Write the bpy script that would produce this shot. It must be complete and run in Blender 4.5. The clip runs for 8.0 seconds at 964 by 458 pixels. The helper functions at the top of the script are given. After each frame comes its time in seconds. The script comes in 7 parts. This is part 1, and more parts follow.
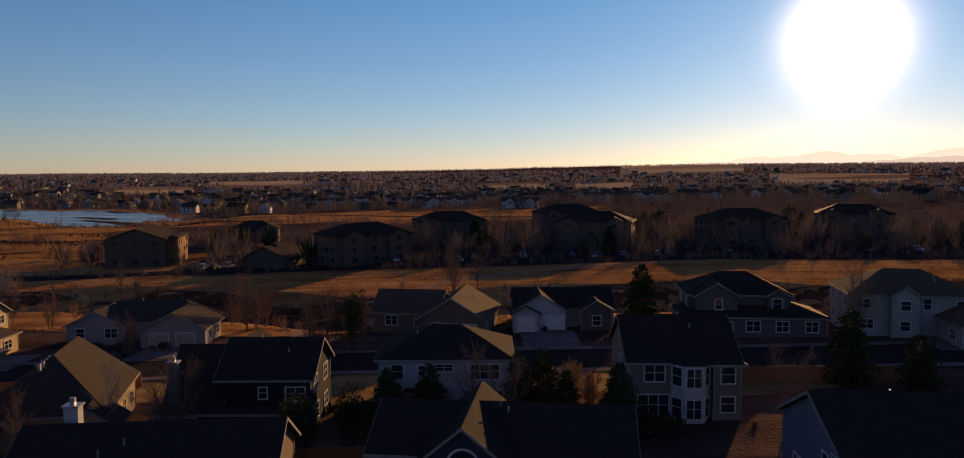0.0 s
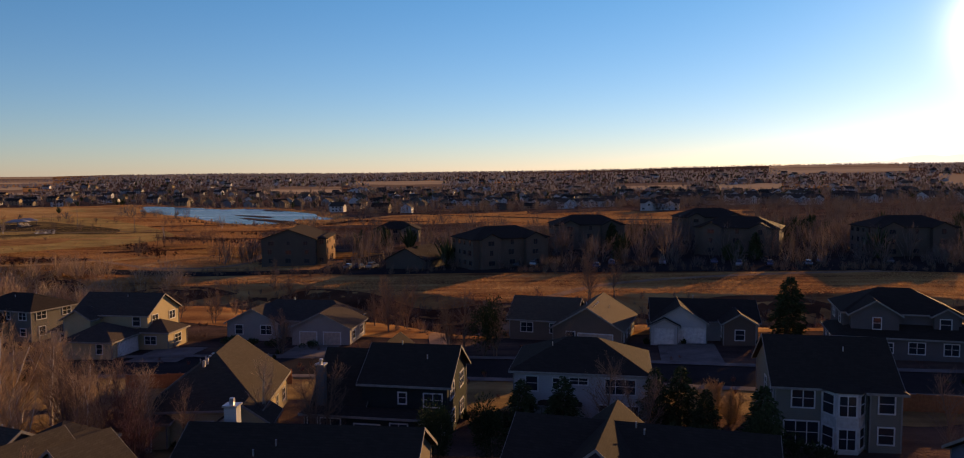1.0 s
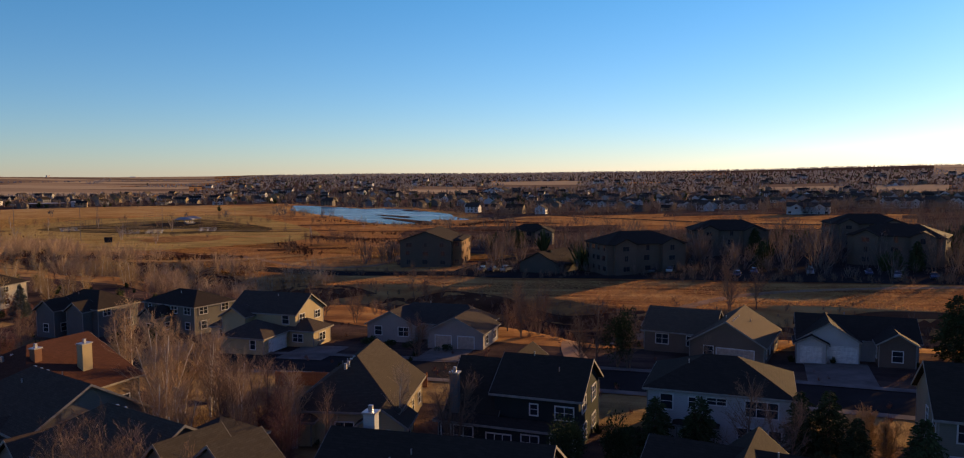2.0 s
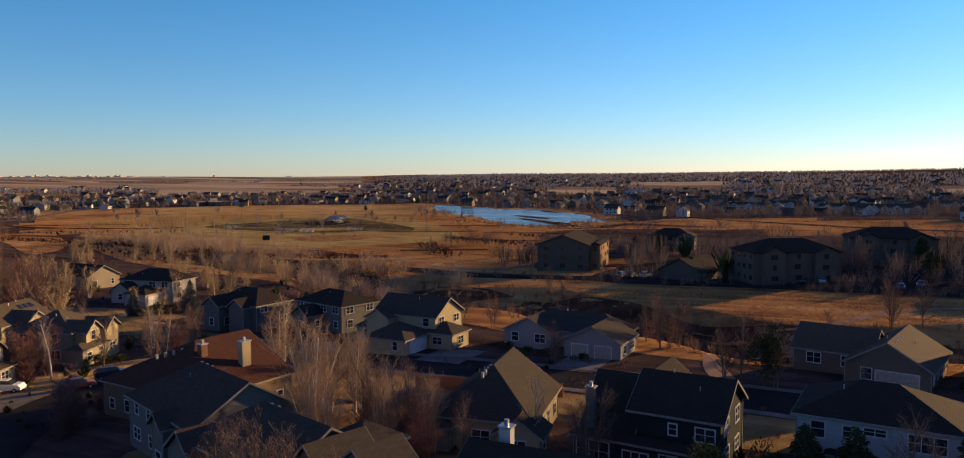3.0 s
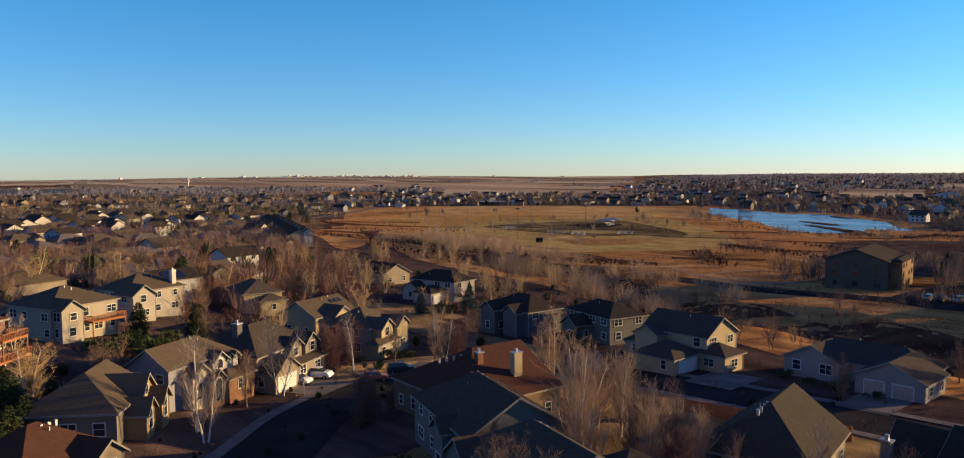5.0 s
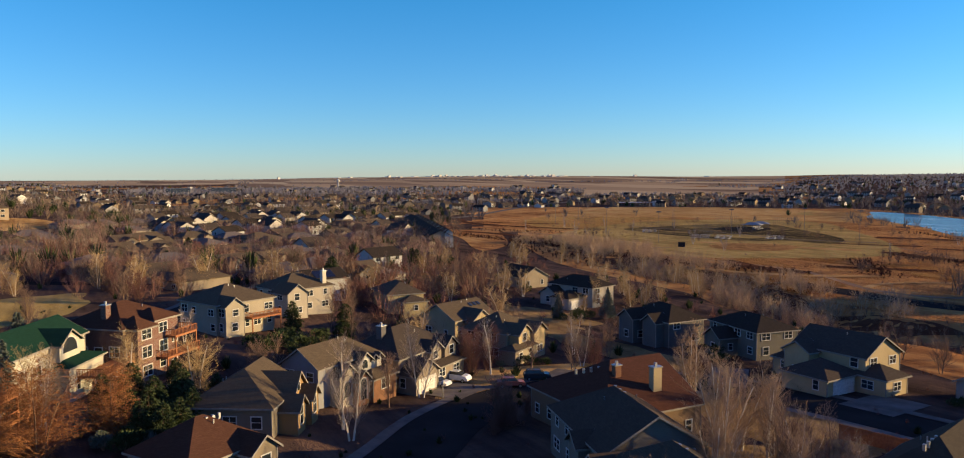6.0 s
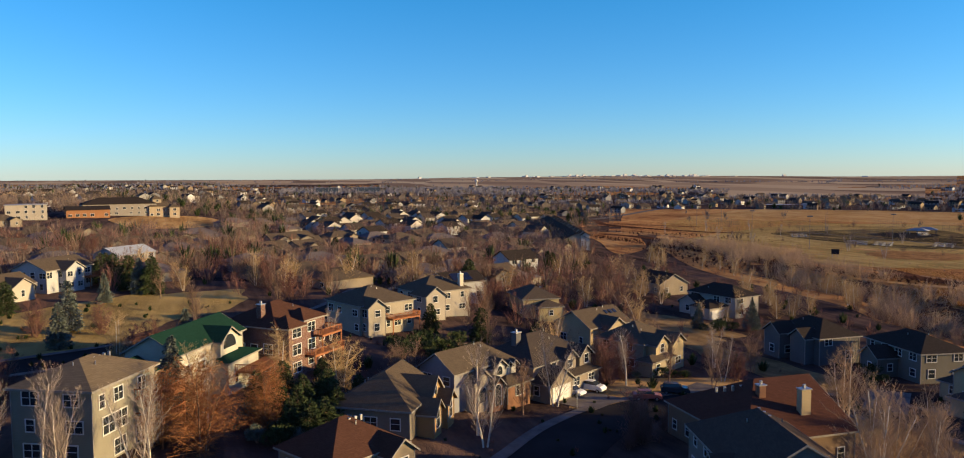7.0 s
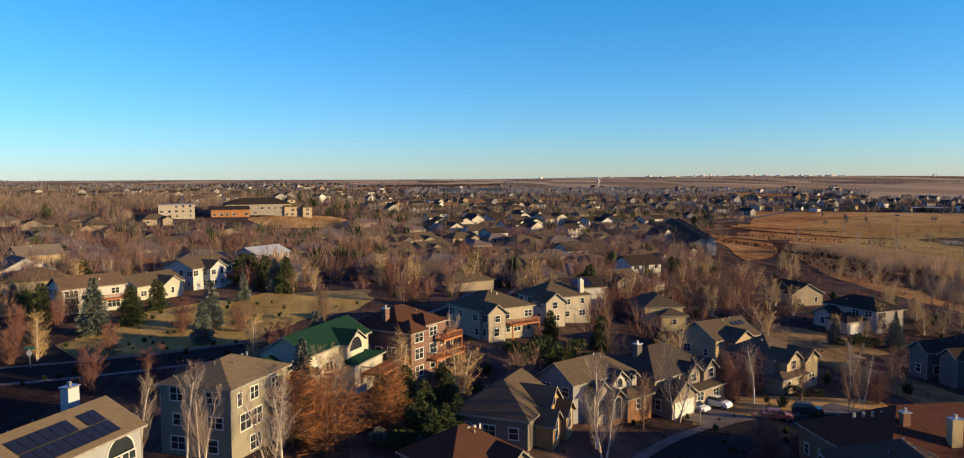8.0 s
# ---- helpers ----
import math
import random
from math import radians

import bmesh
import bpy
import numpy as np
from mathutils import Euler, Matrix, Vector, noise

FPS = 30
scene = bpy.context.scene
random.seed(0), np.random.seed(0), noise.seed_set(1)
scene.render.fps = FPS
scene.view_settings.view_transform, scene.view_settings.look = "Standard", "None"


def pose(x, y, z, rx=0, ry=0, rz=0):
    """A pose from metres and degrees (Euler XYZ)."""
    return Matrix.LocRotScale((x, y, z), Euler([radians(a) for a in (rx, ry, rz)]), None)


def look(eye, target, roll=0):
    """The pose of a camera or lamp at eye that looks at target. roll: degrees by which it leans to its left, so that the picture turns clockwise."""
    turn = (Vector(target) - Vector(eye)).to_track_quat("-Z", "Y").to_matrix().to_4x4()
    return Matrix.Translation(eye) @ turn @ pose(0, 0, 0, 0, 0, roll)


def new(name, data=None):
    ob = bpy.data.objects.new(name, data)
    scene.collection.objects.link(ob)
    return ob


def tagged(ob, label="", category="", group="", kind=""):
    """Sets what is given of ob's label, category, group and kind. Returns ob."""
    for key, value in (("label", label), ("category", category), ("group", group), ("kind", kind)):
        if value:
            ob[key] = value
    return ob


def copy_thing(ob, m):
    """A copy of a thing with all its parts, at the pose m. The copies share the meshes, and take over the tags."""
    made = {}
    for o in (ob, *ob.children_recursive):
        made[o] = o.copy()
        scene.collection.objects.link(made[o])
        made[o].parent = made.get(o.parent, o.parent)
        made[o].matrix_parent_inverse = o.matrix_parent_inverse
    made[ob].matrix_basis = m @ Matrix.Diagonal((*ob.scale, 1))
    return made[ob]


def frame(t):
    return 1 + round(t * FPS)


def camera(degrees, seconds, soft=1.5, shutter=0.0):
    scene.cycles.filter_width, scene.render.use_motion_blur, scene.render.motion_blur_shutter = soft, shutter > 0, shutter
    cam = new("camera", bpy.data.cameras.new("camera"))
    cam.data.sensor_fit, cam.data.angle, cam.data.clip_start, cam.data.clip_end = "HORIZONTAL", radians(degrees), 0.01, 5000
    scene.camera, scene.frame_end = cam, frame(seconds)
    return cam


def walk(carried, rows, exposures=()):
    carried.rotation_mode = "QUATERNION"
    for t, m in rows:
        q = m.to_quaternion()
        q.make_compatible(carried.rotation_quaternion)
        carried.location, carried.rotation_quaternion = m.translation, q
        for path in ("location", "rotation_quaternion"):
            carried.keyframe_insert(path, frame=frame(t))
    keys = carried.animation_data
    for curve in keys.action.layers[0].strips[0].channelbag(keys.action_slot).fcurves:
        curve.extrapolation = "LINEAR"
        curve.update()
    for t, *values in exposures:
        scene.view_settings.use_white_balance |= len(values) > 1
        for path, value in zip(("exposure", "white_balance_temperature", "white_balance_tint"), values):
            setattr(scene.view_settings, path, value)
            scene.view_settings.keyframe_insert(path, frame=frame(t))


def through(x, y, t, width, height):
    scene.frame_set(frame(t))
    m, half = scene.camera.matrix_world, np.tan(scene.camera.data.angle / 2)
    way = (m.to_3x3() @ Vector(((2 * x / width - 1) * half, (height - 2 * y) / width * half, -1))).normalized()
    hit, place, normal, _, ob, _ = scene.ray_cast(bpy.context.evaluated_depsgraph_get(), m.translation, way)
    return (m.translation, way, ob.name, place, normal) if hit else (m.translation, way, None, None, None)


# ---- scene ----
cam = camera(64.39, 8.0, 1.05)
# seconds, eye x y z in metres, heading, pitch and lean in degrees
PATH = [
    (0.00, 0.00, 0.00, 26.50, 0.00, -4.23, -0.26),
    (0.50, 0.01, 0.04, 27.10, 5.15, -4.21, -0.26),
    (1.00, 0.01, 0.08, 27.70, 10.22, -4.20, -0.26),
    (1.50, 0.01, 0.13, 28.30, 15.28, -4.18, -0.26),
    (2.25, -0.01, 0.20, 29.21, 22.91, -4.16, -0.27),
    (3.00, -0.05, 0.28, 30.12, 30.54, -4.14, -0.27),
    (3.50, -0.08, 0.33, 30.73, 35.61, -4.13, -0.27),
    (4.00, -0.13, 0.39, 31.34, 40.66, -4.11, -0.28),
    (4.50, -0.18, 0.45, 31.96, 45.71, -4.10, -0.28),
    (5.25, -0.26, 0.54, 32.90, 53.32, -4.08, -0.28),
    (6.00, -0.37, 0.64, 33.86, 61.01, -4.06, -0.29),
    (6.50, -0.45, 0.70, 34.51, 66.15, -4.05, -0.29),
    (7.00, -0.54, 0.77, 35.16, 71.21, -4.04, -0.29),
    (7.50, -0.63, 0.83, 35.83, 76.02, -4.03, -0.30),
    (8.00, -0.74, 0.90, 36.50, 80.26, -4.02, -0.30),
]


def eye_pose(x, y, z, heading, pitch, lean):
    h, p = radians(heading), radians(pitch)
    ahead = Vector((-math.sin(h) * math.cos(p), math.cos(h) * math.cos(p), math.sin(p)))
    return look((x, y, z), Vector((x, y, z)) + ahead * 100, lean)


EXPOSURES = [(0.0, 0.4, 8200, 36), (0.7, 0.66, 7900, 34), (1.5, 0.9, 7300, 27), (3.0, 1.12, 6750, 20), (4.5, 1.26, 6400, 16), (6.0, 1.29, 5950, 11), (8.0, 1.3, 5800, 10)]
walk(cam, [(row[0], eye_pose(*row[1:])) for row in PATH], EXPOSURES)

# ---- sky and sun ----
SUN_AZ, SUN_EL = 25.1, 8.8  # degrees to the right of the first heading, and above the horizon
world = bpy.data.worlds.new("sky")
scene.world = world
world.use_nodes = True
wn = world.node_tree
sky = wn.nodes.new("ShaderNodeTexSky")
sky.sky_type = "NISHITA"
sky.sun_disc = False
sky.sun_elevation, sky.sun_rotation = radians(SUN_EL), radians(SUN_AZ)
sky.altitude, sky.air_density, sky.dust_density, sky.ozone_density = 1700, 1.0, 0.3, 4.0
# the bright hazy aureole round the sun, added to the clear sky
where = wn.nodes.new("ShaderNodeTexCoord")
to_sun = wn.nodes.new("ShaderNodeVectorMath")
to_sun.operation = "DOT_PRODUCT"
az, el = radians(SUN_AZ), radians(SUN_EL)
to_sun.inputs[1].default_value = (math.sin(az) * math.cos(el), math.cos(az) * math.cos(el), math.sin(el))
wn.links.new(where.outputs["Generated"], to_sun.inputs[0])
tinted = wn.nodes.new("ShaderNodeVectorMath")
tinted.operation = "MULTIPLY"
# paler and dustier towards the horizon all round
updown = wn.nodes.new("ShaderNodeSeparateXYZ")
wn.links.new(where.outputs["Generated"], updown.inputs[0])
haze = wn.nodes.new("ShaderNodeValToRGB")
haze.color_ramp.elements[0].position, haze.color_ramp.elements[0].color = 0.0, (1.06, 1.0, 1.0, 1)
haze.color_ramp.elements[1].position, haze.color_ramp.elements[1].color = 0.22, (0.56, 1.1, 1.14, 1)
# unseen upper sky, set brighter than the clear sky to fill the shade
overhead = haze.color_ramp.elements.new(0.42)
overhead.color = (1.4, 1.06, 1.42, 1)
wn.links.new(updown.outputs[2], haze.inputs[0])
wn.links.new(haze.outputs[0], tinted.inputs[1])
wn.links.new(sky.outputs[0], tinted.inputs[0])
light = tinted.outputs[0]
for power, amount, tint in ((900, 30.0, (1.0, 0.95, 0.85)), (110, 0.75, (1.0, 0.86, 0.68)), (18, 0.12, (1.0, 0.85, 0.68))):
    up = wn.nodes.new("ShaderNodeMath")
    up.operation = "POWER"
    pos = wn.nodes.new("ShaderNodeMath")
    pos.operation = "MAXIMUM"
    wn.links.new(to_sun.outputs["Value"], pos.inputs[0])
    wn.links.new(pos.outputs[0], up.inputs[0])
    up.inputs[1].default_value = power
    glow = wn.nodes.new("ShaderNodeVectorMath")
    glow.operation = "SCALE"
    glow.inputs[0].default_value = tuple(c * amount for c in tint)
    wn.links.new(up.outputs[0], glow.inputs["Scale"])
    add = wn.nodes.new("ShaderNodeVectorMath")
    add.operation = "ADD"
    wn.links.new(light, add.inputs[0])
    wn.links.new(glow.outputs[0], add.inputs[1])
    light = add.outputs[0]
wn.links.new(light, wn.nodes["Background"].inputs[0])
wn.nodes["Background"].inputs[1].default_value = 0.08
sun = new("sun", bpy.data.lights.new("sun", "SUN"))
sun.data.energy, sun.data.angle, sun.data.color = 4.7, radians(0.53), (1.0, 0.675, 0.29)
toward = Vector((math.sin(radians(SUN_AZ)), math.cos(radians(SUN_AZ)), math.tan(radians(SUN_EL))))
sun.matrix_world = look(toward * 200, (0, 0, 0))

# ---- materials ----


def ramp(nt, fac, stops):
    n = nt.nodes.new("ShaderNodeValToRGB")
    e = n.color_ramp.elements
    for i, (p, c) in enumerate(stops):
        k = e[i] if i < 2 else e.new(p)
        k.position, k.color = p, (*c, 1)
    nt.links.new(fac, n.inputs[0])
    return n.outputs[0]


def noise_of(nt, vec, scale, detail=4, rough=0.55, out=0):
    n = nt.nodes.new("ShaderNodeTexNoise")
    n.inputs["Scale"].default_value, n.inputs["Detail"].default_value, n.inputs["Roughness"].default_value = scale, detail, rough
    nt.links.new(vec, n.inputs["Vector"])
    return n.outputs[out]


def mixed(nt, fac, a, b, blend="MIX"):
    n = nt.nodes.new("ShaderNodeMix")
    n.data_type, n.blend_type = "RGBA", blend
    for sock, v in ((0, fac), (6, a), (7, b)):
        if hasattr(v, "node"):
            nt.links.new(v, n.inputs[sock])
        else:
            n.inputs[sock].default_value = v if sock == 0 else (*v[:3], 1)
    return n.outputs[2]


def maths(nt, op, a, b=0.0, clamp=False):
    n = nt.nodes.new("ShaderNodeMath")
    n.operation, n.use_clamp = op, clamp
    for i, v in enumerate((a, b)):
        if hasattr(v, "node"):
            nt.links.new(v, n.inputs[i])
        else:
            n.inputs[i].default_value = v
    return n.outputs[0]


def material(name, rough=0.8, metal=0.0):
    m = bpy.data.materials.new(name)
    m.use_nodes = True
    nt = m.node_tree
    b = nt.nodes["Principled BSDF"]
    b.inputs["Roughness"].default_value, b.inputs["Metallic"].default_value = rough, metal
    b.inputs["Specular IOR Level"].default_value = 0.5 if rough < 0.6 else 0.02
    tc = nt.nodes.new("ShaderNodeTexCoord")
    geo = nt.nodes.new("ShaderNodeNewGeometry")
    info = nt.nodes.new("ShaderNodeObjectInfo")
    return m, nt, b, tc.outputs["Object"], geo, info


def bump(nt, b, height, dist, strength=0.6):
    n = nt.nodes.new("ShaderNodeBump")
    n.inputs["Strength"].default_value, n.inputs["Distance"].default_value = strength, dist
    nt.links.new(height, n.inputs["Height"])
    nt.links.new(n.outputs[0], b.inputs["Normal"])


def matte(nt, b, col):
    """A surface without any gloss: soil, grass, worn asphalt."""
    d = nt.nodes.new("ShaderNodeBsdfDiffuse")
    nt.links.new(col, d.inputs["Color"])
    if b.inputs["Normal"].links:
        nt.links.new(b.inputs["Normal"].links[0].from_socket, d.inputs["Normal"])
    nt.links.new(d.outputs[0], nt.nodes["Material Output"].inputs[0])


def tone(c, k):
    return tuple(min(1, v * k) for v in c[:3])


CACHE = {}


def siding(c):
    """Lapped boards in a paint of colour c, a little weathered."""
    if ("s", c) not in CACHE:
        c0, c = c, tone(c, 0.57)
        m, nt, b, v, geo, info = material("lap_siding", 0.65)
        sep = nt.nodes.new("ShaderNodeSeparateXYZ")
        nt.links.new(v, sep.inputs[0])
        lap = maths(nt, "FRACT", maths(nt, "MULTIPLY", sep.outputs[2], 1 / 0.18))
        n1, n2 = noise_of(nt, v, 0.35), noise_of(nt, v, 6.0)
        col = ramp(nt, n1, [(0.3, tone(c, 0.86)), (0.7, tone(c, 1.06))])
        col = mixed(nt, maths(nt, "MULTIPLY", n2, 0.25), col, tone(c, 0.7))
        seam = maths(nt, "GREATER_THAN", lap, 0.9)
        col = mixed(nt, maths(nt, "MULTIPLY", seam, 0.35), col, tone(c, 0.4))
        nt.links.new(col, b.inputs["Base Color"])
        bump(nt, b, lap, 0.015)
        c = c0
        CACHE["s", c] = m
    return CACHE["s", c]


def shingles(c):
    """Asphalt shingles in courses, streaked and mottled."""
    if ("r", c) not in CACHE:
        m, nt, b, v, geo, info = material("asphalt_shingles", 0.9)
        br = nt.nodes.new("ShaderNodeTexBrick")
        mp = nt.nodes.new("ShaderNodeMapping")
        mp.inputs["Scale"].default_value = (1.0, 1.0, 1.0)
        nt.links.new(v, mp.inputs[0])
        comb, sep = nt.nodes.new("ShaderNodeCombineXYZ"), nt.nodes.new("ShaderNodeSeparateXYZ")
        nt.links.new(mp.outputs[0], sep.inputs[0])
        nt.links.new(maths(nt, "ADD", sep.outputs[0], sep.outputs[1]), comb.inputs[0])
        nt.links.new(maths(nt, "MULTIPLY", sep.outputs[2], 2.0), comb.inputs[1])
        nt.links.new(comb.outputs[0], br.inputs["Vector"])
        br.inputs["Color1"].default_value, br.inputs["Color2"].default_value = (*tone(c, 0.8), 1), (*tone(c, 1.2), 1)
        br.inputs["Mortar"].default_value = (*tone(c, 0.45), 1)
        br.inputs["Scale"].default_value, br.inputs["Mortar Size"].default_value = 1.0, 0.012
        br.inputs["Brick Width"].default_value, br.inputs["Row Height"].default_value = 0.45, 0.22
        n1, n2 = noise_of(nt, v, 0.5, 5), noise_of(nt, v, 9.0)
        col = mixed(nt, maths(nt, "MULTIPLY", n1, 0.6), br.outputs[0], tone(c, 0.72))
        col = mixed(nt, maths(nt, "MULTIPLY", n2, 0.5), col, tone(c, 1.25))
        nt.links.new(col, b.inputs["Base Color"])
        bump(nt, b, maths(nt, "ADD", n2, br.outputs[1]), 0.012)
        CACHE["r", c] = m
    return CACHE["r", c]


def brickwork(c):
    if ("b", c) not in CACHE:
        m, nt, b, v, geo, info = material("brick_veneer", 0.85)
        br = nt.nodes.new("ShaderNodeTexBrick")
        comb, sep = nt.nodes.new("ShaderNodeCombineXYZ"), nt.nodes.new("ShaderNodeSeparateXYZ")
        nt.links.new(v, sep.inputs[0])
        nt.links.new(maths(nt, "ADD", sep.outputs[0], sep.outputs[1]), comb.inputs[0])
        nt.links.new(sep.outputs[2], comb.inputs[1])
        nt.links.new(comb.outputs[0], br.inputs["Vector"])
        br.inputs["Color1"].default_value, br.inputs["Color2"].default_value = (*tone(c, 0.75), 1), (*tone(c, 1.25), 1)
        br.inputs["Mortar"].default_value = (0.2, 0.17, 0.15, 1)
        br.inputs["Scale"].default_value, br.inputs["Mortar Size"].default_value = 1.0, 0.01
        br.inputs["Brick Width"].default_value, br.inputs["Row Height"].default_value = 0.22, 0.075
        col = mixed(nt, maths(nt, "MULTIPLY", noise_of(nt, v, 1.2), 0.4), br.outputs[0], tone(c, 0.6))
        nt.links.new(col, b.inputs["Base Color"])
        bump(nt, b, br.outputs[1], 0.01)
        CACHE["b", c] = m
    return CACHE["b", c]


def plain(name, c, rough=0.6, metal=0.0, scale=2.0, vary=0.25):
    key = (name, c)
    if key not in CACHE:
        m, nt, b, v, geo, info = material(name, rough, metal)
        col = ramp(nt, noise_of(nt, v, scale, 6), [(0.3, tone(c, 1 - vary)), (0.7, tone(c, 1 + vary * 0.5))])
        nt.links.new(col, b.inputs["Base Color"])
        bump(nt, b, noise_of(nt, v, scale * 8), 0.01, 0.4)
        if rough >= 0.88:
            matte(nt, b, col)
        CACHE[key] = m
    return CACHE[key]


def blades(name, a, c):
    """Dry grass blades: each tuft with its own tone, letting some light through."""
    if name not in CACHE:
        m, nt, b, v, geo, info = material(name, 0.9)
        col = ramp(nt, noise_of(nt, v, 0.02, 5), [(0.35, a), (0.65, c)])
        col = mixed(nt, maths(nt, "MULTIPLY", geo.outputs["Random Per Island"], 0.5), col, tone(a, 0.7))
        nt.links.new(col, b.inputs["Base Color"])
        tr, mx = nt.nodes.new("ShaderNodeBsdfTranslucent"), nt.nodes.new("ShaderNodeMixShader")
        nt.links.new(col, tr.inputs[0])
        mx.inputs[0].default_value = 0.15
        nt.links.new(b.outputs[0], mx.inputs[1])
        nt.links.new(tr.outputs[0], mx.inputs[2])
        nt.links.new(mx.outputs[0], nt.nodes["Material Output"].inputs[0])
        CACHE[name] = m
    return CACHE[name]


def bark_like(name, a, c, rough=0.9, through=0.0):
    """Twigs, bark or needles: each shoot with a tone of its own, each tree too. through: the light that sifts through a spray."""
    if name not in CACHE:
        m, nt, b, v, geo, info = material(name, rough)
        col = ramp(nt, geo.outputs["Random Per Island"], [(0.0, a), (1.0, c)])
        col = mixed(nt, maths(nt, "MULTIPLY", info.outputs["Random"], 0.6), col, tone(a, 0.75))
        nt.links.new(col, b.inputs["Base Color"])
        if through:
            tr, mx = nt.nodes.new("ShaderNodeBsdfTranslucent"), nt.nodes.new("ShaderNodeMixShader")
            nt.links.new(col, tr.inputs[0])
            mx.inputs[0].default_value = through
            nt.links.new(b.outputs[0], mx.inputs[1])
            nt.links.new(tr.outputs[0], mx.inputs[2])
            nt.links.new(mx.outputs[0], nt.nodes["Material Output"].inputs[0])
        CACHE[name] = m
    return CACHE[name]


TRIM = plain("white_trim_paint", (0.46, 0.45, 0.42), 0.6)
GLASS = plain("dark_window_glass", (0.02, 0.025, 0.03), 0.06, 0, 0.4)
GARAGE_WHITE = plain("garage_door_paint", (0.5, 0.49, 0.46), 0.6)
GARAGE_TAN = plain("garage_door_tan_paint", (0.34, 0.27, 0.22), 0.6)
WOOD = plain("stained_cedar", (0.26, 0.11, 0.05), 0.7, 0, 3.0)
CONCRETE = plain("pale_concrete", (0.15, 0.128, 0.105), 0.9, 0, 0.4, 0.35)
METAL = plain("grey_metal", (0.35, 0.35, 0.36), 0.4, 0.8)

m, nt, b, v, geo, info = material("asphalt", 0.92)
col = ramp(nt, noise_of(nt, v, 0.15, 6), [(0.3, (0.018, 0.016, 0.0145)), (0.7, (0.034, 0.03, 0.026))])
col = mixed(nt, maths(nt, "MULTIPLY", noise_of(nt, v, 12), 0.25), col, (0.05, 0.047, 0.044))
bump(nt, b, noise_of(nt, v, 30), 0.01)
matte(nt, b, col)
ASPHALT = m

m, nt, b, v, geo, info = material("pond_water", 0.24)
b.inputs["Base Color"].default_value = (0.02, 0.04, 0.06, 1)
bump(nt, b, noise_of(nt, v, 0.6, 5), 0.05, 0.25)
b.inputs["Specular IOR Level"].default_value = 0.045
mp = nt.nodes.new("ShaderNodeMapping")
mp.inputs["Scale"].default_value, mp.inputs["Rotation"].default_value = (0.008, 0.05, 0.03), (0, 0, radians(-40))
nt.links.new(v, mp.inputs[0])
ice = ramp(nt, noise_of(nt, mp.outputs[0], 1.0, 6, 0.6), [(0.4, (0.012, 0.014, 0.018)), (0.5, (0.07, 0.08, 0.095)), (0.6, (0.2, 0.22, 0.25))])
nt.links.new(ice, b.inputs["Base Color"])
WATER = m


def grassland(name, dark, mid, light, grain=1.0, rows=0.0):
    """Dormant grass: broad drifts of colour, tussocks and fine blades."""
    m, nt, b, v, geo, info = material(name, 0.95)
    big, medium = noise_of(nt, v, 0.011, 6, 0.6), noise_of(nt, v, 0.09 * grain, 6, 0.65)
    mp = nt.nodes.new("ShaderNodeMapping")
    mp.inputs["Scale"].default_value, mp.inputs["Rotation"].default_value = (0.02, 0.22, 0.1), (0, 0, radians(-18))
    nt.links.new(v, mp.inputs[0])
    streak = noise_of(nt, mp.outputs[0], 1.0, 5, 0.6)
    fine = noise_of(nt, v, 1.6 * grain, 5, 0.7)
    f = maths(nt, "ADD", maths(nt, "MULTIPLY", big, 0.3), maths(nt, "MULTIPLY", medium, 0.25))
    f = maths(nt, "ADD", f, maths(nt, "MULTIPLY", streak, 0.35))
    f = maths(nt, "ADD", f, maths(nt, "MULTIPLY", fine, 0.1))
    col = ramp(nt, f, [(0.42, dark), (0.5, mid), (0.58, light)])
    col = mixed(nt, maths(nt, "MULTIPLY", fine, 0.45), col, tone(dark, 0.7))
    nt.links.new(col, b.inputs["Base Color"])
    bump(nt, b, maths(nt, "ADD", fine, medium), 0.5, 0.8)
    matte(nt, b, col)
    return m


PRAIRIE = grassland("dormant_prairie", (0.15, 0.062, 0.027), (0.4, 0.195, 0.066), (0.58, 0.34, 0.12))
WOODS = grassland("leaf_litter", (0.036, 0.025, 0.021), (0.08, 0.054, 0.042), (0.17, 0.105, 0.07))


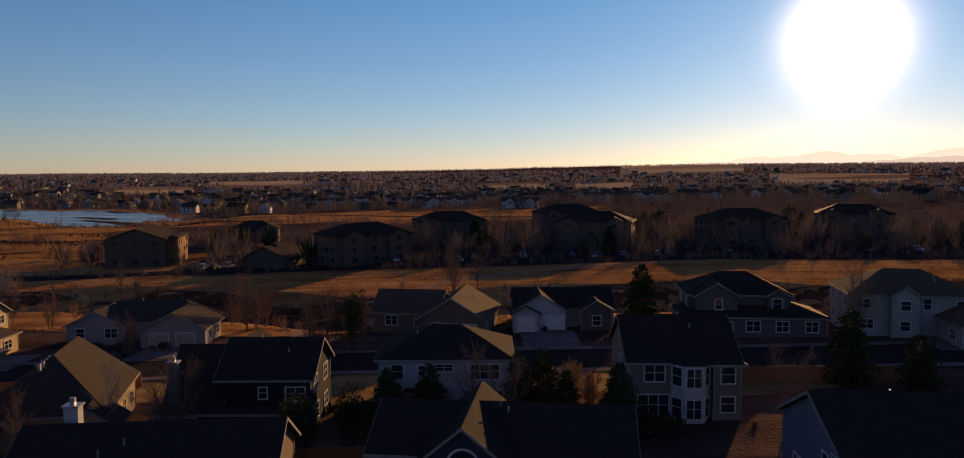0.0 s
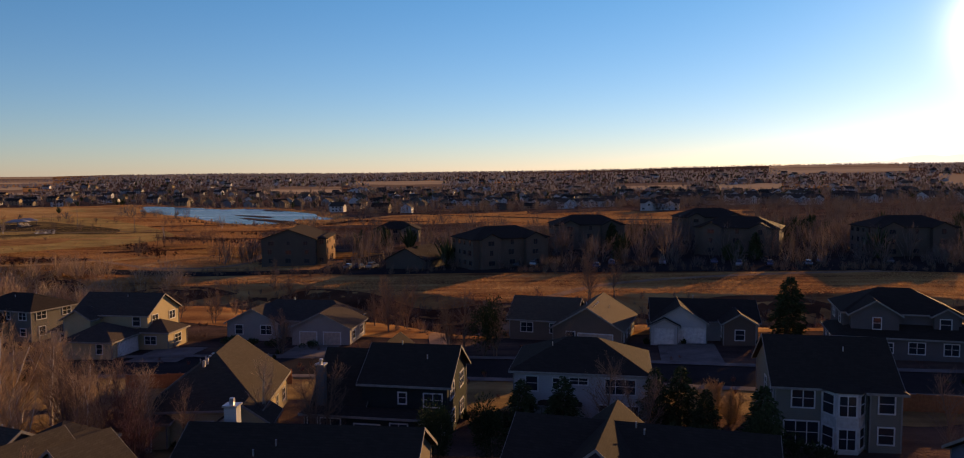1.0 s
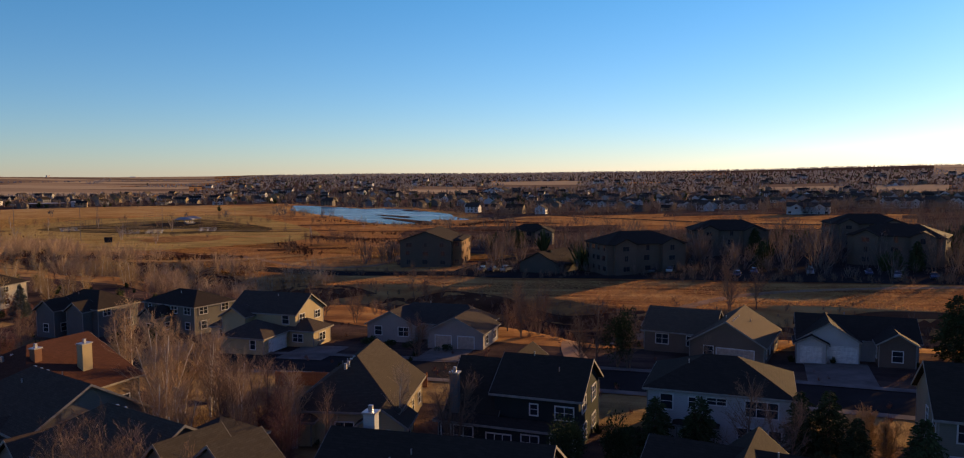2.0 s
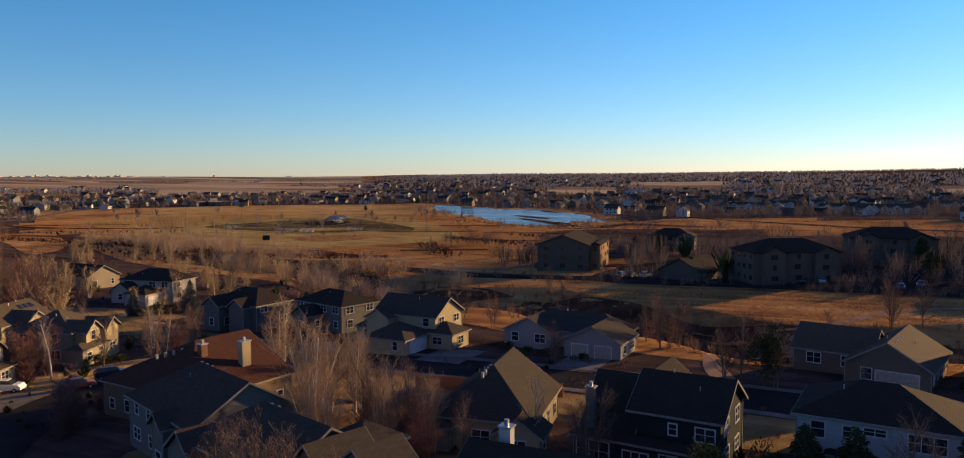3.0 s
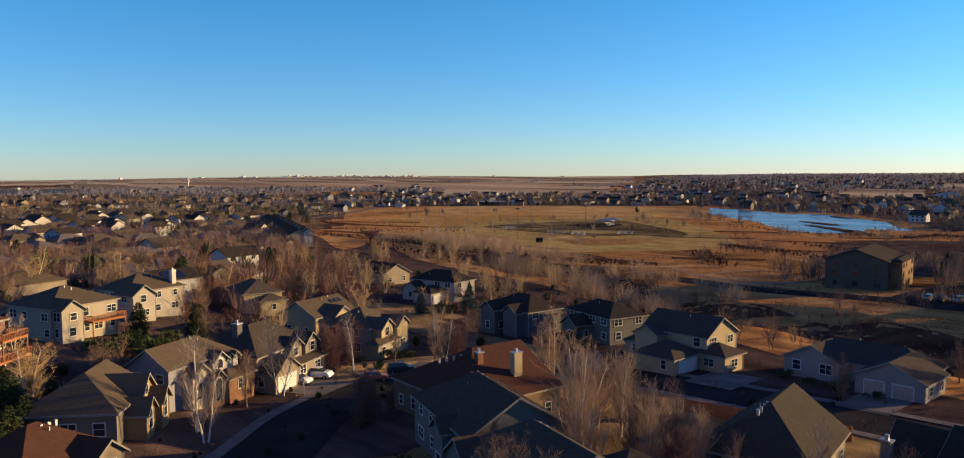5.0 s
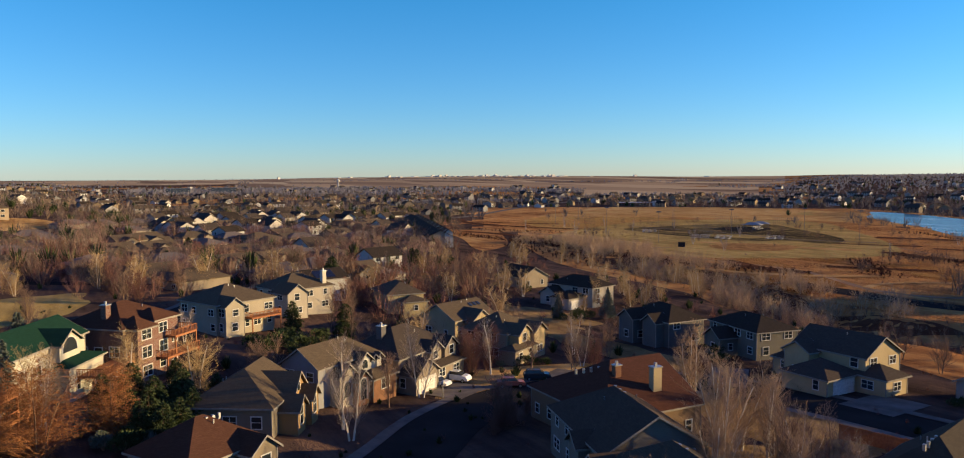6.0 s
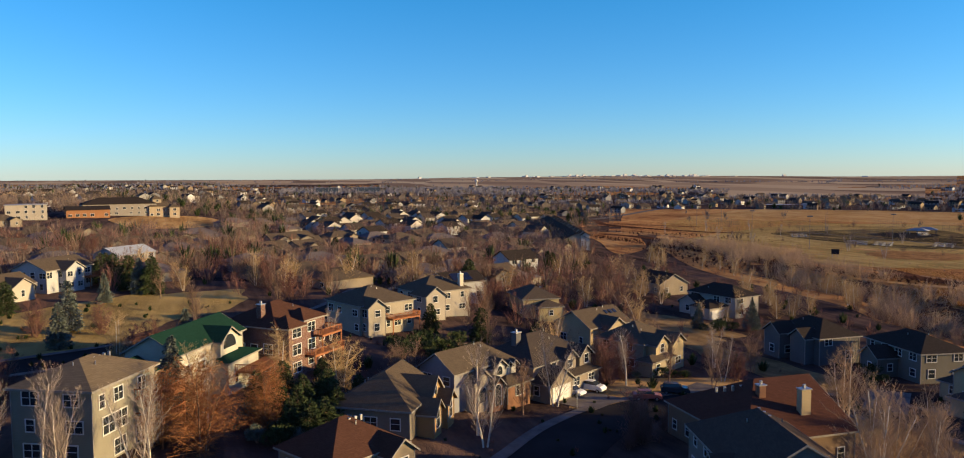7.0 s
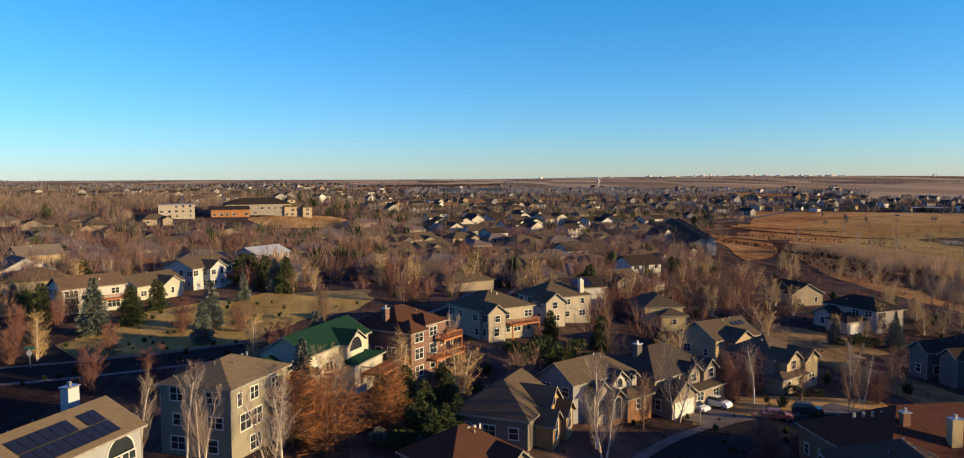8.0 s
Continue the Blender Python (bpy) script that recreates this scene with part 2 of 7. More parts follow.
def fallow():
    """Large bare and stubble fields, each with its own tone."""
    m, nt, b, v, geo, info = material("fallow_fields", 0.95)
    mp = nt.nodes.new("ShaderNodeMapping")
    mp.inputs["Rotation"].default_value, mp.inputs["Scale"].default_value = (0, 0, radians(38)), (1 / 640, 1 / 170, 0.0)
    nt.links.new(v, mp.inputs[0])
    vo = nt.nodes.new("ShaderNodeTexVoronoi")
    vo.distance, vo.inputs["Scale"].default_value, vo.inputs["Randomness"].default_value = "CHEBYCHEV", 1.0, 0.7
    nt.links.new(mp.outputs[0], vo.inputs["Vector"])
    sep = nt.nodes.new("ShaderNodeSeparateColor")
    nt.links.new(vo.outputs["Color"], sep.inputs[0])
    col = ramp(nt, sep.outputs[0], [(0.0, (0.15, 0.1, 0.062)), (0.35, (0.26, 0.18, 0.105)), (0.6, (0.4, 0.285, 0.155)), (1.0, (0.52, 0.395, 0.215))])
    col = mixed(nt, maths(nt, "MULTIPLY", noise_of(nt, v, 0.01, 6), 0.3), col, (0.21, 0.15, 0.1))
    nt.links.new(col, b.inputs["Base Color"])
    matte(nt, b, col)
    return m


FALLOW = fallow()
PARK = grassland("dormant_park_turf", (0.2, 0.14, 0.05), (0.35, 0.25, 0.085), (0.48, 0.345, 0.125))
LAWN = grassland("winter_lawn", (0.13, 0.082, 0.038), (0.28, 0.178, 0.075), (0.44, 0.295, 0.12), 3.0)
BARE = plain("bare_dirt", (0.27, 0.17, 0.10), 0.95, 0, 0.3, 0.35)
TWIG = bark_like("bare_twigs", (0.14, 0.09, 0.062), (0.27, 0.18, 0.125))
PALE_TWIG = bark_like("pale_twigs", (0.29, 0.195, 0.115), (0.45, 0.315, 0.19))
RED_TWIG = bark_like("russet_twigs", (0.135, 0.066, 0.05), (0.22, 0.115, 0.088))
STRAW_TWIG = bark_like("straw_twigs", (0.32, 0.22, 0.1), (0.48, 0.34, 0.17))
GOLD_TWIG = bark_like("golden_willow_twigs", (0.21, 0.088, 0.036), (0.36, 0.175, 0.068))
BIRCH_TWIG = bark_like("birch_twigs", (0.22, 0.172, 0.135), (0.37, 0.3, 0.24))
WOOD_TWIG = bark_like("woodland_sprays", (0.12, 0.095, 0.08), (0.21, 0.165, 0.138), 0.9, 0.12)
PALE_BARK = bark_like("pale_bark", (0.45, 0.40, 0.33), (0.55, 0.5, 0.42))
BARK = bark_like("brown_bark", (0.13, 0.085, 0.06), (0.2, 0.14, 0.1))
NEEDLE = bark_like("green_needles", (0.024, 0.038, 0.016), (0.075, 0.09, 0.036))
BLUE_NEEDLE = bark_like("blue_green_needles", (0.075, 0.09, 0.07), (0.17, 0.185, 0.155))

# ---- lie of the land ----


def ease(a, b, v):
    k = min(1.0, max(0.0, (v - a) / (b - a)))
    return k * k * (3 - 2 * k)


POND = (-352.0, 640.0, 178.0, 56.0, 140.0)  # centre, half length, half width, turn


def in_pond(x, y):
    """Below 1 inside the pond's ragged shore."""
    cx, cy, a, b, turn = POND
    c, s = math.cos(radians(turn)), math.sin(radians(turn))
    u, w = (x - cx) * c + (y - cy) * s, -(x - cx) * s + (y - cy) * c
    r = math.hypot(u / a, w / b)
    th = math.atan2(w / b, u / a)
    return r / (1 + 0.16 * math.sin(3 * th + 0.6) + 0.1 * math.sin(5 * th + 2) + 0.05 * math.sin(9 * th))


def level(x, y):
    """Height of the open ground."""
    cx, cy = min(60, max(-120, x)), min(150, max(0, y))
    z = 2.8 + 0.028 * cx - 0.012 * (cy - 80)
    s = -0.9 * y - 0.5 * x
    z += 4.2 * ease(5, 60, s) * (1 - 0.6 * ease(180, 330, -x) * ease(-60, 60, y)) + 0.03 * max(0, min(s, 350) - 50) * (1 - ease(-60, 80, y))
    d = -0.6 * x + 0.8 * y
    z -= 8 * ease(250, 900, d)
    # the skyline: a low wooded ridge ahead and to the right, open plain to the left
    r = math.hypot(x, y)
    if r > 1000:
        az = math.degrees(math.atan2(x, y))
        wooded = ease(-40, -33, az)
        far = 4700 - 1200 * wooded
        k = ease(1000, far, r)
        z += (30 + far * math.tan(radians(rim(az))) - 8 * wooded - z) * k
    return z


SKYLINE = ((-180, -0.1), (-112, -0.15), (-80, -0.24), (-70, -0.12), (-62, -0.06), (-54, -0.1), (-45, -0.18), (-40, -0.16), (-35, 0.0), (-28, 0.06), (-20, 0.05), (-10, 0.13), (-5, 0.17), (0, 0.25), (5, 0.39), (10, 0.49), (18, 0.55), (30, 0.52), (90, 0.3), (180, -0.1))


def rim(az):
    """Height of the land's rim in degrees above the level, by direction."""
    for (a, p), (b, q) in zip(SKYLINE, SKYLINE[1:]):
        if az <= b:
            return p + (q - p) * ease(a, b, az)
    return SKYLINE[-1][1]


POND_Z = -8.0


def land(x, y):
    z = level(x, y)
    k = in_pond(x, y)
    if k < 1.6:
        z = z + (POND_Z + 0.25 - z) * (1 - ease(1.15, 1.6, k))
        z -= 1.5 * (1 - ease(0.75, 1.02, k))
    # creek bed below the field's bank
    d = creek(x, y)
    if abs(d) < 40 and -260 < x < 140:
        fade = ease(-260, -210, x) * (1 - ease(90, 140, x))
        z -= fade * 4.2 * (1 - ease(-9, 0.5, d)) * ease(-36, -15, d)
    return z


def creek(x, y):
    """Metres beyond the bank's upper edge, towards the field."""
    edge = 160 - 0.27 * (x + 30) * (1 if x < -30 else 0.12) + 5 * math.sin(x / 17) + 3 * math.sin(x / 7.3 + 1)
    return y - edge


def mesh_of(name, verts, faces, mats, smooth=False, index=None):
    me = bpy.data.meshes.new(name)
    me.from_pydata(verts, [], faces)
    for mt in mats if isinstance(mats, (list, tuple)) else [mats]:
        me.materials.append(mt)
    if index:
        me.polygons.foreach_set("material_index", index)
    if smooth:
        me.polygons.foreach_set("use_smooth", [True] * len(faces))
    me.update()
    return me


def leftward(x, y):
    """Degrees to the left of the first heading."""
    return math.degrees(math.atan2(-x, y))


def far_field(a, r, w=0.0):
    """The great open fields of the plain, behind the last houses."""
    if 38 + w * 1.2 < a < 78 + w * 0.4 and r > 2150 + 40 * w + 60 * max(0, 46 - a):
        return True
    if 40 + w * 0.5 < a < 54 + w * 0.3 and 1480 + 25 * w < r < 2150 + 40 * w:
        return True
    if any(a0 + w * 0.2 < a < a1 + w * 0.2 and r0 + 12 * w < r < r1 + 12 * w for a0, a1, r0, r1 in RIDGE_FIELDS):
        return True
    return 78 <= a + w * 0.4 < 112 and r > 2900 + 30 * w


# pale fields on the wooded ridge: degrees to the left, distances
RIDGE_FIELDS = ((20, 25.5, 1330, 1740), (13, 19, 1580, 2120), (-19, -11, 2150, 3150), (-5, 0, 1350, 1700), (-30, -21, 1500, 2100), (-12, -7, 1300, 1600))


def open_land(x, y):
    """Field, park and pond, where few trees stand."""
    a, r = leftward(x, y), math.hypot(x, y)
    if in_pond(x, y) < 1.25:
        return True
    w = 7 * noise.noise((x * 0.012, y * 0.012, 8.0))
    if 26 + w < a < 63 + w * 0.3 and 160 < r < 640 + 6 * w:
        return True
    if 36 + w < a < 61 + w * 0.3 and r < 1000:
        return True
    if 6 + w < a < 30 and 455 + 5 * w < r < 600 + 6 * w:
        return True
    if -9 + w < a <= 10 and 380 + 4 * w < r < 530 + 6 * w:
        return True
    if far_field(a, r, w):
        return True
    return r < 215 or (-60 < a <= 28 and creek(x, y) < 48)


def grassy(x, y):
    """Open grass; elsewhere leaf litter, yards and woods."""
    r, a = math.hypot(x, y), leftward(x, y)
    if open_land(x, y):
        return creek(x, y) > -14 or r < 30
    n = noise.noise((x * 0.0035, y * 0.0035, 1.7))
    return n > (0.5 if a < 34 else 0.42 if a < 45 or r < 1300 else 0.1)


def ground_sheet():
    rings, n = [2.0], 420
    while rings[-1] < 4900:
        rings.append(rings[-1] + max(2.2, rings[-1] * 0.022))
    verts = [(0, 0, land(0, 0))]
    for r in rings:
        for k in range(n):
            a = 2 * math.pi * k / n
            x, y = r * math.cos(a), r * math.sin(a)
            verts.append((x, y, land(x, y)))
    faces = [(0, 1 + k, 1 + (k + 1) % n) for k in range(n)]
    for i in range(len(rings) - 1):
        o = 1 + i * n
        for k in range(n):
            faces.append((o + k, o + n + k, o + n + (k + 1) % n, o + (k + 1) % n))
    index = []
    for f in faces:
        x, y = verts[f[0]][:2]
        a, r = leftward(x, y), math.hypot(x, y)
        index.append(2 if far_field(a, r, 2 * math.sin(a / 3)) else 0 if grassy(x, y) else 1)
    return tagged(new("ground", mesh_of("ground", verts, faces, [PRAIRIE, WOODS, FALLOW], True, index)), "open ground of dormant tan and russet prairie grass", "ground", kind="structure")


ground_sheet()


def strip(name, pts, width, mat, lift, label, category, kind="structure", step=2.5):
    """A ribbon laid over the land along a smooth line."""
    line = []
    for i in range(len(pts) - 1):
        p0, p1, p2, p3 = (Vector(pts[max(0, min(len(pts) - 1, j))]) for j in (i - 1, i, i + 1, i + 2))
        m = max(2, int((p2 - p1).length / step))
        for q in range(m):
            t = q / m
            line.append(0.5 * (2 * p1 + (p2 - p0) * t + (2 * p0 - 5 * p1 + 4 * p2 - p3) * t * t + (3 * p1 - p0 - 3 * p2 + p3) * t ** 3))
    line.append(Vector(pts[-1]))
    verts, faces, cols = [], [], max(2, int(width / 2)) + 1
    for i, p in enumerate(line):
        d = (line[min(i + 1, len(line) - 1)] - line[max(i - 1, 0)]).normalized()
        side = Vector((-d.y, d.x))
        for c in range(cols):
            q = p + side * width * (c / (cols - 1) - 0.5)
            verts.append((q.x, q.y, land(q.x, q.y) + lift))
    for i in range(len(line) - 1):
        for c in range(cols - 1):
            o = i * cols + c
            faces.append((o, o + cols, o + cols + 1, o + 1))
    return tagged(new(name, mesh_of(name, verts, faces, mat, True)), label, category, kind=kind)


def blob(name, x, y, a, b, turn, mat, lift, label, category, wob=0.15, seed=1, height=None, kind="structure"):
    """A patch with a wandering edge, laid over the land."""
    rng = random.Random(seed)
    ph = [rng.uniform(0, 6.3) for _ in range(4)]
    n, m = 64, max(4, int(max(a, b) / 6))
    c, s = math.cos(radians(turn)), math.sin(radians(turn))
    verts, faces = [], []
    for i in range(m + 1):
        for k in range(n):
            th = 2 * math.pi * k / n
            r = i / m * (1 + wob * (0.5 * math.sin(2 * th + ph[0]) + 0.5 * math.sin(3 * th + ph[1]) + 0.3 * math.sin(7 * th + ph[2]) + 0.2 * math.sin(13 * th + ph[3])))
            u, w = a * r * math.cos(th), b * r * math.sin(th)
            px, py = x + u * c - w * s, y + u * s + w * c
            verts.append((px, py, height if height is not None else land(px, py) + lift))
    for i in range(m):
        for k in range(n):
            faces.append((i * n + k, (i + 1) * n + k, (i + 1) * n + (k + 1) % n, i * n + (k + 1) % n))
    return tagged(new(name, mesh_of(name, verts, faces, mat, True)), label, category, kind=kind)


def quad(name, x, y, w, d, turn, mat, lift, label, category, kind="structure"):
    """A rectangular slab laid over the land; x, y is its middle."""
    c, s = math.cos(radians(turn)), math.sin(radians(turn))
    nx, ny = max(2, int(w / 2)), max(2, int(d / 2))
    verts, faces = [], []
    for i in range(nx + 1):
        for k in range(ny + 1):
            u, v2 = w * (i / nx - 0.5), d * (k / ny - 0.5)
            px, py = x + u * c - v2 * s, y + u * s + v2 * c
            verts.append((px, py, land(px, py) + lift))
    for i in range(nx):
        for k in range(ny):
            o = i * (ny + 1) + k
            faces.append((o, o + ny + 1, o + ny + 2, o + 1))
    return tagged(new(name, mesh_of(name, verts, faces, mat, True)), label, category, kind=kind)


# pond
n = 160
pond_v = [(POND[0], POND[1], POND_Z)]
for k in range(n):
    th = 2 * math.pi * k / n
    c, s = math.cos(radians(POND[4])), math.sin(radians(POND[4]))
    lo, hi = 0.2, 2.0
    for _ in range(24):
        r = (lo + hi) / 2
        u, w = POND[2] * r * math.cos(th), POND[3] * r * math.sin(th)
        if in_pond(POND[0] + u * c - w * s, POND[1] + u * s + w * c) < 0.96:
            lo = r
        else:
            hi = r
    pond_v.append((POND[0] + u * c - w * s, POND[1] + u * s + w * c, POND_Z))
tagged(new("water", mesh_of("water", pond_v, [(0, 1 + k, 1 + (k + 1) % n) for k in range(n)], WATER)), "still blue pond with patches of grey ice", "pond", kind="structure")

for k, (x, y, a, b, t) in enumerate([(-268, 548, 34, 6, 140), (-300, 596, 26, 5, 146), (-236, 520, 22, 7, 130), (-330, 690, 22, 4, 138)]):
    blob("islet", x, y, a, b, t, WOODS, 0, "low brown spit of reeds in the pond", "islet", 0.3, 90 + k, POND_Z + 0.3)

# ---- houses ----


def part(name, me, parent, label="", m=None):
    ob = new(name, me)
    ob.parent = parent
    if m is not None:
        ob.matrix_basis = m
    if label:
        tagged(ob, label)
    return ob


def boxes_mesh(name, boxes, mats, index=None):
    """One mesh of several boxes (x0, y0, z0, x1, y1, z1)."""
    verts, faces, idx = [], [], []
    for i, (a, b, c, d, e, f) in enumerate(boxes):
        o = len(verts)
        verts += [(x, y, z) for z in (c, f) for x, y in ((a, b), (d, b), (d, e), (a, e))]
        faces += [(o + 3, o + 2, o + 1, o), (o + 4, o + 5, o + 6, o + 7)] + [(o + k, o + (k + 1) % 4, o + 4 + (k + 1) % 4, o + 4 + k) for k in range(4)]
        idx += [index[i] if index else 0] * 6
    return mesh_of(name, verts, faces, mats, False, idx)


MESH = {}


def shared(key, make):
    if key not in MESH:
        MESH[key] = make()
    return MESH[key]


def lattice(name, xs, zs, solid, y0, y1, mat):
    """A plate of bars in one piece: cells of the grid xs by zs for which solid(i, k) holds, from y0 to y1."""
    nx, nz = len(xs), len(zs)
    verts = [(x, y, z) for y in (y0, y1) for x in xs for z in zs]
    half = nx * nz

    def at(i, k):
        return 0 <= i < nx - 1 and 0 <= k < nz - 1 and solid(i, k)

    faces = []
    for i in range(nx - 1):
        for k in range(nz - 1):
            if not solid(i, k):
                continue
            p, q, r, t = i * nz + k, (i + 1) * nz + k, (i + 1) * nz + k + 1, i * nz + k + 1
            faces += [(p, q, r, t), (half + t, half + r, half + q, half + p)]
            for near, e0, e1 in ((at(i, k - 1), p, q), (at(i + 1, k), q, r), (at(i, k + 1), r, t), (at(i - 1, k), t, p)):
                if not near:
                    faces.append((e1, e0, half + e0, half + e1))
    used = sorted({i for f in faces for i in f})
    to = {o: n for n, o in enumerate(used)}
    return mesh_of(name, [verts[i] for i in used], [tuple(to[i] for i in f) for f in faces], mat)


def window_meshes(w, h, arch=False, trim=None):
    """Casing, sill and bars in one frame; the pane sits behind the bars. Stands on z = 0, faces -y."""
    t, k = 0.12, max(1, round(w / 0.8))
    xs = [-w / 2 - t, -w / 2]
    for i in range(1, k):
        c = -w / 2 + w * i / k
        xs += [c - 0.04, c + 0.04]
    xs += [w / 2, w / 2 + t]
    zs = [-t, 0, h * 0.52, h * 0.52 + 0.05, h, h + t]
    fr = lattice("window", xs, zs, lambda i, c: i % 2 == 0 or c % 2 == 0, -0.08, 0.02, trim or TRIM)
    return fr, boxes_mesh("pane", [(-w / 2, -0.025, 0, w / 2, 0.01, h)], GLASS)


def arch_meshes(w, h):
    """A half-round or round-topped window."""
    n, r = 14, w / 2
    verts, faces = [], []
    outer = [(-r, 0)] + [(-r * math.cos(math.pi * i / n), h - r + r * math.sin(math.pi * i / n)) for i in range(n + 1)] + [(r, 0)]
    big = [((x) * (1 + 0.24 / w), z + (0.12 if i not in (0, len(outer) - 1) else -0.1)) for i, (x, z) in enumerate(outer)]
    for y in (-0.07, 0.02):
        verts += [(x, y, z) for x, z in outer] + [(x, y, z) for x, z in big]
    m = len(outer)
    for i in range(m - 1):
        faces += [(i, i + 1, m + i + 1, m + i), (m + i, m + i + 1, 3 * m + i + 1, 3 * m + i), (i + 1, i, 2 * m + i, 2 * m + i + 1)]
    frame_me = mesh_of("window", verts, faces, TRIM)
    pane = mesh_of("pane", [(x, -0.02, z) for x, z in outer], [tuple(range(m))], GLASS)
    return frame_me, pane


def garage_mesh(w, mat):
    """A sectional door: four rows of raised panels pressed out of one sheet."""
    h, cols = 2.15, max(4, round(w / 0.6))
    xs = sorted([-w / 2 + w * c / cols + o for c in range(cols) for o in (0.0, 0.05, 0.1, w / cols - 0.1, w / cols - 0.05)] + [w / 2])
    zs = sorted([h * r / 4 + o for r in range(4) for o in (0.0, 0.05, 0.1, h / 4 - 0.1, h / 4 - 0.05)] + [h])
    verts = [(x, -0.06 if (i % 5 in (2, 3) and k % 5 in (2, 3)) else -0.02, z) for i, x in enumerate(xs) for k, z in enumerate(zs)]
    nz = len(zs)
    faces = [(i * nz + k, (i + 1) * nz + k, (i + 1) * nz + k + 1, i * nz + k + 1) for i in range(len(xs) - 1) for k in range(nz - 1)]
    return mesh_of("garage_door", verts, faces, mat)


def casing_mesh(w, h):
    return lattice("casing", [-w / 2 - 0.14, -w / 2, w / 2, w / 2 + 0.14], [0, h, h + 0.16], lambda i, k: k == 1 or i != 1, -0.09, 0.02, TRIM)


def roof_of(x0, y0, x1, y1, eave, kind, pitch, o=0.45):
    """Roof slab, fascia and the ridge height over a block. kind: x, y (ridge along it), h (hipped), e (hipped at its far x end alone)."""
    along_y = kind == "y" or (kind == "h" and (y1 - y0) > (x1 - x0))
    if along_y:
        L, W = y1 - y0, x1 - x0
    else:
        L, W = x1 - x0, y1 - y0
    hw, rise = W / 2 + o, (W / 2) * pitch
    low = eave - o * pitch
    a, b = -L / 2 - o, L / 2 + o
    top = eave + rise
    inset = 0 if kind != "h" else min(W / 2 + o, L / 2 + o - 0.05)
    one = kind == "e"
    if one:
        inset = min(W / 2 + o, L / 2)
    pts = [(a, -hw, low), (b, -hw, low), (b, hw, low), (a, hw, low), (a + (0 if one else inset), 0, top), (b - inset, 0, top)]
    th = 0.2
    v = [(*p[:2], p[2] + th) for p in pts] + [(*p[:2], p[2]) for p in pts]
    f = [(0, 1, 5, 4), (2, 3, 4, 5), (6 + 0, 6 + 4, 6 + 5, 6 + 1), (6 + 2, 6 + 5, 6 + 4, 6 + 3)]
    fas = [(0, 6, 7, 1), (2, 8, 9, 3)]
    if kind == "h":
        f += [(1, 2, 5), (3, 0, 4), (7, 11, 8), (9, 10, 6)]
        fas += [(1, 7, 8, 2), (3, 9, 6, 0)]
    elif one:
        f += [(1, 2, 5), (7, 11, 8)]
        fas += [(1, 7, 8, 2), (3, 9, 10, 4), (4, 10, 6, 0)]
    else:
        fas += [(1, 7, 11, 5), (5, 11, 8, 2), (3, 9, 10, 4), (4, 10, 6, 0)]
    cx, cy = (x0 + x1) / 2, (y0 + y1) / 2

    def put(p):
        return (cx - p[1], cy + p[0], p[2]) if along_y else (cx + p[0], cy + p[1], p[2])

    rv = [put(p) for p in v]
    # fascia boards, standing a little proud of the slab's edge
    boards = []
    for q in fas:
        quadv = [Vector(rv[i]) for i in q]
        mid = sum((p for p in quadv), Vector()) / 4
        n = (quadv[1] - quadv[0]).cross(quadv[3] - quadv[0]).normalized()
        if n.dot(mid - Vector((cx, cy, mid.z))) < 0:
            n = -n
        fv = [tuple(p + n * 0.03 - Vector((0, 0, 0.03 if k in (1, 2) else -0.0))) for k, p in enumerate(quadv)]
        fv += [tuple(p - n * 0.02 - Vector((0, 0, 0.03 if k in (1, 2) else -0.0))) for k, p in enumerate(quadv)]
        boards.append((fv, [(0, 1, 2, 3), (4, 7, 6, 5)] + [(k, (k + 1) % 4, 4 + (k + 1) % 4, 4 + k) for k in range(4)]))
    return rv, f + fas, boards, top


SIDES = {"f": (0, (0, -1)), "r": (90, (1, 0)), "b": (180, (0, 1)), "l": (270, (-1, 0))}


FASCIA = plain("eave_board_paint", (0.21, 0.195, 0.17), 0.7)
FOOT = []  # where walls stand: middle and half length


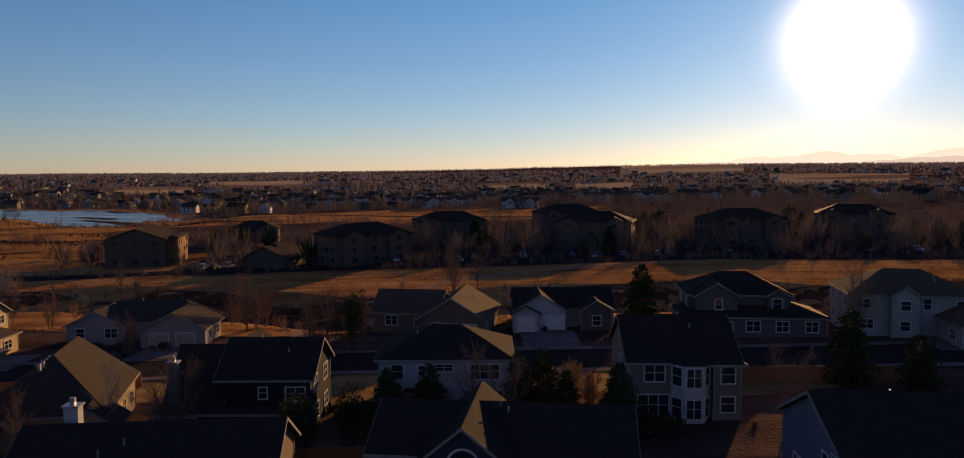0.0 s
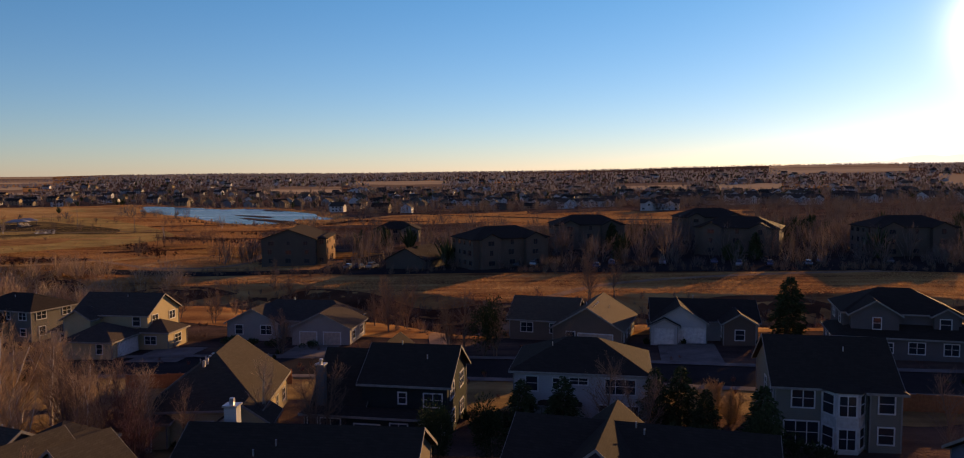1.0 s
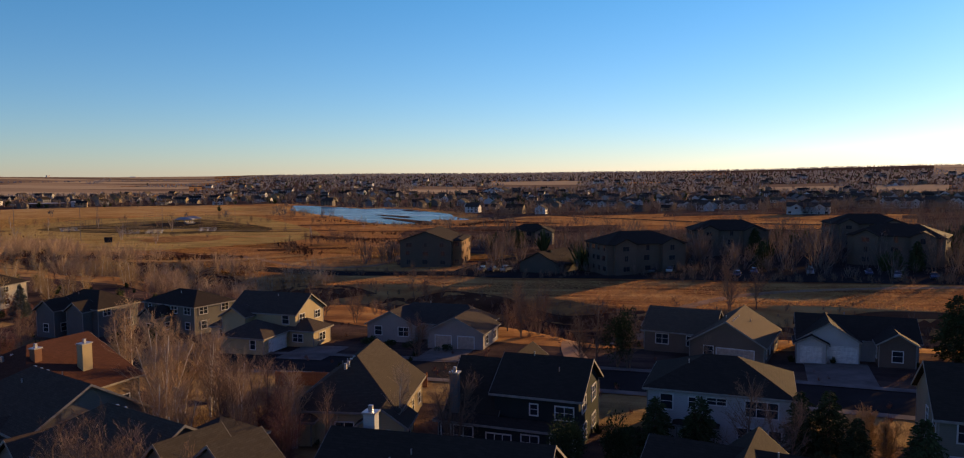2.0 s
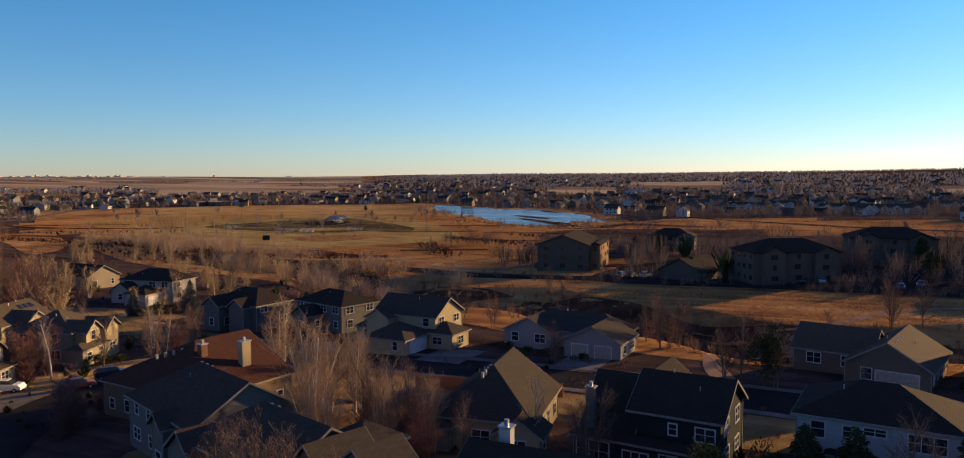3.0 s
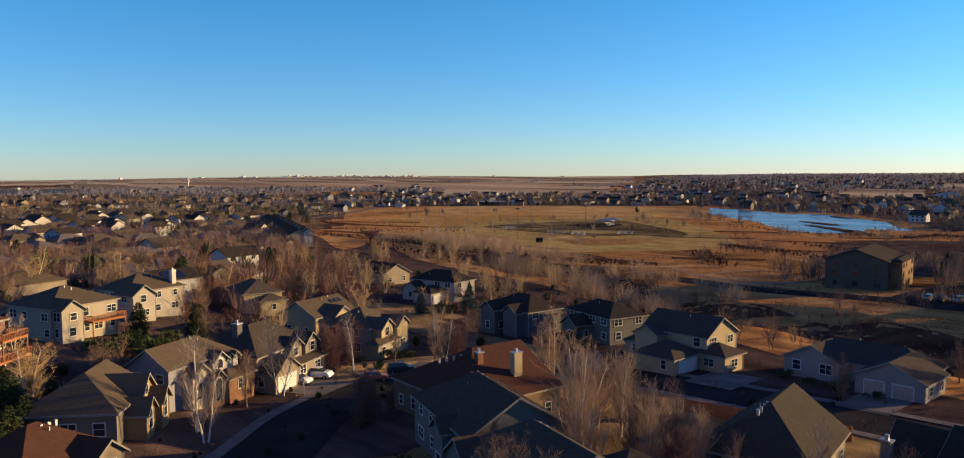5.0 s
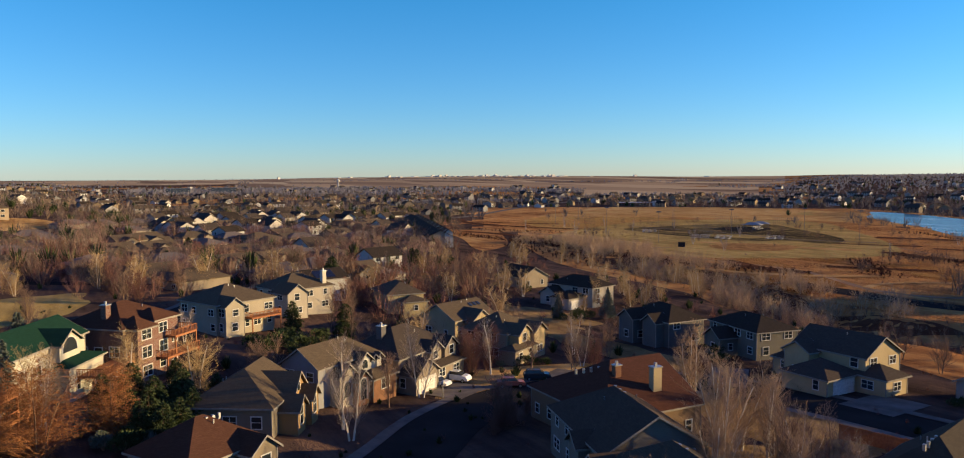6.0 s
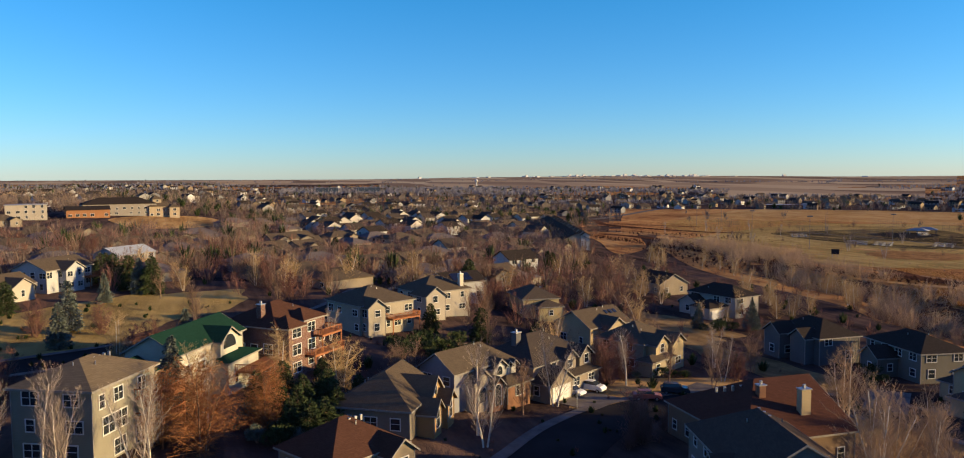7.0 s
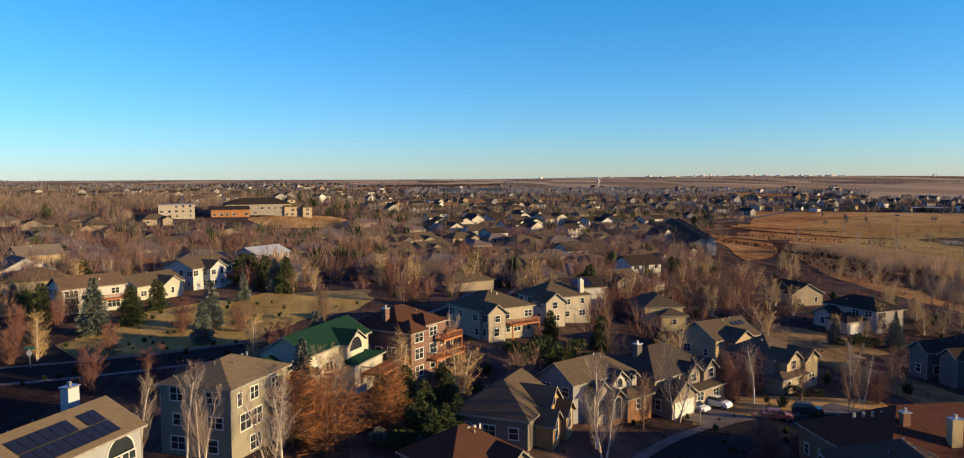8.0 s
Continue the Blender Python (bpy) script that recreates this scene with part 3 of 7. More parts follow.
def house(x, y, heading, wings, wall, roof, label, garages=(), chimneys=(), extra=(), skip="", plinth=3.0, z=None, name="house", brick=None, trim=None, gap=3.4, category="house", group="", decks=(), vents=0, tan=False, lite=False):
    """wings: (x0, y0, x1, y1, eave, ridge, pitch). garages: (wing, side, place, width). extra windows: (wing, side, place, height, w, h, arch).
    chimneys: (x, y, w, d, top). decks: (x0, y0, x1, y1, height). x, y stands on the land."""
    base = land(x, y) if z is None else z
    root = tagged(new(name), label, category, group)
    root.matrix_basis = pose(x, y, base, 0, 0, heading)
    rng = random.Random(int(x * 31 + y * 17))
    foot = [w[:5] for w in wings]
    for w in foot:
        c = root.matrix_basis @ Vector(((w[0] + w[2]) / 2, (w[1] + w[3]) / 2, 0))
        FOOT.append((c.x, c.y, 0.5 * max(w[2] - w[0], w[3] - w[1])))

    def wall_point(w, side, u):
        x0, y0, x1, y1 = w[:4]
        return {"f": (x0 + u, y0), "r": (x1, y0 + u), "b": (x1 - u, y1), "l": (x0, y1 - u)}[side]

    def hidden(w, px, py, z):
        return any(q is not w[:5] and q != w[:5] and q[0] - 0.5 < px < q[2] + 0.5 and q[1] - 0.5 < py < q[3] + 0.5 and z < q[4] + 0.6 for q in foot)

    def place_window(w, side, u, z, ww, hh, arch=False):
        px, py = wall_point(w, side, u)
        fr, pn = shared(("win", round(ww, 1), round(hh, 1), arch, trim), lambda: arch_meshes(ww, hh) if arch else window_meshes(ww, hh, False, trim))
        at_wall = pose(px, py, z, 0, 0, SIDES[side][0])
        if lite:
            part("window", shared(("plain win", round(ww, 1), round(hh, 1), trim), lambda: boxes_mesh("window", [(-ww / 2 - 0.12, -0.04, -0.12, ww / 2 + 0.12, 0.02, hh + 0.12), (-ww / 2, -0.07, 0, -0.04, -0.02, hh), (0.04, -0.07, 0, ww / 2, -0.02, hh)], [trim or TRIM, GLASS], [0, 1, 1])), root, "", at_wall)
            return
        part("pane", pn, part("window", fr, root, "", at_wall))

    for wi, w in enumerate(wings):
        x0, y0, x1, y1, eave, kind, pitch = w[:7]
        rv, rf, boards, top = roof_of(x0, y0, x1, y1, eave, kind, pitch)
        part("roof", mesh_of("roof", rv, rf, shingles(roof)), root)
        if not lite:
            for fv, ff in boards:
                part("fascia", mesh_of("fascia", fv, ff, trim or FASCIA), root)
        # walls: a prism with the gable ends closed
        b0 = -plinth
        cx, cy = (x0 + x1) / 2, (y0 + y1) / 2
        v = [(x0, y0, b0), (x1, y0, b0), (x1, y1, b0), (x0, y1, b0), (x0, y0, eave), (x1, y0, eave), (x1, y1, eave), (x0, y1, eave)]
        if kind == "y":
            v += [(cx, y0, top - 0.05), (cx, y1, top - 0.05)]
            f = [(0, 1, 5, 8, 4), (1, 2, 6, 5), (2, 3, 7, 9, 6), (3, 0, 4, 7)]
        elif kind == "x":
            v += [(x0, cy, top - 0.05), (x1, cy, top - 0.05)]
            f = [(0, 1, 5, 4), (1, 2, 6, 9, 5), (2, 3, 7, 6), (3, 0, 4, 8, 7)]
        elif kind == "e":
            v += [(x0, cy, top - 0.05)]
            f = [(0, 1, 5, 4), (1, 2, 6, 5), (2, 3, 7, 6), (3, 0, 4, 8, 7)]
        else:
            f = [(0, 1, 5, 4), (1, 2, 6, 5), (2, 3, 7, 6), (3, 0, 4, 7)]
        skin = brickwork(brick) if brick else siding(w[7] if len(w) > 7 else wall)
        part("wall", mesh_of("wall", v, f, skin), root)
        if not brick and not lite:
            cb = shared(("corner", round(eave, 1)), lambda: boxes_mesh("corner_trim", [(-0.06, -0.06, 0, 0.06, 0.06, eave - 0.12)], FASCIA))
            for a in (x0, x1):
                for c in (y0, y1):
                    if not hidden(w, a, c, 1.0):
                        part("corner_trim", cb, root, "", pose(a, c, 0))
        # windows by storey
        for side in "frbl":
            if side in skip:
                continue
            span = (x1 - x0) if side in "fb" else (y1 - y0)
            busy = [(gu - gw / 2 - 0.9, gu + gw / 2 + 0.9) for gi, gs, gu, gw in garages if gi == wi and gs == side]
            if span < 2.2:
                continue
            for st in range(max(1, int(eave / 2.6 + 0.15))):
                k = max(1, int(span / gap))
                zc = st * 2.75 + 0.95
                if zc + 1.4 > eave - 0.1:
                    continue
                for i in range(k):
                    u = span * (i + 0.5) / k + rng.uniform(-0.3, 0.3)
                    ww = rng.choice((0.9, 1.2, 1.6, 1.8)) if span > 4 else min(1.2, span * 0.5)
                    px, py = wall_point(w, side, u)
                    if rng.random() < 0.12 or hidden(w, px, py, zc + 1) or (st == 0 and any(a < u < c for a, c in busy)):
                        continue
                    if any(e[0] == wi and e[1] == side and abs(e[2] - u) < (e[4] + ww) / 2 + 0.25 and abs(e[3] + e[5] / 2 - zc - 0.7) < 1.4 for e in extra):
                        continue
                    place_window(w, side, u, zc, ww, rng.choice((1.2, 1.4)))
    for wi, side, u, z, ww, hh, arch in extra:
        place_window(wings[wi], side, u, z, ww, hh, arch)
    for wi, side, u, gw in garages:
        px, py = wall_point(wings[wi], side, u)
        mt = GARAGE_TAN if tan else GARAGE_WHITE
        gd = part("garage_door", shared(("gar", gw, tan), lambda: garage_mesh(gw, mt)), root, "", pose(px, py, 0.02, 0, 0, SIDES[side][0]))
        part("casing", shared(("case", gw), lambda: casing_mesh(gw, 2.15)), gd)
    for cx, cy, w, d, top, *coat in chimneys:
        ch = part("chimney", boxes_mesh("chimney", [(cx - w / 2, cy - d / 2, 0, cx + w / 2, cy + d / 2, top - 0.1)], [brickwork(brick) if brick else siding(coat[0] if coat else tuple(min(0.8, c * 1.5) for c in wall))]), root)
        part("cap", boxes_mesh("cap", [(cx - w / 2 - 0.1, cy - d / 2 - 0.1, top - 0.12, cx + w / 2 + 0.1, cy + d / 2 + 0.1, top)], METAL), ch)
        part("flue", boxes_mesh("flue", [(cx - 0.15, cy - 0.15, top, cx + 0.15, cy + 0.15, top + 0.45)], METAL), ch)
    for x0, y0, x1, y1, h in decks:
        bars = [(x0, y0, h - 0.25, x1, y1, h)]
        dk = part("deck", boxes_mesh("deck", bars, WOOD), root, "red-brown stained timber deck")
        k = max(2, int((x1 - x0) / 0.32))
        xs = sorted([x0 + (x1 - x0) * i / k + o for i in range(k + 1) for o in (-0.03, 0.03)])
        part("railing", lattice("railing", xs, [h - 0.02, h + 0.06, h + 0.92, h + 1.02], lambda i, c: c != 1 or i % 2 == 0, y0 + 0.02, y0 + 0.09, WOOD), dk)
        for px in (x0, x1):
            k2 = max(2, int((y1 - y0) / 0.32))
            ys = sorted([y0 + (y1 - y0) * i / k2 + o for i in range(k2 + 1) for o in (-0.03, 0.03)])
            part("railing", lattice("railing", ys, [h - 0.02, h + 0.06, h + 0.92, h + 1.02], lambda i, c: c != 1 or i % 2 == 0, -0.04, 0.04, WOOD), dk, "", pose(px, 0, 0, 0, 0, 90))
        for px in (x0 + 0.1, x1 - 0.1):
            part("post", boxes_mesh("post", [(px - 0.09, y0 + 0.02, -plinth, px + 0.09, y0 + 0.2, h - 0.25)], WOOD), dk)
    if not lite:
        w = max(wings, key=lambda q: (q[2] - q[0]) * (q[3] - q[1]))
        for k in range(2):
            px, py = w[0] + (w[2] - w[0]) * rng.uniform(0.25, 0.75), w[1] + (w[3] - w[1]) * rng.uniform(0.2, 0.8)
            dx, dy = min(px - w[0], w[2] - px), min(py - w[1], w[3] - py)
            rise = {"x": dy, "y": dx, "h": min(dx, dy), "e": min(dx, dy)}[w[5]] * w[6]
            part("vent_pipe", shared("vent_pipe", lambda: boxes_mesh("vent_pipe", [(-0.05, -0.05, -0.3, 0.05, 0.05, 0.5)], METAL)), root, "", pose(px, py, w[4] + rise + 0.1))
    if vents:
        w = wings[0]
        top = w[4] + (min(w[2] - w[0], w[3] - w[1]) / 2) * w[6]
        for i in range(vents):
            if w[5] == "y":
                px, py, pz = (w[0] + w[2]) / 2 + 0.5, w[1] + (w[3] - w[1]) * (0.15 + 0.1 * i), top
            else:
                px, py, pz = w[0] + (w[2] - w[0]) * (0.55 + 0.08 * i), (w[1] + w[3]) / 2 - 0.5, top
            part("roof_vent", shared("vent", lambda: boxes_mesh("roof_vent", [(-0.13, -0.13, -0.5, 0.13, 0.13, 0.12)], METAL)), root, "", pose(px, py, pz - 0.15))
    return root


WHITE, CREAM, TAN, GREY, GREEN, BLUE = (0.62, 0.62, 0.6), (0.6, 0.48, 0.28), (0.42, 0.32, 0.2), (0.3, 0.3, 0.3), (0.045, 0.055, 0.052), (0.2, 0.24, 0.3)
SLATE, CHAR, DUSK, BROWN, SAND = (0.058, 0.046, 0.036), (0.034, 0.027, 0.021), (0.086, 0.066, 0.044), (0.068, 0.033, 0.021), (0.13, 0.1, 0.062)
# houses below the camera and across the first street
house(-41, 73.5, -76, [(-5.6, -5.4, 8, 5.4, 3.7, "e", 0.73), (4.5, -8, 9, -3, 2.8, "h", 0.6), (5.5, 2, 9.5, 6.6, 2.7, "x", 0.7)], CREAM, (0.052, 0.043, 0.032), "tan-roofed house with cream siding beside bare trees", vents=4)
house(-24, 69.4, 0, [(-0.3, 0, 8.1, 9, 5.4, "x", 0.6), (-5.0, -0.2, -0.2, 8.6, 3.2, "x", 0.98), (-5.4, -2.0, 8.0, 0.2, 2.7, "h", 0.25), (-3.6, 7, 1.4, 15.5, 4.9, "y", 0.75)], GREEN, CHAR, "dark green two-storey house with white trim and a pale chimney", skip="f", chimneys=[(-4.2, -0.6, 0.8, 0.7, 7.2, (0.16, 0.17, 0.17))], extra=[(0, "f", 4.0, 3.5, 0.7, 1.0, False), (0, "f", 7.0, 3.3, 1.7, 1.2, False), (2, "f", 0.8, 0.3, 0.9, 2.0, False), (2, "f", 2.6, 0.3, 1.9, 2.0, False), (2, "f", 6.2, 0.2, 2.4, 1.7, False), (2, "f", 9.3, 0.7, 1.6, 1.4, False), (2, "f", 11.8, 0.1, 1.0, 2.1, False)])
house(-3.7, 74, 0, [(-6.5, 0, 6.5, 10, 5.5, "h", 0.45), (-3.6, -1.0, -0.2, 0, 2.4, "h", 0.3)], WHITE, CHAR, "white two-storey house with a dark hipped roof", skip="f", extra=[(0, "f", 1.8, 3.5, 1.1, 1.4, False), (0, "f", 4.2, 3.9, 0.6, 0.9, False), (0, "f", 6.4, 4.3, 1.7, 0.6, False), (0, "f", 10.4, 3.5, 2.8, 1.4, False), (1, "f", 1.7, 0.5, 2.4, 1.6, False), (0, "f", 9.2, 0.8, 1.6, 1.5, False), (0, "f", 11.6, 0.2, 1.0, 2.1, False)])
bay_house = house(18.7, 70, -1, [(-5, 0, 5, 10.5, 5.5, "x", 0.62), (2.6, -0.7, 5.1, 0.3, 5.4, "h", 0.4)], (0.28, 0.27, 0.22), CHAR, "olive-grey two-storey house with a white-trimmed bay of windows", skip="f", extra=[(0, "f", 2.3, 3.6, 1.8, 1.5, False), (0, "f", 2.2, 0.3, 2.8, 2.0, False), (1, "f", 1.3, 3.6, 1.2, 1.5, False), (1, "f", 1.3, 0.9, 1.2, 1.4, False)])
house(-20.8, 48.3, 5, [(-8, -5, 7.6, 5, 5.1, "x", 0.55)], (0.3, 0.24, 0.18), CHAR, "dark-roofed house with a white chimney below the camera", chimneys=[(-5.9, 1.3, 0.9, 0.8, 8.9, WHITE)])
house(-1.2, 49.3, -7, [(-4.4, -1.0, 4.4, 9.2, 3.3, "y", 0.82), (-6.5, 0.6, 11, 10.0, 4.5, "x", 0.46)], (0.07, 0.08, 0.11), CHAR, "slate-blue gabled house with a half-round attic window", extra=[(0, "f", 4.4, 4.5, 1.9, 0.95, True)])
house(30.3, 50.3, -2, [(-8, -5.5, 10, 5.5, 4.8, "x", 0.5)], BLUE, CHAR, "pale blue gable-ended house with a dark shingle roof", vents=5, skip="l", extra=[(0, "l", 9.2, 3.0, 1.0, 1.5, False), (0, "l", 7.6, 2.7, 0.8, 1.5, False), (0, "l", 3.0, 0.9, 1.4, 1.4, False)])
house(-51.1, 48.2, 166.5, [(-10, -5, 5, 5, 5.0, "e", 0.6), (-14, -2, -9.2, 3, 5.6, "y", 0.9), (-17.6, -3, -12.4, 1, 5.8, "y", 0.75), (-8.6, -9.0, -3.8, -4.0, 4.8, "h", 0.55)], (0.26, 0.24, 0.21), (0.06, 0.05, 0.036), "grey house with a hipped brown-grey roof behind bare shrubs", vents=2)


def bay(root, cx, y, w, depth, height):
    """A three-sided bay of two storeys, panelled pale, with a window in every face of each storey."""
    foot = [(cx - w / 2, y), (cx - w / 4, y - depth), (cx + w / 4, y - depth), (cx + w / 2, y)]
    verts = [(px, py, z) for z in (-0.8, height) for px, py in foot] + [(px * 1.0 + (px - cx) * 0.16, py - 0.2, height) for px, py in foot] + [(cx - 0.3, y, height + 0.7), (cx + 0.3, y, height + 0.7)]
    body = part("bay", mesh_of("bay", verts[:8], [(0, 1, 5, 4), (1, 2, 6, 5), (2, 3, 7, 6), (4, 5, 6, 7)], plain("bay_panels", (0.4, 0.39, 0.36), 0.7)), root, "pale-panelled window bay")
    part("bay_roof", mesh_of("bay_roof", verts[8:], [(0, 1, 4), (1, 2, 5, 4), (2, 3, 5), (0, 3, 2, 1)], shingles(CHAR)), root)
    for (ax, ay), (bx, by) in zip(foot, foot[1:]):
        turn = math.degrees(math.atan2(by - ay, bx - ax))
        ww = round(math.hypot(bx - ax, by - ay) - 0.5, 1)
        for z in (0.5, 3.4):
            fr, pn = shared(("win", ww, 1.7, False, None), lambda: window_meshes(ww, 1.7))
            part("pane", pn, part("window", fr, root, "", pose((ax + bx) / 2, (ay + by) / 2, z, 0, 0, turn)))
    return body


bay(bay_house, 0.6, 0, 3.6, 1.5, 5.4)
# the row with garages facing the street
house(-72.5, 111.5, 2, [(-16.2, -5, -12.3, 3.5, 2.7, "h", 0.6), (-12.5, -4.5, 0, 4.5, 5.4, "x", 0.58), (-9, -12, -1.2, -4.2, 2.8, "h", 0.5), (-2, -5, 3.6, 0.5, 2.9, "h", 0.5), (-12.5, -7, -8, -4, 5.0, "y", 0.6)], CREAM, SLATE, "cream two-storey gabled house with a low garage wing", garages=[(2, "r", 4.0, 4.9)])
house(-51.8, 112, 3, [(-10.5, 2, -2, 8.5, 2.8, "y", 0.5), (1.7, -1.4, 10.9, 7, 2.9, "y", 0.48), (-9, 5, 9, 13, 2.8, "h", 0.62)], (0.42, 0.38, 0.35), (0.055, 0.045, 0.036), "single-storey tan house with two front gables and garage doors", garages=[(1, "f", 2.6, 2.6), (1, "f", 6.4, 2.6)], tan=True, vents=2)
house(-4.5, 109.8, -8, [(-5, 0, 5, 14, 2.9, "y", 0.6), (-13, 5, -3, 14, 2.9, "x", 0.6)], (0.24, 0.18, 0.14), (0.085, 0.062, 0.042), "tan single-storey house with brown shingles and a wide gable", garages=[(0, "f", 6.2, 4.9)], tan=True, vents=4)
house(12, 114, 0, [(-7, 0, 0.6, 8, 3.0, "y", 0.62, WHITE), (-7, 2, 8, 11.5, 3.0, "x", 0.5), (2.8, -1.2, 7.2, 4, 3.3, "y", 0.6, (0.2, 0.14, 0.11)), (-7.4, -1.2, -3.6, 3, 2.7, "y", 0.5, WHITE)], (0.45, 0.44, 0.43), CHAR, "pale grey house with white garage doors under two front gables", garages=[(3, "f", 1.9, 2.5), (0, "f", 5.4, 3.8)])
house(36.5, 107.5, -6, [(-7, 0, 7, 10, 5.6, "h", 0.5), (-6.3, -1.6, -0.6, 3, 5.6, "y", 0.6), (3.6, -0.9, 6.4, 2, 5.6, "y", 0.6), (-8.5, -3, 11, 6, 2.9, "h", 0.35)], (0.2, 0.17, 0.16), CHAR, "taupe two-storey house with white-trimmed gables and a long porch")
house(58, 102, -12, [(-8, 0, 8, 11, 5.6, "h", 0.5), (-3, -1.2, 0.5, 2, 5.6, "y", 0.7), (3, -8, 11, 2, 3.0, "y", 0.5)], (0.5, 0.48, 0.44), DUSK, "beige two-storey house with an attic gable and a garage", garages=[(2, "f", 4, 4.9)])
house(84, 112, -20, [(-8, 0, 8, 10, 5.4, "h", 0.5), (-6, -4, 0, 2, 3, "y", 0.6)], TAN, SLATE, "tan two-storey house with a hipped roof")
house(-96.5, 111, -10, [(-14, 0, 0, 9, 5.2, "h", 0.45), (-10, -4, -5.5, 1, 3.4, "y", 0.7)], (0.24, 0.22, 0.18), CHAR, "taupe house with a dark hipped roof at the meadow's edge")
house(-113.5, 105.5, -2, [(-13, 0, 0, 9, 5.2, "h", 0.55), (-12, -3, -7.5, 1, 5.0, "y", 0.7), (-5.5, -2, -1.5, 1, 5.0, "y", 0.7)], (0.2, 0.19, 0.18), CHAR, "grey two-storey house with twin front gables")
house(-61.6, 52.7, 164, [(-5.4, -5.5, 10.9, 5.5, 5.4, "e", 0.6), (-10.4, 4, -5.2, 7.6, 4.4, "y", 0.75), (-1.6, 5, 1.0, 6.8, 5.0, "y", 0.8), (-10.5, -3, -4.5, 6.2, 3.0, "h", 0.45)], (0.27, 0.245, 0.21), (0.062, 0.046, 0.034), "grey two-storey house with steep dark roofs on the street's bend", vents=3, extra=[(0, "b", 9.5, 3.2, 1.5, 1.3, False)])
house(-78.6, 65.4, 268, [(-5.5, -8.5, 9.2, 8.5, 4.3, "e", 0.51)], (0.3, 0.21, 0.14), (0.075, 0.034, 0.022), "broad house with a brown shingle roof and cream chimneys", chimneys=[(-0.6, 5.6, 1.3, 0.9, 8.9, CREAM), (3.2, 2.6, 0.9, 0.8, 8.9, (0.3, 0.16, 0.1))], vents=5)
# along the curving street
house(-102.2, 31.1, 120.3, [(0, 0, 12.8, 6.8, 5.7, "e", 0.68), (2.4, -1.8, 5.6, 2, 4.3, "y", 0.85, (0.55, 0.48, 0.38)), (5.2, -2.8, 7.4, 1, 3.3, "y", 0.95, (0.42, 0.2, 0.1)), (7.2, -1.2, 10, 2, 5.2, "y", 0.8, (0.62, 0.58, 0.5)), (10.3, -1.0, 11.4, 1, 5.1, "y", 0.9, (0.62, 0.58, 0.5)), (11.6, -1.0, 12.7, 1, 5.1, "y", 0.9, (0.62, 0.58, 0.5)), (8, -3.2, 13.4, 0, 2.8, "h", 0.5, (0.32, 0.17, 0.1))], (0.36, 0.36, 0.38), DUSK, "grey house with pale stone gables and an arched brick entry", extra=[(2, "f", 1.1, 0.2, 1.3, 3.1, True), (3, "f", 1.4, 4.0, 1.2, 1.3, True), (1, "f", 1.6, 1.0, 1.5, 2.2, True)])
house(-98, 20.3, 327, [(-6.5, -5.2, 4.9, 5.2, 3.6, "e", 0.6), (-5.5, 0, 0.5, 6.2, 3.4, "y", 0.85, (0.46, 0.3, 0.14)), (-0.6, 3, 2.4, 7.6, 2.6, "y", 0.9, (0.46, 0.3, 0.14)), (-5.2, 5, -2.4, 7.9, 2.7, "y", 0.9, (0.46, 0.3, 0.14))], (0.3, 0.26, 0.2), DUSK, "brown-roofed house with sunlit stone gables", extra=[(1, "b", 3.0, 3.6, 1.0, 1.2, True), (2, "b", 1.5, 0.4, 1.2, 2.2, False), (3, "b", 1.4, 0.4, 1.2, 2.2, False)])
house(-75.6, 10.4, 120, [(0, 0, 10, 9, 3.2, "h", 0.62), (6, -2, 9.4, 3, 3.0, "y", 0.8)], (0.34, 0.28, 0.2), BROWN, "brown house with a steep russet-brown hipped roof", vents=3)
house(-107.7, 45.4, 121, [(0, 0, 15, 11, 5.3, "h", 0.6), (0, -3.2, 6, 2, 3.0, "y", 0.7), (7.2, -1, 10.4, 3, 5.2, "y", 0.8), (11.2, -1.2, 14.6, 3, 5.2, "y", 0.8), (6, -2.4, 15, 0, 2.7, "h", 0.4), (-2, 1, 3, 8, 4.0, "h", 0.55, (0.24, 0.14, 0.09))], (0.36, 0.3, 0.23), SLATE, "tan house with steep gables and a garage facing its drive", garages=[(1, "f", 3, 4.6)], chimneys=[(3.4, 5.9, 1.2, 1.0, 9.4, (0.17, 0.16, 0.16))])
house(-119, 71.4, 118, [(0, 0, 10.4, 10, 5.3, "h", 0.55), (1, -2, 5.2, 3, 5.2, "y", 0.7, CREAM), (5.8, -2.6, 9.8, 3, 5.0, "y", 0.7, CREAM), (-2, -3, 5.6, 0, 2.8, "h", 0.4)], (0.42, 0.36, 0.26), DUSK, "cream two-storey house with paired sunlit gables and a porch")
skylight_house = house(-139, 71, 110, [(0, 0, 12, 10, 4.4, "x", 0.55), (3, -2, 9, 3, 4.0, "y", 0.7)], CREAM, DUSK, "cream gabled house with skylights in a brown-grey roof")
house(-159.5, 121.5, 14, [(-15, 0, 0, 9, 5.3, "h", 0.5), (-14.5, -4, -9, 2, 3.2, "y", 0.6), (-8, -7, -2, 0, 3.0, "h", 0.5)], (0.55, 0.5, 0.42), CHAR, "pale two-storey house with a dark hipped roof", garages=[(2, "r", 3.2, 4.6)])
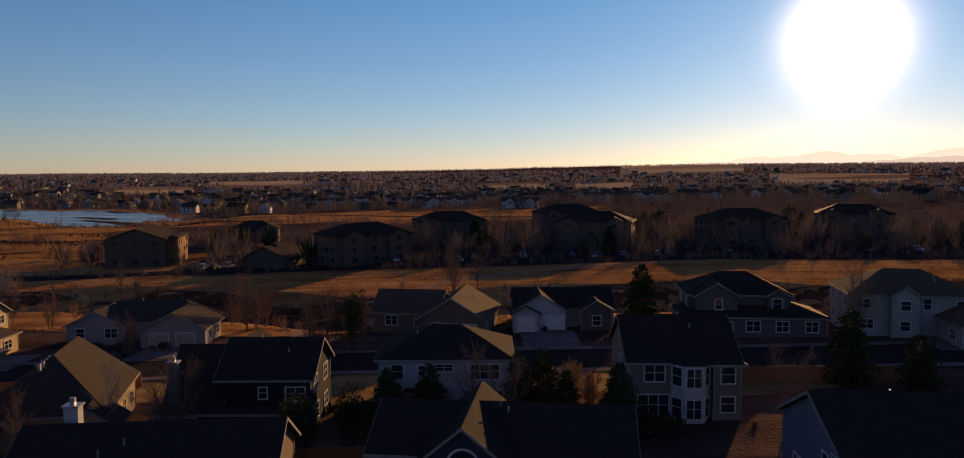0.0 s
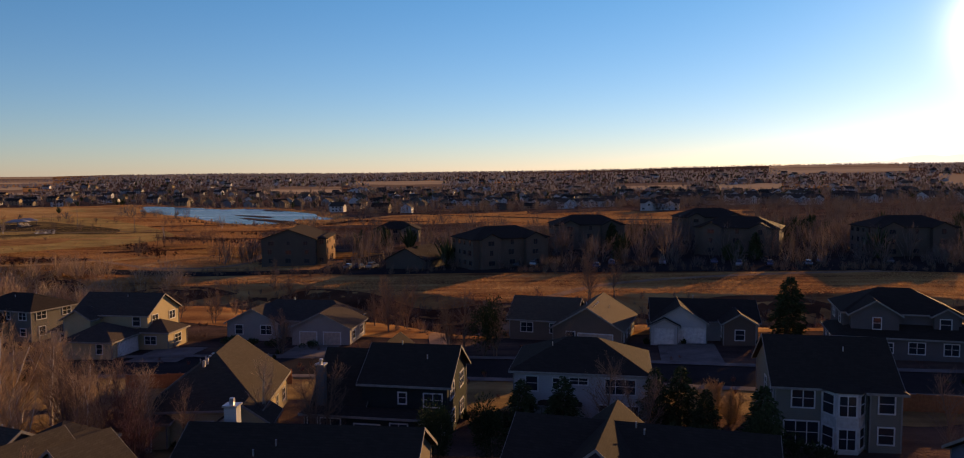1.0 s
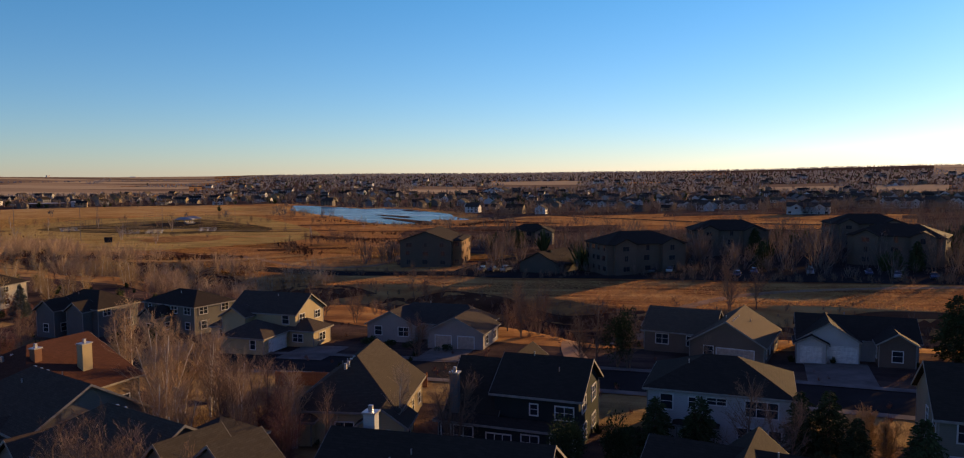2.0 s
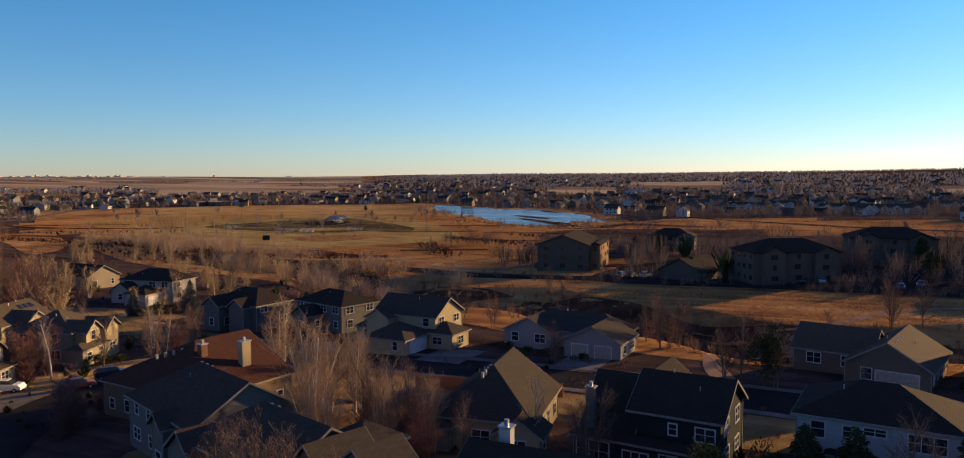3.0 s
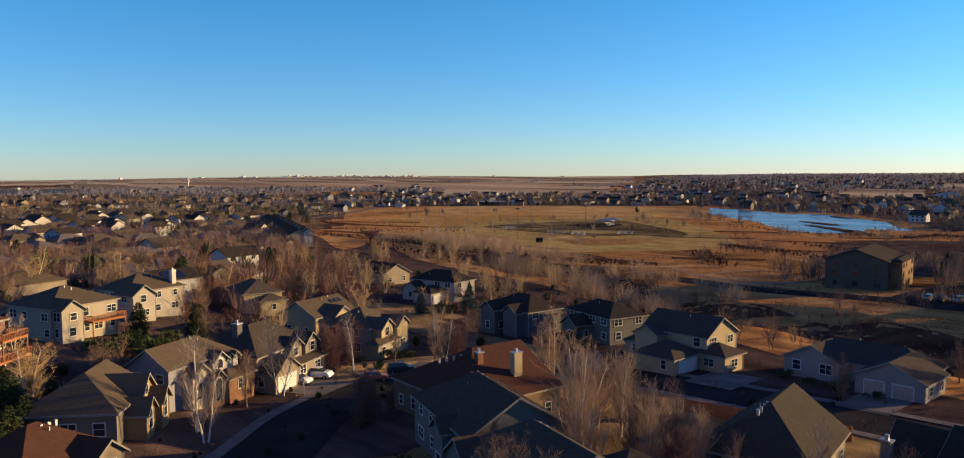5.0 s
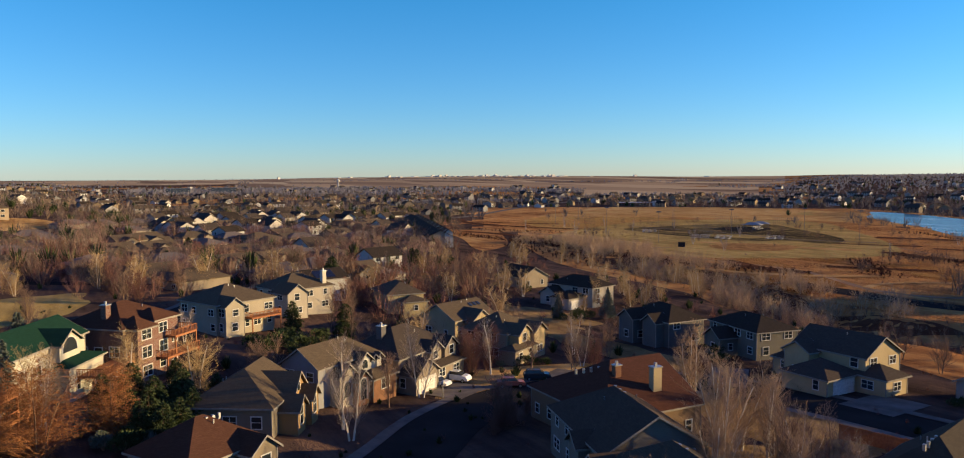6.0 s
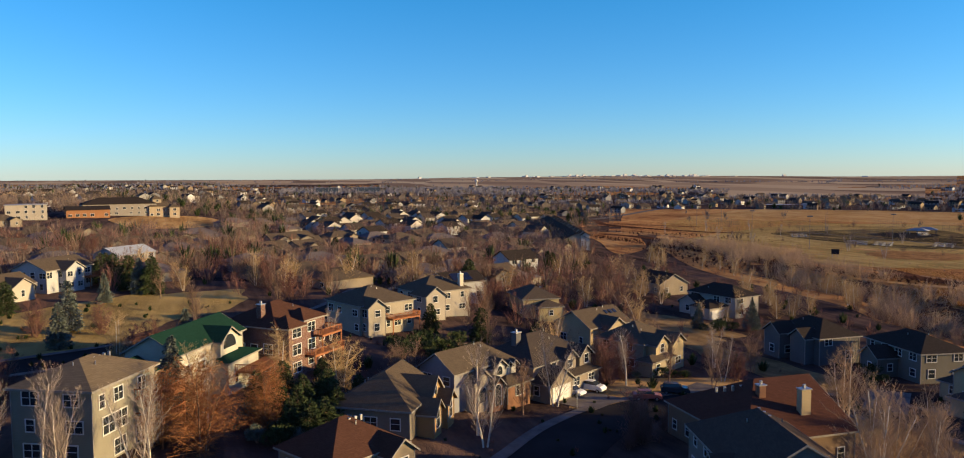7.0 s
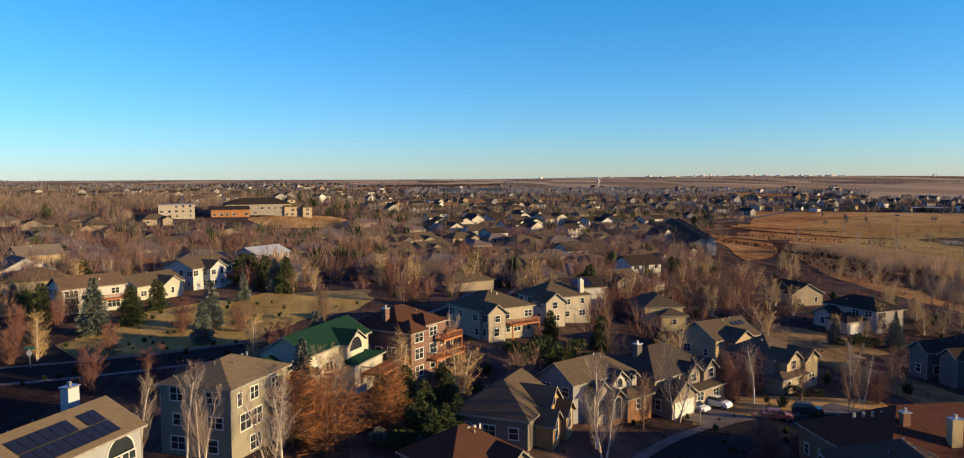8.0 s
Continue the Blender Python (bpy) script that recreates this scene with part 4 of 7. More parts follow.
house(-198, 124, 4, [(-13, 0, 0, 10, 3.4, "x", 0.55)], (0.42, 0.35, 0.25), CHAR, "tan gable-ended house at the meadow's edge")
house(-170.5, 69, -6, [(-13, 0, 0, 9, 4.6, "h", 0.5), (-4, 3, 3, 9, 3.0, "h", 0.4)], (0.6, 0.5, 0.28), DUSK, "pale yellow house with a hipped grey-brown roof")
panel_house = house(-184, 53.5, 100, [(0, 0, 11, 9, 5.0, "x", 0.45)], WHITE, CHAR, "white house with rooftop panels on a dark roof")
house(-166, 43, 108, [(0, 0, 13, 11, 5.6, "h", 0.5), (-1, -3, 4, 3, 5.2, "y", 0.75)], (0.55, 0.49, 0.39), DUSK, "beige two-storey house with a tall side gable", chimneys=[(11, 1, 1, 1, 9)])
house(-147.7, 25.7, 114, [(0, 0, 13, 12, 5.9, "h", 0.45), (0.6, -2, 4.6, 4, 5.6, "y", 0.75)], (0.5, 0.44, 0.33), DUSK, "big beige house with a white-trimmed sunlit gable", gap=2.6, decks=[(6, -2.6, 12.8, 0, 2.8)])
house(-119.5, 8, 137, [(0, 0, 12.5, 10.5, 7.8, "h", 0.52), (0.6, -2, 4.4, 2, 7.8, "h", 0.7), (5, -1.4, 9, 3, 8.3, "h", 0.6)], (0.3, 0.14, 0.09), BROWN, "red-brick three-storey house with balconies and a brown hipped roof", brick=(0.12, 0.055, 0.04), gap=2.4, extra=[(1, "f", 1.9, 0.6, 2.0, 1.5, False), (1, "f", 1.9, 3.3, 2.0, 1.6, False), (1, "f", 1.9, 6.0, 2.0, 1.4, False), (2, "f", 2.0, 6.2, 1.8, 1.4, False), (2, "f", 2.0, 3.3, 1.8, 1.6, False)], decks=[(5, -3.6, 12.8, -1.4, 2.7), (7.5, -3.2, 12.8, 0, 5.4)], chimneys=[(1.9, 4.3, 1.0, 0.9, 10.9)])
house(-106, -5, 151, [(0, 0, 17, 7.8, 7.0, "x", 0.56), (8, -1.4, 13, 4, 7.0, "y", 0.62), (7, -3, 16, 0.2, 4.2, "h", 0.3), (-5, 3, 1, 9, 5.0, "x", 0.5)], (0.66, 0.62, 0.5), (0.011, 0.034, 0.022), "cream house with a green roof and arched dormer window", decks=[(9, -6.5, 18, -3, 2.6)], extra=[(1, "f", 2.5, 5.7, 3.6, 1.9, True)])
house(-85, -12.2, 153, [(0, 0, 11.3, 9, 8.2, "h", 0.42)], (0.35, 0.325, 0.25), SAND, "olive-tan three-storey house with white-framed windows", gap=4.5, skip="f", extra=[(0, "f", 1.6, 5.9, 0.8, 1.4, False), (0, "f", 4.4, 6.0, 1.5, 1.4, False), (0, "f", 8.6, 6.0, 1.3, 1.4, False), (0, "f", 2.6, 3.0, 1.9, 1.8, False), (0, "f", 4.8, 3.0, 1.9, 1.8, False), (0, "f", 4.4, 0.3, 2.0, 1.6, False), (0, "f", 8.2, 0.2, 1.7, 2.0, False)], decks=[(7.3, -3.2, 12.2, 0, 5.3), (7.3, -3.2, 12.2, 0, 2.6)], vents=4)
solar_house = house(-67.5, -25.5, 154, [(0, 0, 13, 9, 6.0, "x", 0.5)], (0.4, 0.42, 0.43), SAND, "grey house with dark solar panels on its tan roof", chimneys=[(12, 7.5, 1.4, 1.0, 9.6)], skip="f", extra=[(0, "f", 11.2, 2.2, 1.7, 1.7, False), (0, "f", 9.2, 2.2, 1.7, 1.7, False), (0, "f", 10.2, 4.2, 3.4, 1.5, True), (0, "f", 6.2, 2.6, 1.4, 1.5, False)])
house(-174, -59.5, 126, [(0, 0, 13, 9, 5.5, "x", 0.45)], WHITE, (0.12, 0.078, 0.05), "white two-storey house with a brown roof and a tall window wall", gap=2.6, skip="f", extra=[(0, "f", 1.8, 0.4, 2.6, 1.4, False), (0, "f", 1.8, 2.1, 2.6, 1.3, False), (0, "f", 1.8, 3.7, 2.6, 1.3, False), (0, "f", 6.2, 3.6, 1.5, 1.2, False), (0, "f", 10.8, 3.6, 1.6, 1.2, False), (0, "f", 10.4, 0.6, 2.6, 1.9, False)], decks=[(7.5, -2.6, 12.6, 0, 2.7)])
house(-191, -49, 146, [(0, 0, 14, 9, 3.4, "x", 0.5), (6, -2, 12, 3, 3.2, "y", 0.6)], (0.6, 0.55, 0.45), DUSK, "cream gabled house above a sloping lawn")
house(-207, -39.5, 148, [(0, 0, 15, 10, 5.6, "x", 0.45), (4, -2, 10, 3, 5.4, "y", 0.6)], WHITE, DUSK, "white two-storey house above a sloping lawn", gap=2.4, decks=[(11, -3, 15.5, 0, 2.8)])
house(-212, -88, 130, [(0, 0, 14, 10, 3.4, "y", 0.5)], WHITE, (0.15, 0.12, 0.09), "white single-storey house with a brown roof")
house(-236, -92, 130, [(0, 0, 12, 10, 5.0, "x", 0.5)], CREAM, (0.15, 0.12, 0.09), "cream house among bare trees")
house(-245, -28, 140, [(0, 0, 14, 10, 5.2, "x", 0.4)], (0.5, 0.53, 0.56), (0.3, 0.32, 0.34), "pale grey house with a light metal roof")

# ---- streets, walks, drives and lawns ----
STREET = [(-50, 8), (-67, 22), (-80, 35), (-91, 46), (-97.5, 57), (-99, 68), (-97, 82), (-82, 93), (-50, 97), (-10, 97), (35, 93), (80, 92), (130, 98)]
strip("road", STREET, 10.0, ASPHALT, 0.05, "curving residential street of worn dark asphalt", "road")


def offset(pts, d):
    out = []
    for i, p in enumerate(pts):
        a, b = Vector(pts[max(0, i - 1)]), Vector(pts[min(len(pts) - 1, i + 1)])
        t = (b - a).normalized()
        out.append((p[0] - t.y * d, p[1] + t.x * d))
    return out


for line in (offset(STREET, 5.8), offset(STREET, -5.8)[6:]):
    strip("pavement", line, 1.7, CONCRETE, 0.14, "pale concrete pavement and kerb beside the street", "pavement")
UPPER = [(-112, -110), (-120, -75), (-128, -45), (-139, -22), (-152, -2), (-172, 22), (-205, 38), (-250, 55), (-300, 66)]
strip("road", UPPER, 9.0, ASPHALT, 0.05, "upper street of dark asphalt behind the houses", "road")
for d in (5.2, -5.2):
    strip("pavement", offset(UPPER, d), 1.5, CONCRETE, 0.13, "pale concrete pavement beside the upper street", "pavement")
strip("road", [(-131, -46), (-160, -64), (-200, -78), (-260, -92), (-340, -100)], 8.0, ASPHALT, 0.045, "side street of dark asphalt", "road")
for k, pts in enumerate(([(-225, 40), (-238, -20), (-262, -70)], [(-300, 68), (-318, 10), (-335, -50)], [(-370, 90), (-390, 20), (-400, -60)], [(-250, 56), (-330, 96), (-420, 120), (-520, 150)])):
    strip("road", pts, 7.5, ASPHALT, 0.05, "neighbourhood street between low houses", "road")
strip("trail", [(-24, 106), (-27, 113), (-29, 124), (-26, 138), (-18, 152), (-2, 178), (30, 192), (70, 198)], 3.2, BARE, 0.06, "bare earth path leading across the meadow", "path")
strip("trail", [(-330, 240), (-260, 232), (-190, 236), (-140, 214), (-120, 232), (-150, 300), (-230, 360)], 3.0, BARE, 0.07, "winding gravel path through the open field", "path")
strip("road", [(-170, 206), (-120, 203), (-70, 208), (-10, 206), (60, 203), (140, 200), (240, 214)], 10.0, ASPHALT, 0.06, "apartment car park lane of dark asphalt", "road")
strip("road", [(-420, 690 + 190), (-250, 700), (-120, 560), (0, 430), (160, 380), (360, 360)], 9.0, ASPHALT, 0.08, "distant road through the trees", "road")
strip("road", [(-480, 232), (-600, 285), (-653, 342), (-842, 519), (-972, 694), (-1000, 800)], 9.0, CONCRETE, 0.14, "pale road beyond the playing fields", "road")

strip("meadow", [(x, 160 - 0.27 * (x + 30) * (1 if x < -30 else 0.12) - 22 + 6 * math.sin(x / 31)) for x in range(-330, 150, 15)], 34.0, PRAIRIE, 0.04, "strip of dry meadow grass behind the gardens", "meadow")
RUSSET_GRASS = grassland("russet_ditch_grass", (0.05, 0.024, 0.015), (0.1, 0.046, 0.026), (0.18, 0.085, 0.042))
strip("meadow", [(x, 160 - 0.27 * (x + 30) * (1 if x < -30 else 0.12) + 5 * math.sin(x / 17) - 10) for x in range(-255, 140, 8)], 15.0, RUSSET_GRASS, 0.06, "dark brushy bed of the dry creek", "creek bed")
PALE_GRASS = grassland("pale_trodden_grass", (0.24, 0.13, 0.05), (0.42, 0.25, 0.095), (0.56, 0.36, 0.15))
for k, (line, wide, pale) in enumerate([
        ([(-225, 238), (-199, 229), (-180, 232)], 9, False), ([(-190, 255), (-175, 265), (-160, 276)], 7, False), ([(-215, 330), (-183, 320), (-150, 330)], 9, False),
        ([(-330, 366), (-268, 354), (-225, 375)], 6, False), ([(-300, 300), (-262, 312), (-225, 327)], 10, True), ([(-147, 216), (-149, 228), (-144, 242), (-130, 256)], 3, True),
        ([(-280, 420), (-237, 441), (-190, 486), (-120, 470)], 14, False), ([(-215, 366), (-179, 380), (-120, 405)], 6, False), ([(-619, 318), (-540, 290), (-453, 304), (-420, 330)], 9, False),
        ([(-340, 224), (-291, 218), (-255, 214), (-205, 222)], 11, False), ([(-240, 206), (-200, 211), (-175, 224), (-160, 246)], 5, True), ([(-461, 224), (-448, 252), (-412, 275)], 6, True),
        ([(-441, 231), (-403, 241), (-353, 234), (-297, 215)], 9, False), ([(-534, 245), (-560, 290), (-497, 345)], 8, False)]):
    strip("meadow", line, wide, PALE_GRASS if pale else RUSSET_GRASS, 0.17 + 0.005 * k, "pale trodden band of dry grass" if pale else "dark russet band of ditch grass", "meadow")
strip("trail", [(-470, 250), (-389, 263), (-342, 238), (-318, 231), (-296, 238), (-282, 262)], 3.0, BARE, 0.16, "pale gravel loop path at the playing field", "path")


def patch(name, edge, mat, lift, label, category, kind="structure"):
    """A piece of ground inside a smooth closed line."""
    n, ring = len(edge), []
    for i in range(n):
        p0, p1, p2, p3 = (Vector(edge[(i + j) % n]) for j in (-1, 0, 1, 2))
        for q in range(8):
            t = q / 8
            ring.append(0.5 * (2 * p1 + (p2 - p0) * t + (2 * p0 - 5 * p1 + 4 * p2 - p3) * t * t + (3 * p1 - p0 - 3 * p2 + p3) * t ** 3))
    mid = sum(ring, Vector((0, 0))) / len(ring)
    k = len(ring)
    m = max(4, int(max((p - mid).length for p in ring) / 7))
    verts, faces = [], []
    for i in range(m + 1):
        for p in ring:
            q = mid + (p - mid) * (i / m)
            verts.append((q.x, q.y, land(q.x, q.y) + lift))
    for i in range(m):
        for j in range(k):
            faces.append((i * k + j, (i + 1) * k + j, (i + 1) * k + (j + 1) % k, i * k + (j + 1) % k))
    return tagged(new(name, mesh_of(name, verts, faces, mat, True)), label, category, kind=kind)


quad("driveway", -66.5, 103, 8, 10, 4, CONCRETE, 0.09, "pale concrete driveway to a garage", "driveway")
quad("driveway", -45.3, 106, 7, 9, 3, CONCRETE, 0.09, "pale concrete driveway to a garage", "driveway")
quad("driveway", 9.6, 107.6, 8, 12, 0, CONCRETE, 0.09, "pale concrete driveway to white garage doors", "driveway")
quad("driveway", -2.5, 105, 6, 9, -8, CONCRETE, 0.09, "pale concrete driveway to a garage", "driveway")
quad("driveway", -107, 53, 11, 9, 30, CONCRETE, 0.09, "pale concrete driveway with parked cars", "driveway")
quad("driveway", -104, 76, 10, 6, 28, CONCRETE, 0.09, "pale concrete driveway beside a lawn", "driveway")
quad("driveway", -90, 97, 6, 14, 40, CONCRETE, 0.09, "pale concrete driveway to a house", "driveway")
quad("driveway", 61, 97, 7, 9, -12, CONCRETE, 0.09, "pale concrete driveway to a garage", "driveway")

blob("lawn", -172, -24, 42, 19, 148, PARK, 0.03, "sunlit winter lawn on a slope between houses", "lawn", 0.2, 3)
for k, (x, y, a, b, t) in enumerate([(-104, 64, 16, 7, 115), (-70, 84, 16, 10, 0), (-25, 86, 28, 7, 0), (20, 84, 24, 7, 0), (-60, 60, 20, 9, 60), (-110, 22, 16, 8, 120), (-30, 58, 30, 8, 0), (-130, -15, 12, 6, 150), (-120, 95, 24, 6, 0), (-160, 100, 26, 9, 10), (-200, -62, 40, 9, 146), (-235, 90, 40, 18, 60)]):
    blob("lawn", x, y, a, b, t, LAWN, 0.03 + 0.004 * k, "dormant yellow-brown lawn round a house", "lawn", 0.25, 10 + k)
GOLD = grassland("golden_stubble", (0.26, 0.14, 0.05), (0.44, 0.26, 0.09), (0.58, 0.38, 0.15))
DARK_TURF = grassland("dark_worn_turf", (0.035, 0.028, 0.017), (0.1, 0.075, 0.036), (0.34, 0.245, 0.09))
patch("lawn", [(-376, 252), (-313, 225), (-266, 229), (-236, 240), (-218, 268), (-204, 300), (-222, 352), (-330, 470), (-430, 560), (-500, 540), (-500, 430), (-430, 320)], PARK, 0.12, "wide mown playing field of dormant turf", "playing field")
patch("lawn", [(-632, 417), (-720, 520), (-792, 622), (-724, 717), (-629, 774), (-500, 724), (-440, 640), (-420, 575), (-500, 560), (-560, 500)], GOLD, 0.15, "broad golden stubble field before the school", "field")
patch("lawn", [(-418, 345), (-432, 396), (-440, 452), (-420, 492), (-363, 455), (-284, 394), (-259, 352), (-286, 350), (-292, 326), (-331, 326), (-365, 328)], DARK_TURF, 0.2, "dark worn turf of the ball diamonds", "ball field")
patch("court", [(-352, 392), (-372, 440), (-400, 446), (-392, 400)], ASPHALT, 0.26, "dark asphalt square between the ball diamonds", "car park")
patch("lawn", [(-345, 345), (-330, 372), (-308, 368), (-310, 342)], PARK, 0.25, "mown outfield of pale turf", "ball field")
patch("lawn", [(-109, 60), (-107.4, 66), (-107.2, 74), (-105, 82), (-110, 84), (-114, 74), (-116, 63)], GOLD, 0.08, "narrow sunlit golden lawn between the kerb and the houses", "lawn")
patch("infield", [(-280, 286), (-282, 312), (-258, 322), (-242, 294), (-258, 276)], plain("red_infield_dirt", (0.3, 0.16, 0.06), 0.95, 0, 0.2, 0.5), 0.24, "red-brown dirt infield of a ball diamond", "ball field")
patch("lawn", [(-461, 224), (-440, 252), (-380, 226), (-334, 200), (-312, 176), (-330, 178), (-384, 200)], PRAIRIE, 0.13, "russet grass bank beside the terraced row", "bank")
patch("lawn", [(-480, -56), (-535, -14), (-500, 2), (-440, -12), (-412, -36), (-440, -52)], GOLD, 0.1, "golden grass slope below a large house", "lawn")
for k, (x, y, a, b, t) in enumerate([(-660, 112, 75, 18, 105), (-570, 150, 40, 16, 110), (-1000, 400, 110, 40, 150), (-760, 300, 60, 25, 130), (-540, 700, 40, 16, 130)]):
    blob("lawn", x, y, a, b, t, PARK, 0.12 + 0.01 * k, "open golden grass among far trees", "lawn", 0.25, 35 + k)
strip("path", [(-440, 372), (-395, 372), (-340, 372), (-290, 360), (-250, 378)], 3.0, CONCRETE, 0.3, "pale concrete path between the ball diamonds", "path")
for k, (x, y, a, b, t) in enumerate([(-200, 230, 70, 14, 150), (-130, 262, 50, 16, 160), (-260, 300, 80, 12, 155)]):
    blob("lawn", x, y, a, b, t, grassland("pale_dry_grass", (0.13, 0.055, 0.015), (0.25, 0.12, 0.034), (0.38, 0.22, 0.07)), 0.05 + 0.006 * k, "pale dry meadow grass", "meadow", 0.3, 50 + k)

strip("path", [(-75, 398), (-40, 392), (0, 388), (30, 372), (75, 378)], 3.5, BARE, 0.16, "pale gravel path through the far meadow", "path")

# ---- trees ----


def prism(verts, faces, p, q, r0, r1, n=3):
    """A tapered limb from p to q."""
    d = (q - p).normalized()
    s = d.cross(Vector((0.3, 0.7, 0.64))).normalized()
    t = d.cross(s)
    o = len(verts)
    for c, r in ((p, r0), (q, r1)):
        for k in range(n):
            a = 2 * math.pi * k / n
            verts.append(tuple(c + (s * math.cos(a) + t * math.sin(a)) * r))
    faces += [(o + k, o + (k + 1) % n, o + n + (k + 1) % n, o + n + k) for k in range(n)]


def twig(verts, faces, p, q, w, rng):
    d = (q - p)
    s = d.cross(Vector((rng.uniform(-1, 1), rng.uniform(-1, 1), rng.uniform(-1, 1)))).normalized() * w
    o = len(verts)
    verts += [tuple(p - s), tuple(p + s), tuple(q)]
    faces.append((o, o + 1, o + 2))


def bare_tree(name, label, h, spread, seed, bark, twigs, stems=1, density=1.0, low=0.25, droop=0.0, width=0.012, limb=0.55):
    """A leafless tree: stems, limbs and several generations of fine shoots."""
    rng = random.Random(seed)
    tv, tf, cv, cf = [], [], [], []

    def grow(p, d, length, r, gen):
        segs = (7, 3, 2, 2)[gen]
        for i in range(segs):
            wob = (0.05, 0.08, 0.1, 0.12)[gen]
            d = (d + Vector((rng.gauss(0, wob), rng.gauss(0, wob), rng.gauss(0.04, 0.06) - droop * gen * 0.08))).normalized()
            q = p + d * length / segs
            r2 = r * (0.84 if gen == 0 else 0.68)
            if gen == 0:
                prism(tv, tf, p, q, r, r2, 6)
            elif gen < 3:
                prism(cv, cf, p, q, r, r2, 3)
            else:
                twig(cv, cf, p, q, width, rng)
            frac = (i + 1) / segs
            kids = 0 if gen == 3 or (gen == 0 and frac < low) else int((5, 3, 3)[gen] * density + rng.random())
            for _ in range(kids):
                side = Vector((rng.gauss(0, 1), rng.gauss(0, 1), rng.gauss(0.1, 0.4))).normalized()
                k = spread * (0.75 + 0.5 * rng.random())
                nd = (d * (1 - 0.4 * k) + side * k + Vector((0, 0, 0.2 - droop * 0.6))).normalized()
                share = (0.42, 0.55, 0.6)[gen] * (0.75 + 0.4 * rng.random()) * (1.15 - 0.55 * frac)
                grow(p + (q - p) * rng.random(), nd, length * share, max(0.012, r2 * limb), gen + 1)
            p, r = q, r2

    for s in range(stems):
        a = 2 * math.pi * s / stems + rng.random()
        lean = 0.0 if stems == 1 else 0.06 + 0.14 * rng.random()
        d = Vector((math.cos(a) * lean, math.sin(a) * lean, 1)).normalized()
        grow(Vector((math.cos(a) * 0.25 * (stems > 1), math.sin(a) * 0.25 * (stems > 1), -0.3)), d, h * (0.8 + 0.15 * rng.random()), 0.016 * h / (1 + 0.35 * (stems - 1)) + 0.03, 0)
    root = tagged(new(name), label, "tree")
    part("trunk", mesh_of("trunk", tv, tf, bark, True), root)
    part("crown", mesh_of("crown", cv, cf, twigs), root)
    return root


def conifer(name, label, h, width, seed, mat, gaps=0.1, taper=0.85):
    """A spruce or pine: whorls of drooping boughs hung with many small needle sprays. taper: below 1 the crown is fuller."""
    rng = random.Random(seed)
    tv, tf, cv, cf = [], [], [], []
    prism(tv, tf, Vector((0, 0, -0.3)), Vector((0, 0, h * 0.97)), 0.018 * h, 0.02, 7)
    z = h * 0.04
    while z < h * 0.99:
        k = 1 - z / h
        for _ in range(11 if k > 0.25 else 7):
            a = rng.uniform(0, 6.283)
            lobe = 1 + 0.16 * math.sin(3 * a + seed) * math.sin(z * 1.7 + seed) + 0.1 * math.sin(5 * a + z * 2.3)
            l = (width * (k ** taper) * lobe * (0.62 + 0.38 * min(1.0, z / h * 4)) + 0.1) * rng.uniform(0.62, 1.12)
            if rng.random() < gaps:
                continue
            d = Vector((math.cos(a), math.sin(a), 0))
            s = Vector((-d.y, d.x, 0))
            tv_p = Vector((0, 0, z))
            prism(tv, tf, tv_p, tv_p + d * l * 0.8 + Vector((0, 0, -0.12 * l)), 0.03, 0.008, 3)
            for i in range(max(5, int(l / 0.13))):
                f0 = rng.random() ** 0.6
                w = 0.34 * l * (1.05 - f0 * 0.75)
                p = d * l * f0 + s * rng.gauss(0, w * 0.5) + Vector((0, 0, z + 0.22 * l * (f0 - 0.2) - 0.42 * l * f0 * f0 + rng.gauss(0, 0.1)))
                q = p + d * rng.uniform(0.16, 0.4) + s * rng.uniform(-0.22, 0.22) + Vector((0, 0, rng.uniform(-0.24, 0.1)))
                e = Vector((rng.gauss(0, 1), rng.gauss(0, 1), rng.gauss(0, 1))).cross(q - p).normalized() * rng.uniform(0.05, 0.11)
                o = len(cv)
                cv += [tuple(p - e), tuple(p + e), tuple(q + e * 0.5), tuple(q - e * 0.5)]
                cf.append((o, o + 1, o + 2, o + 3))
        z += 0.17 * (0.7 + 0.6 * k) * rng.uniform(0.6, 1.3) * max(1.0, h / 9)
    root = tagged(new(name), label, "tree")
    part("trunk", mesh_of("trunk", tv, tf, BARK, True), root)
    part("crown", mesh_of("crown", cv, cf, mat), root)
    return root


def off_road(x, y):
    """The nearest place beside the streets, where a tree may stand."""
    for line in (STREET, UPPER):
        for a, b in zip(line, line[1:]):
            a, b, p = Vector(a), Vector(b), Vector((x, y))
            t = max(0.0, min(1.0, (p - a).dot(b - a) / (b - a).length_squared))
            away = p - (a + (b - a) * t)
            if away.length < 6.9:
                away = away.normalized() if away.length > 0.01 else Vector((1, 0))
                q = a + (b - a) * t + away * 7.2
                x, y = q.x, q.y
    return x, y



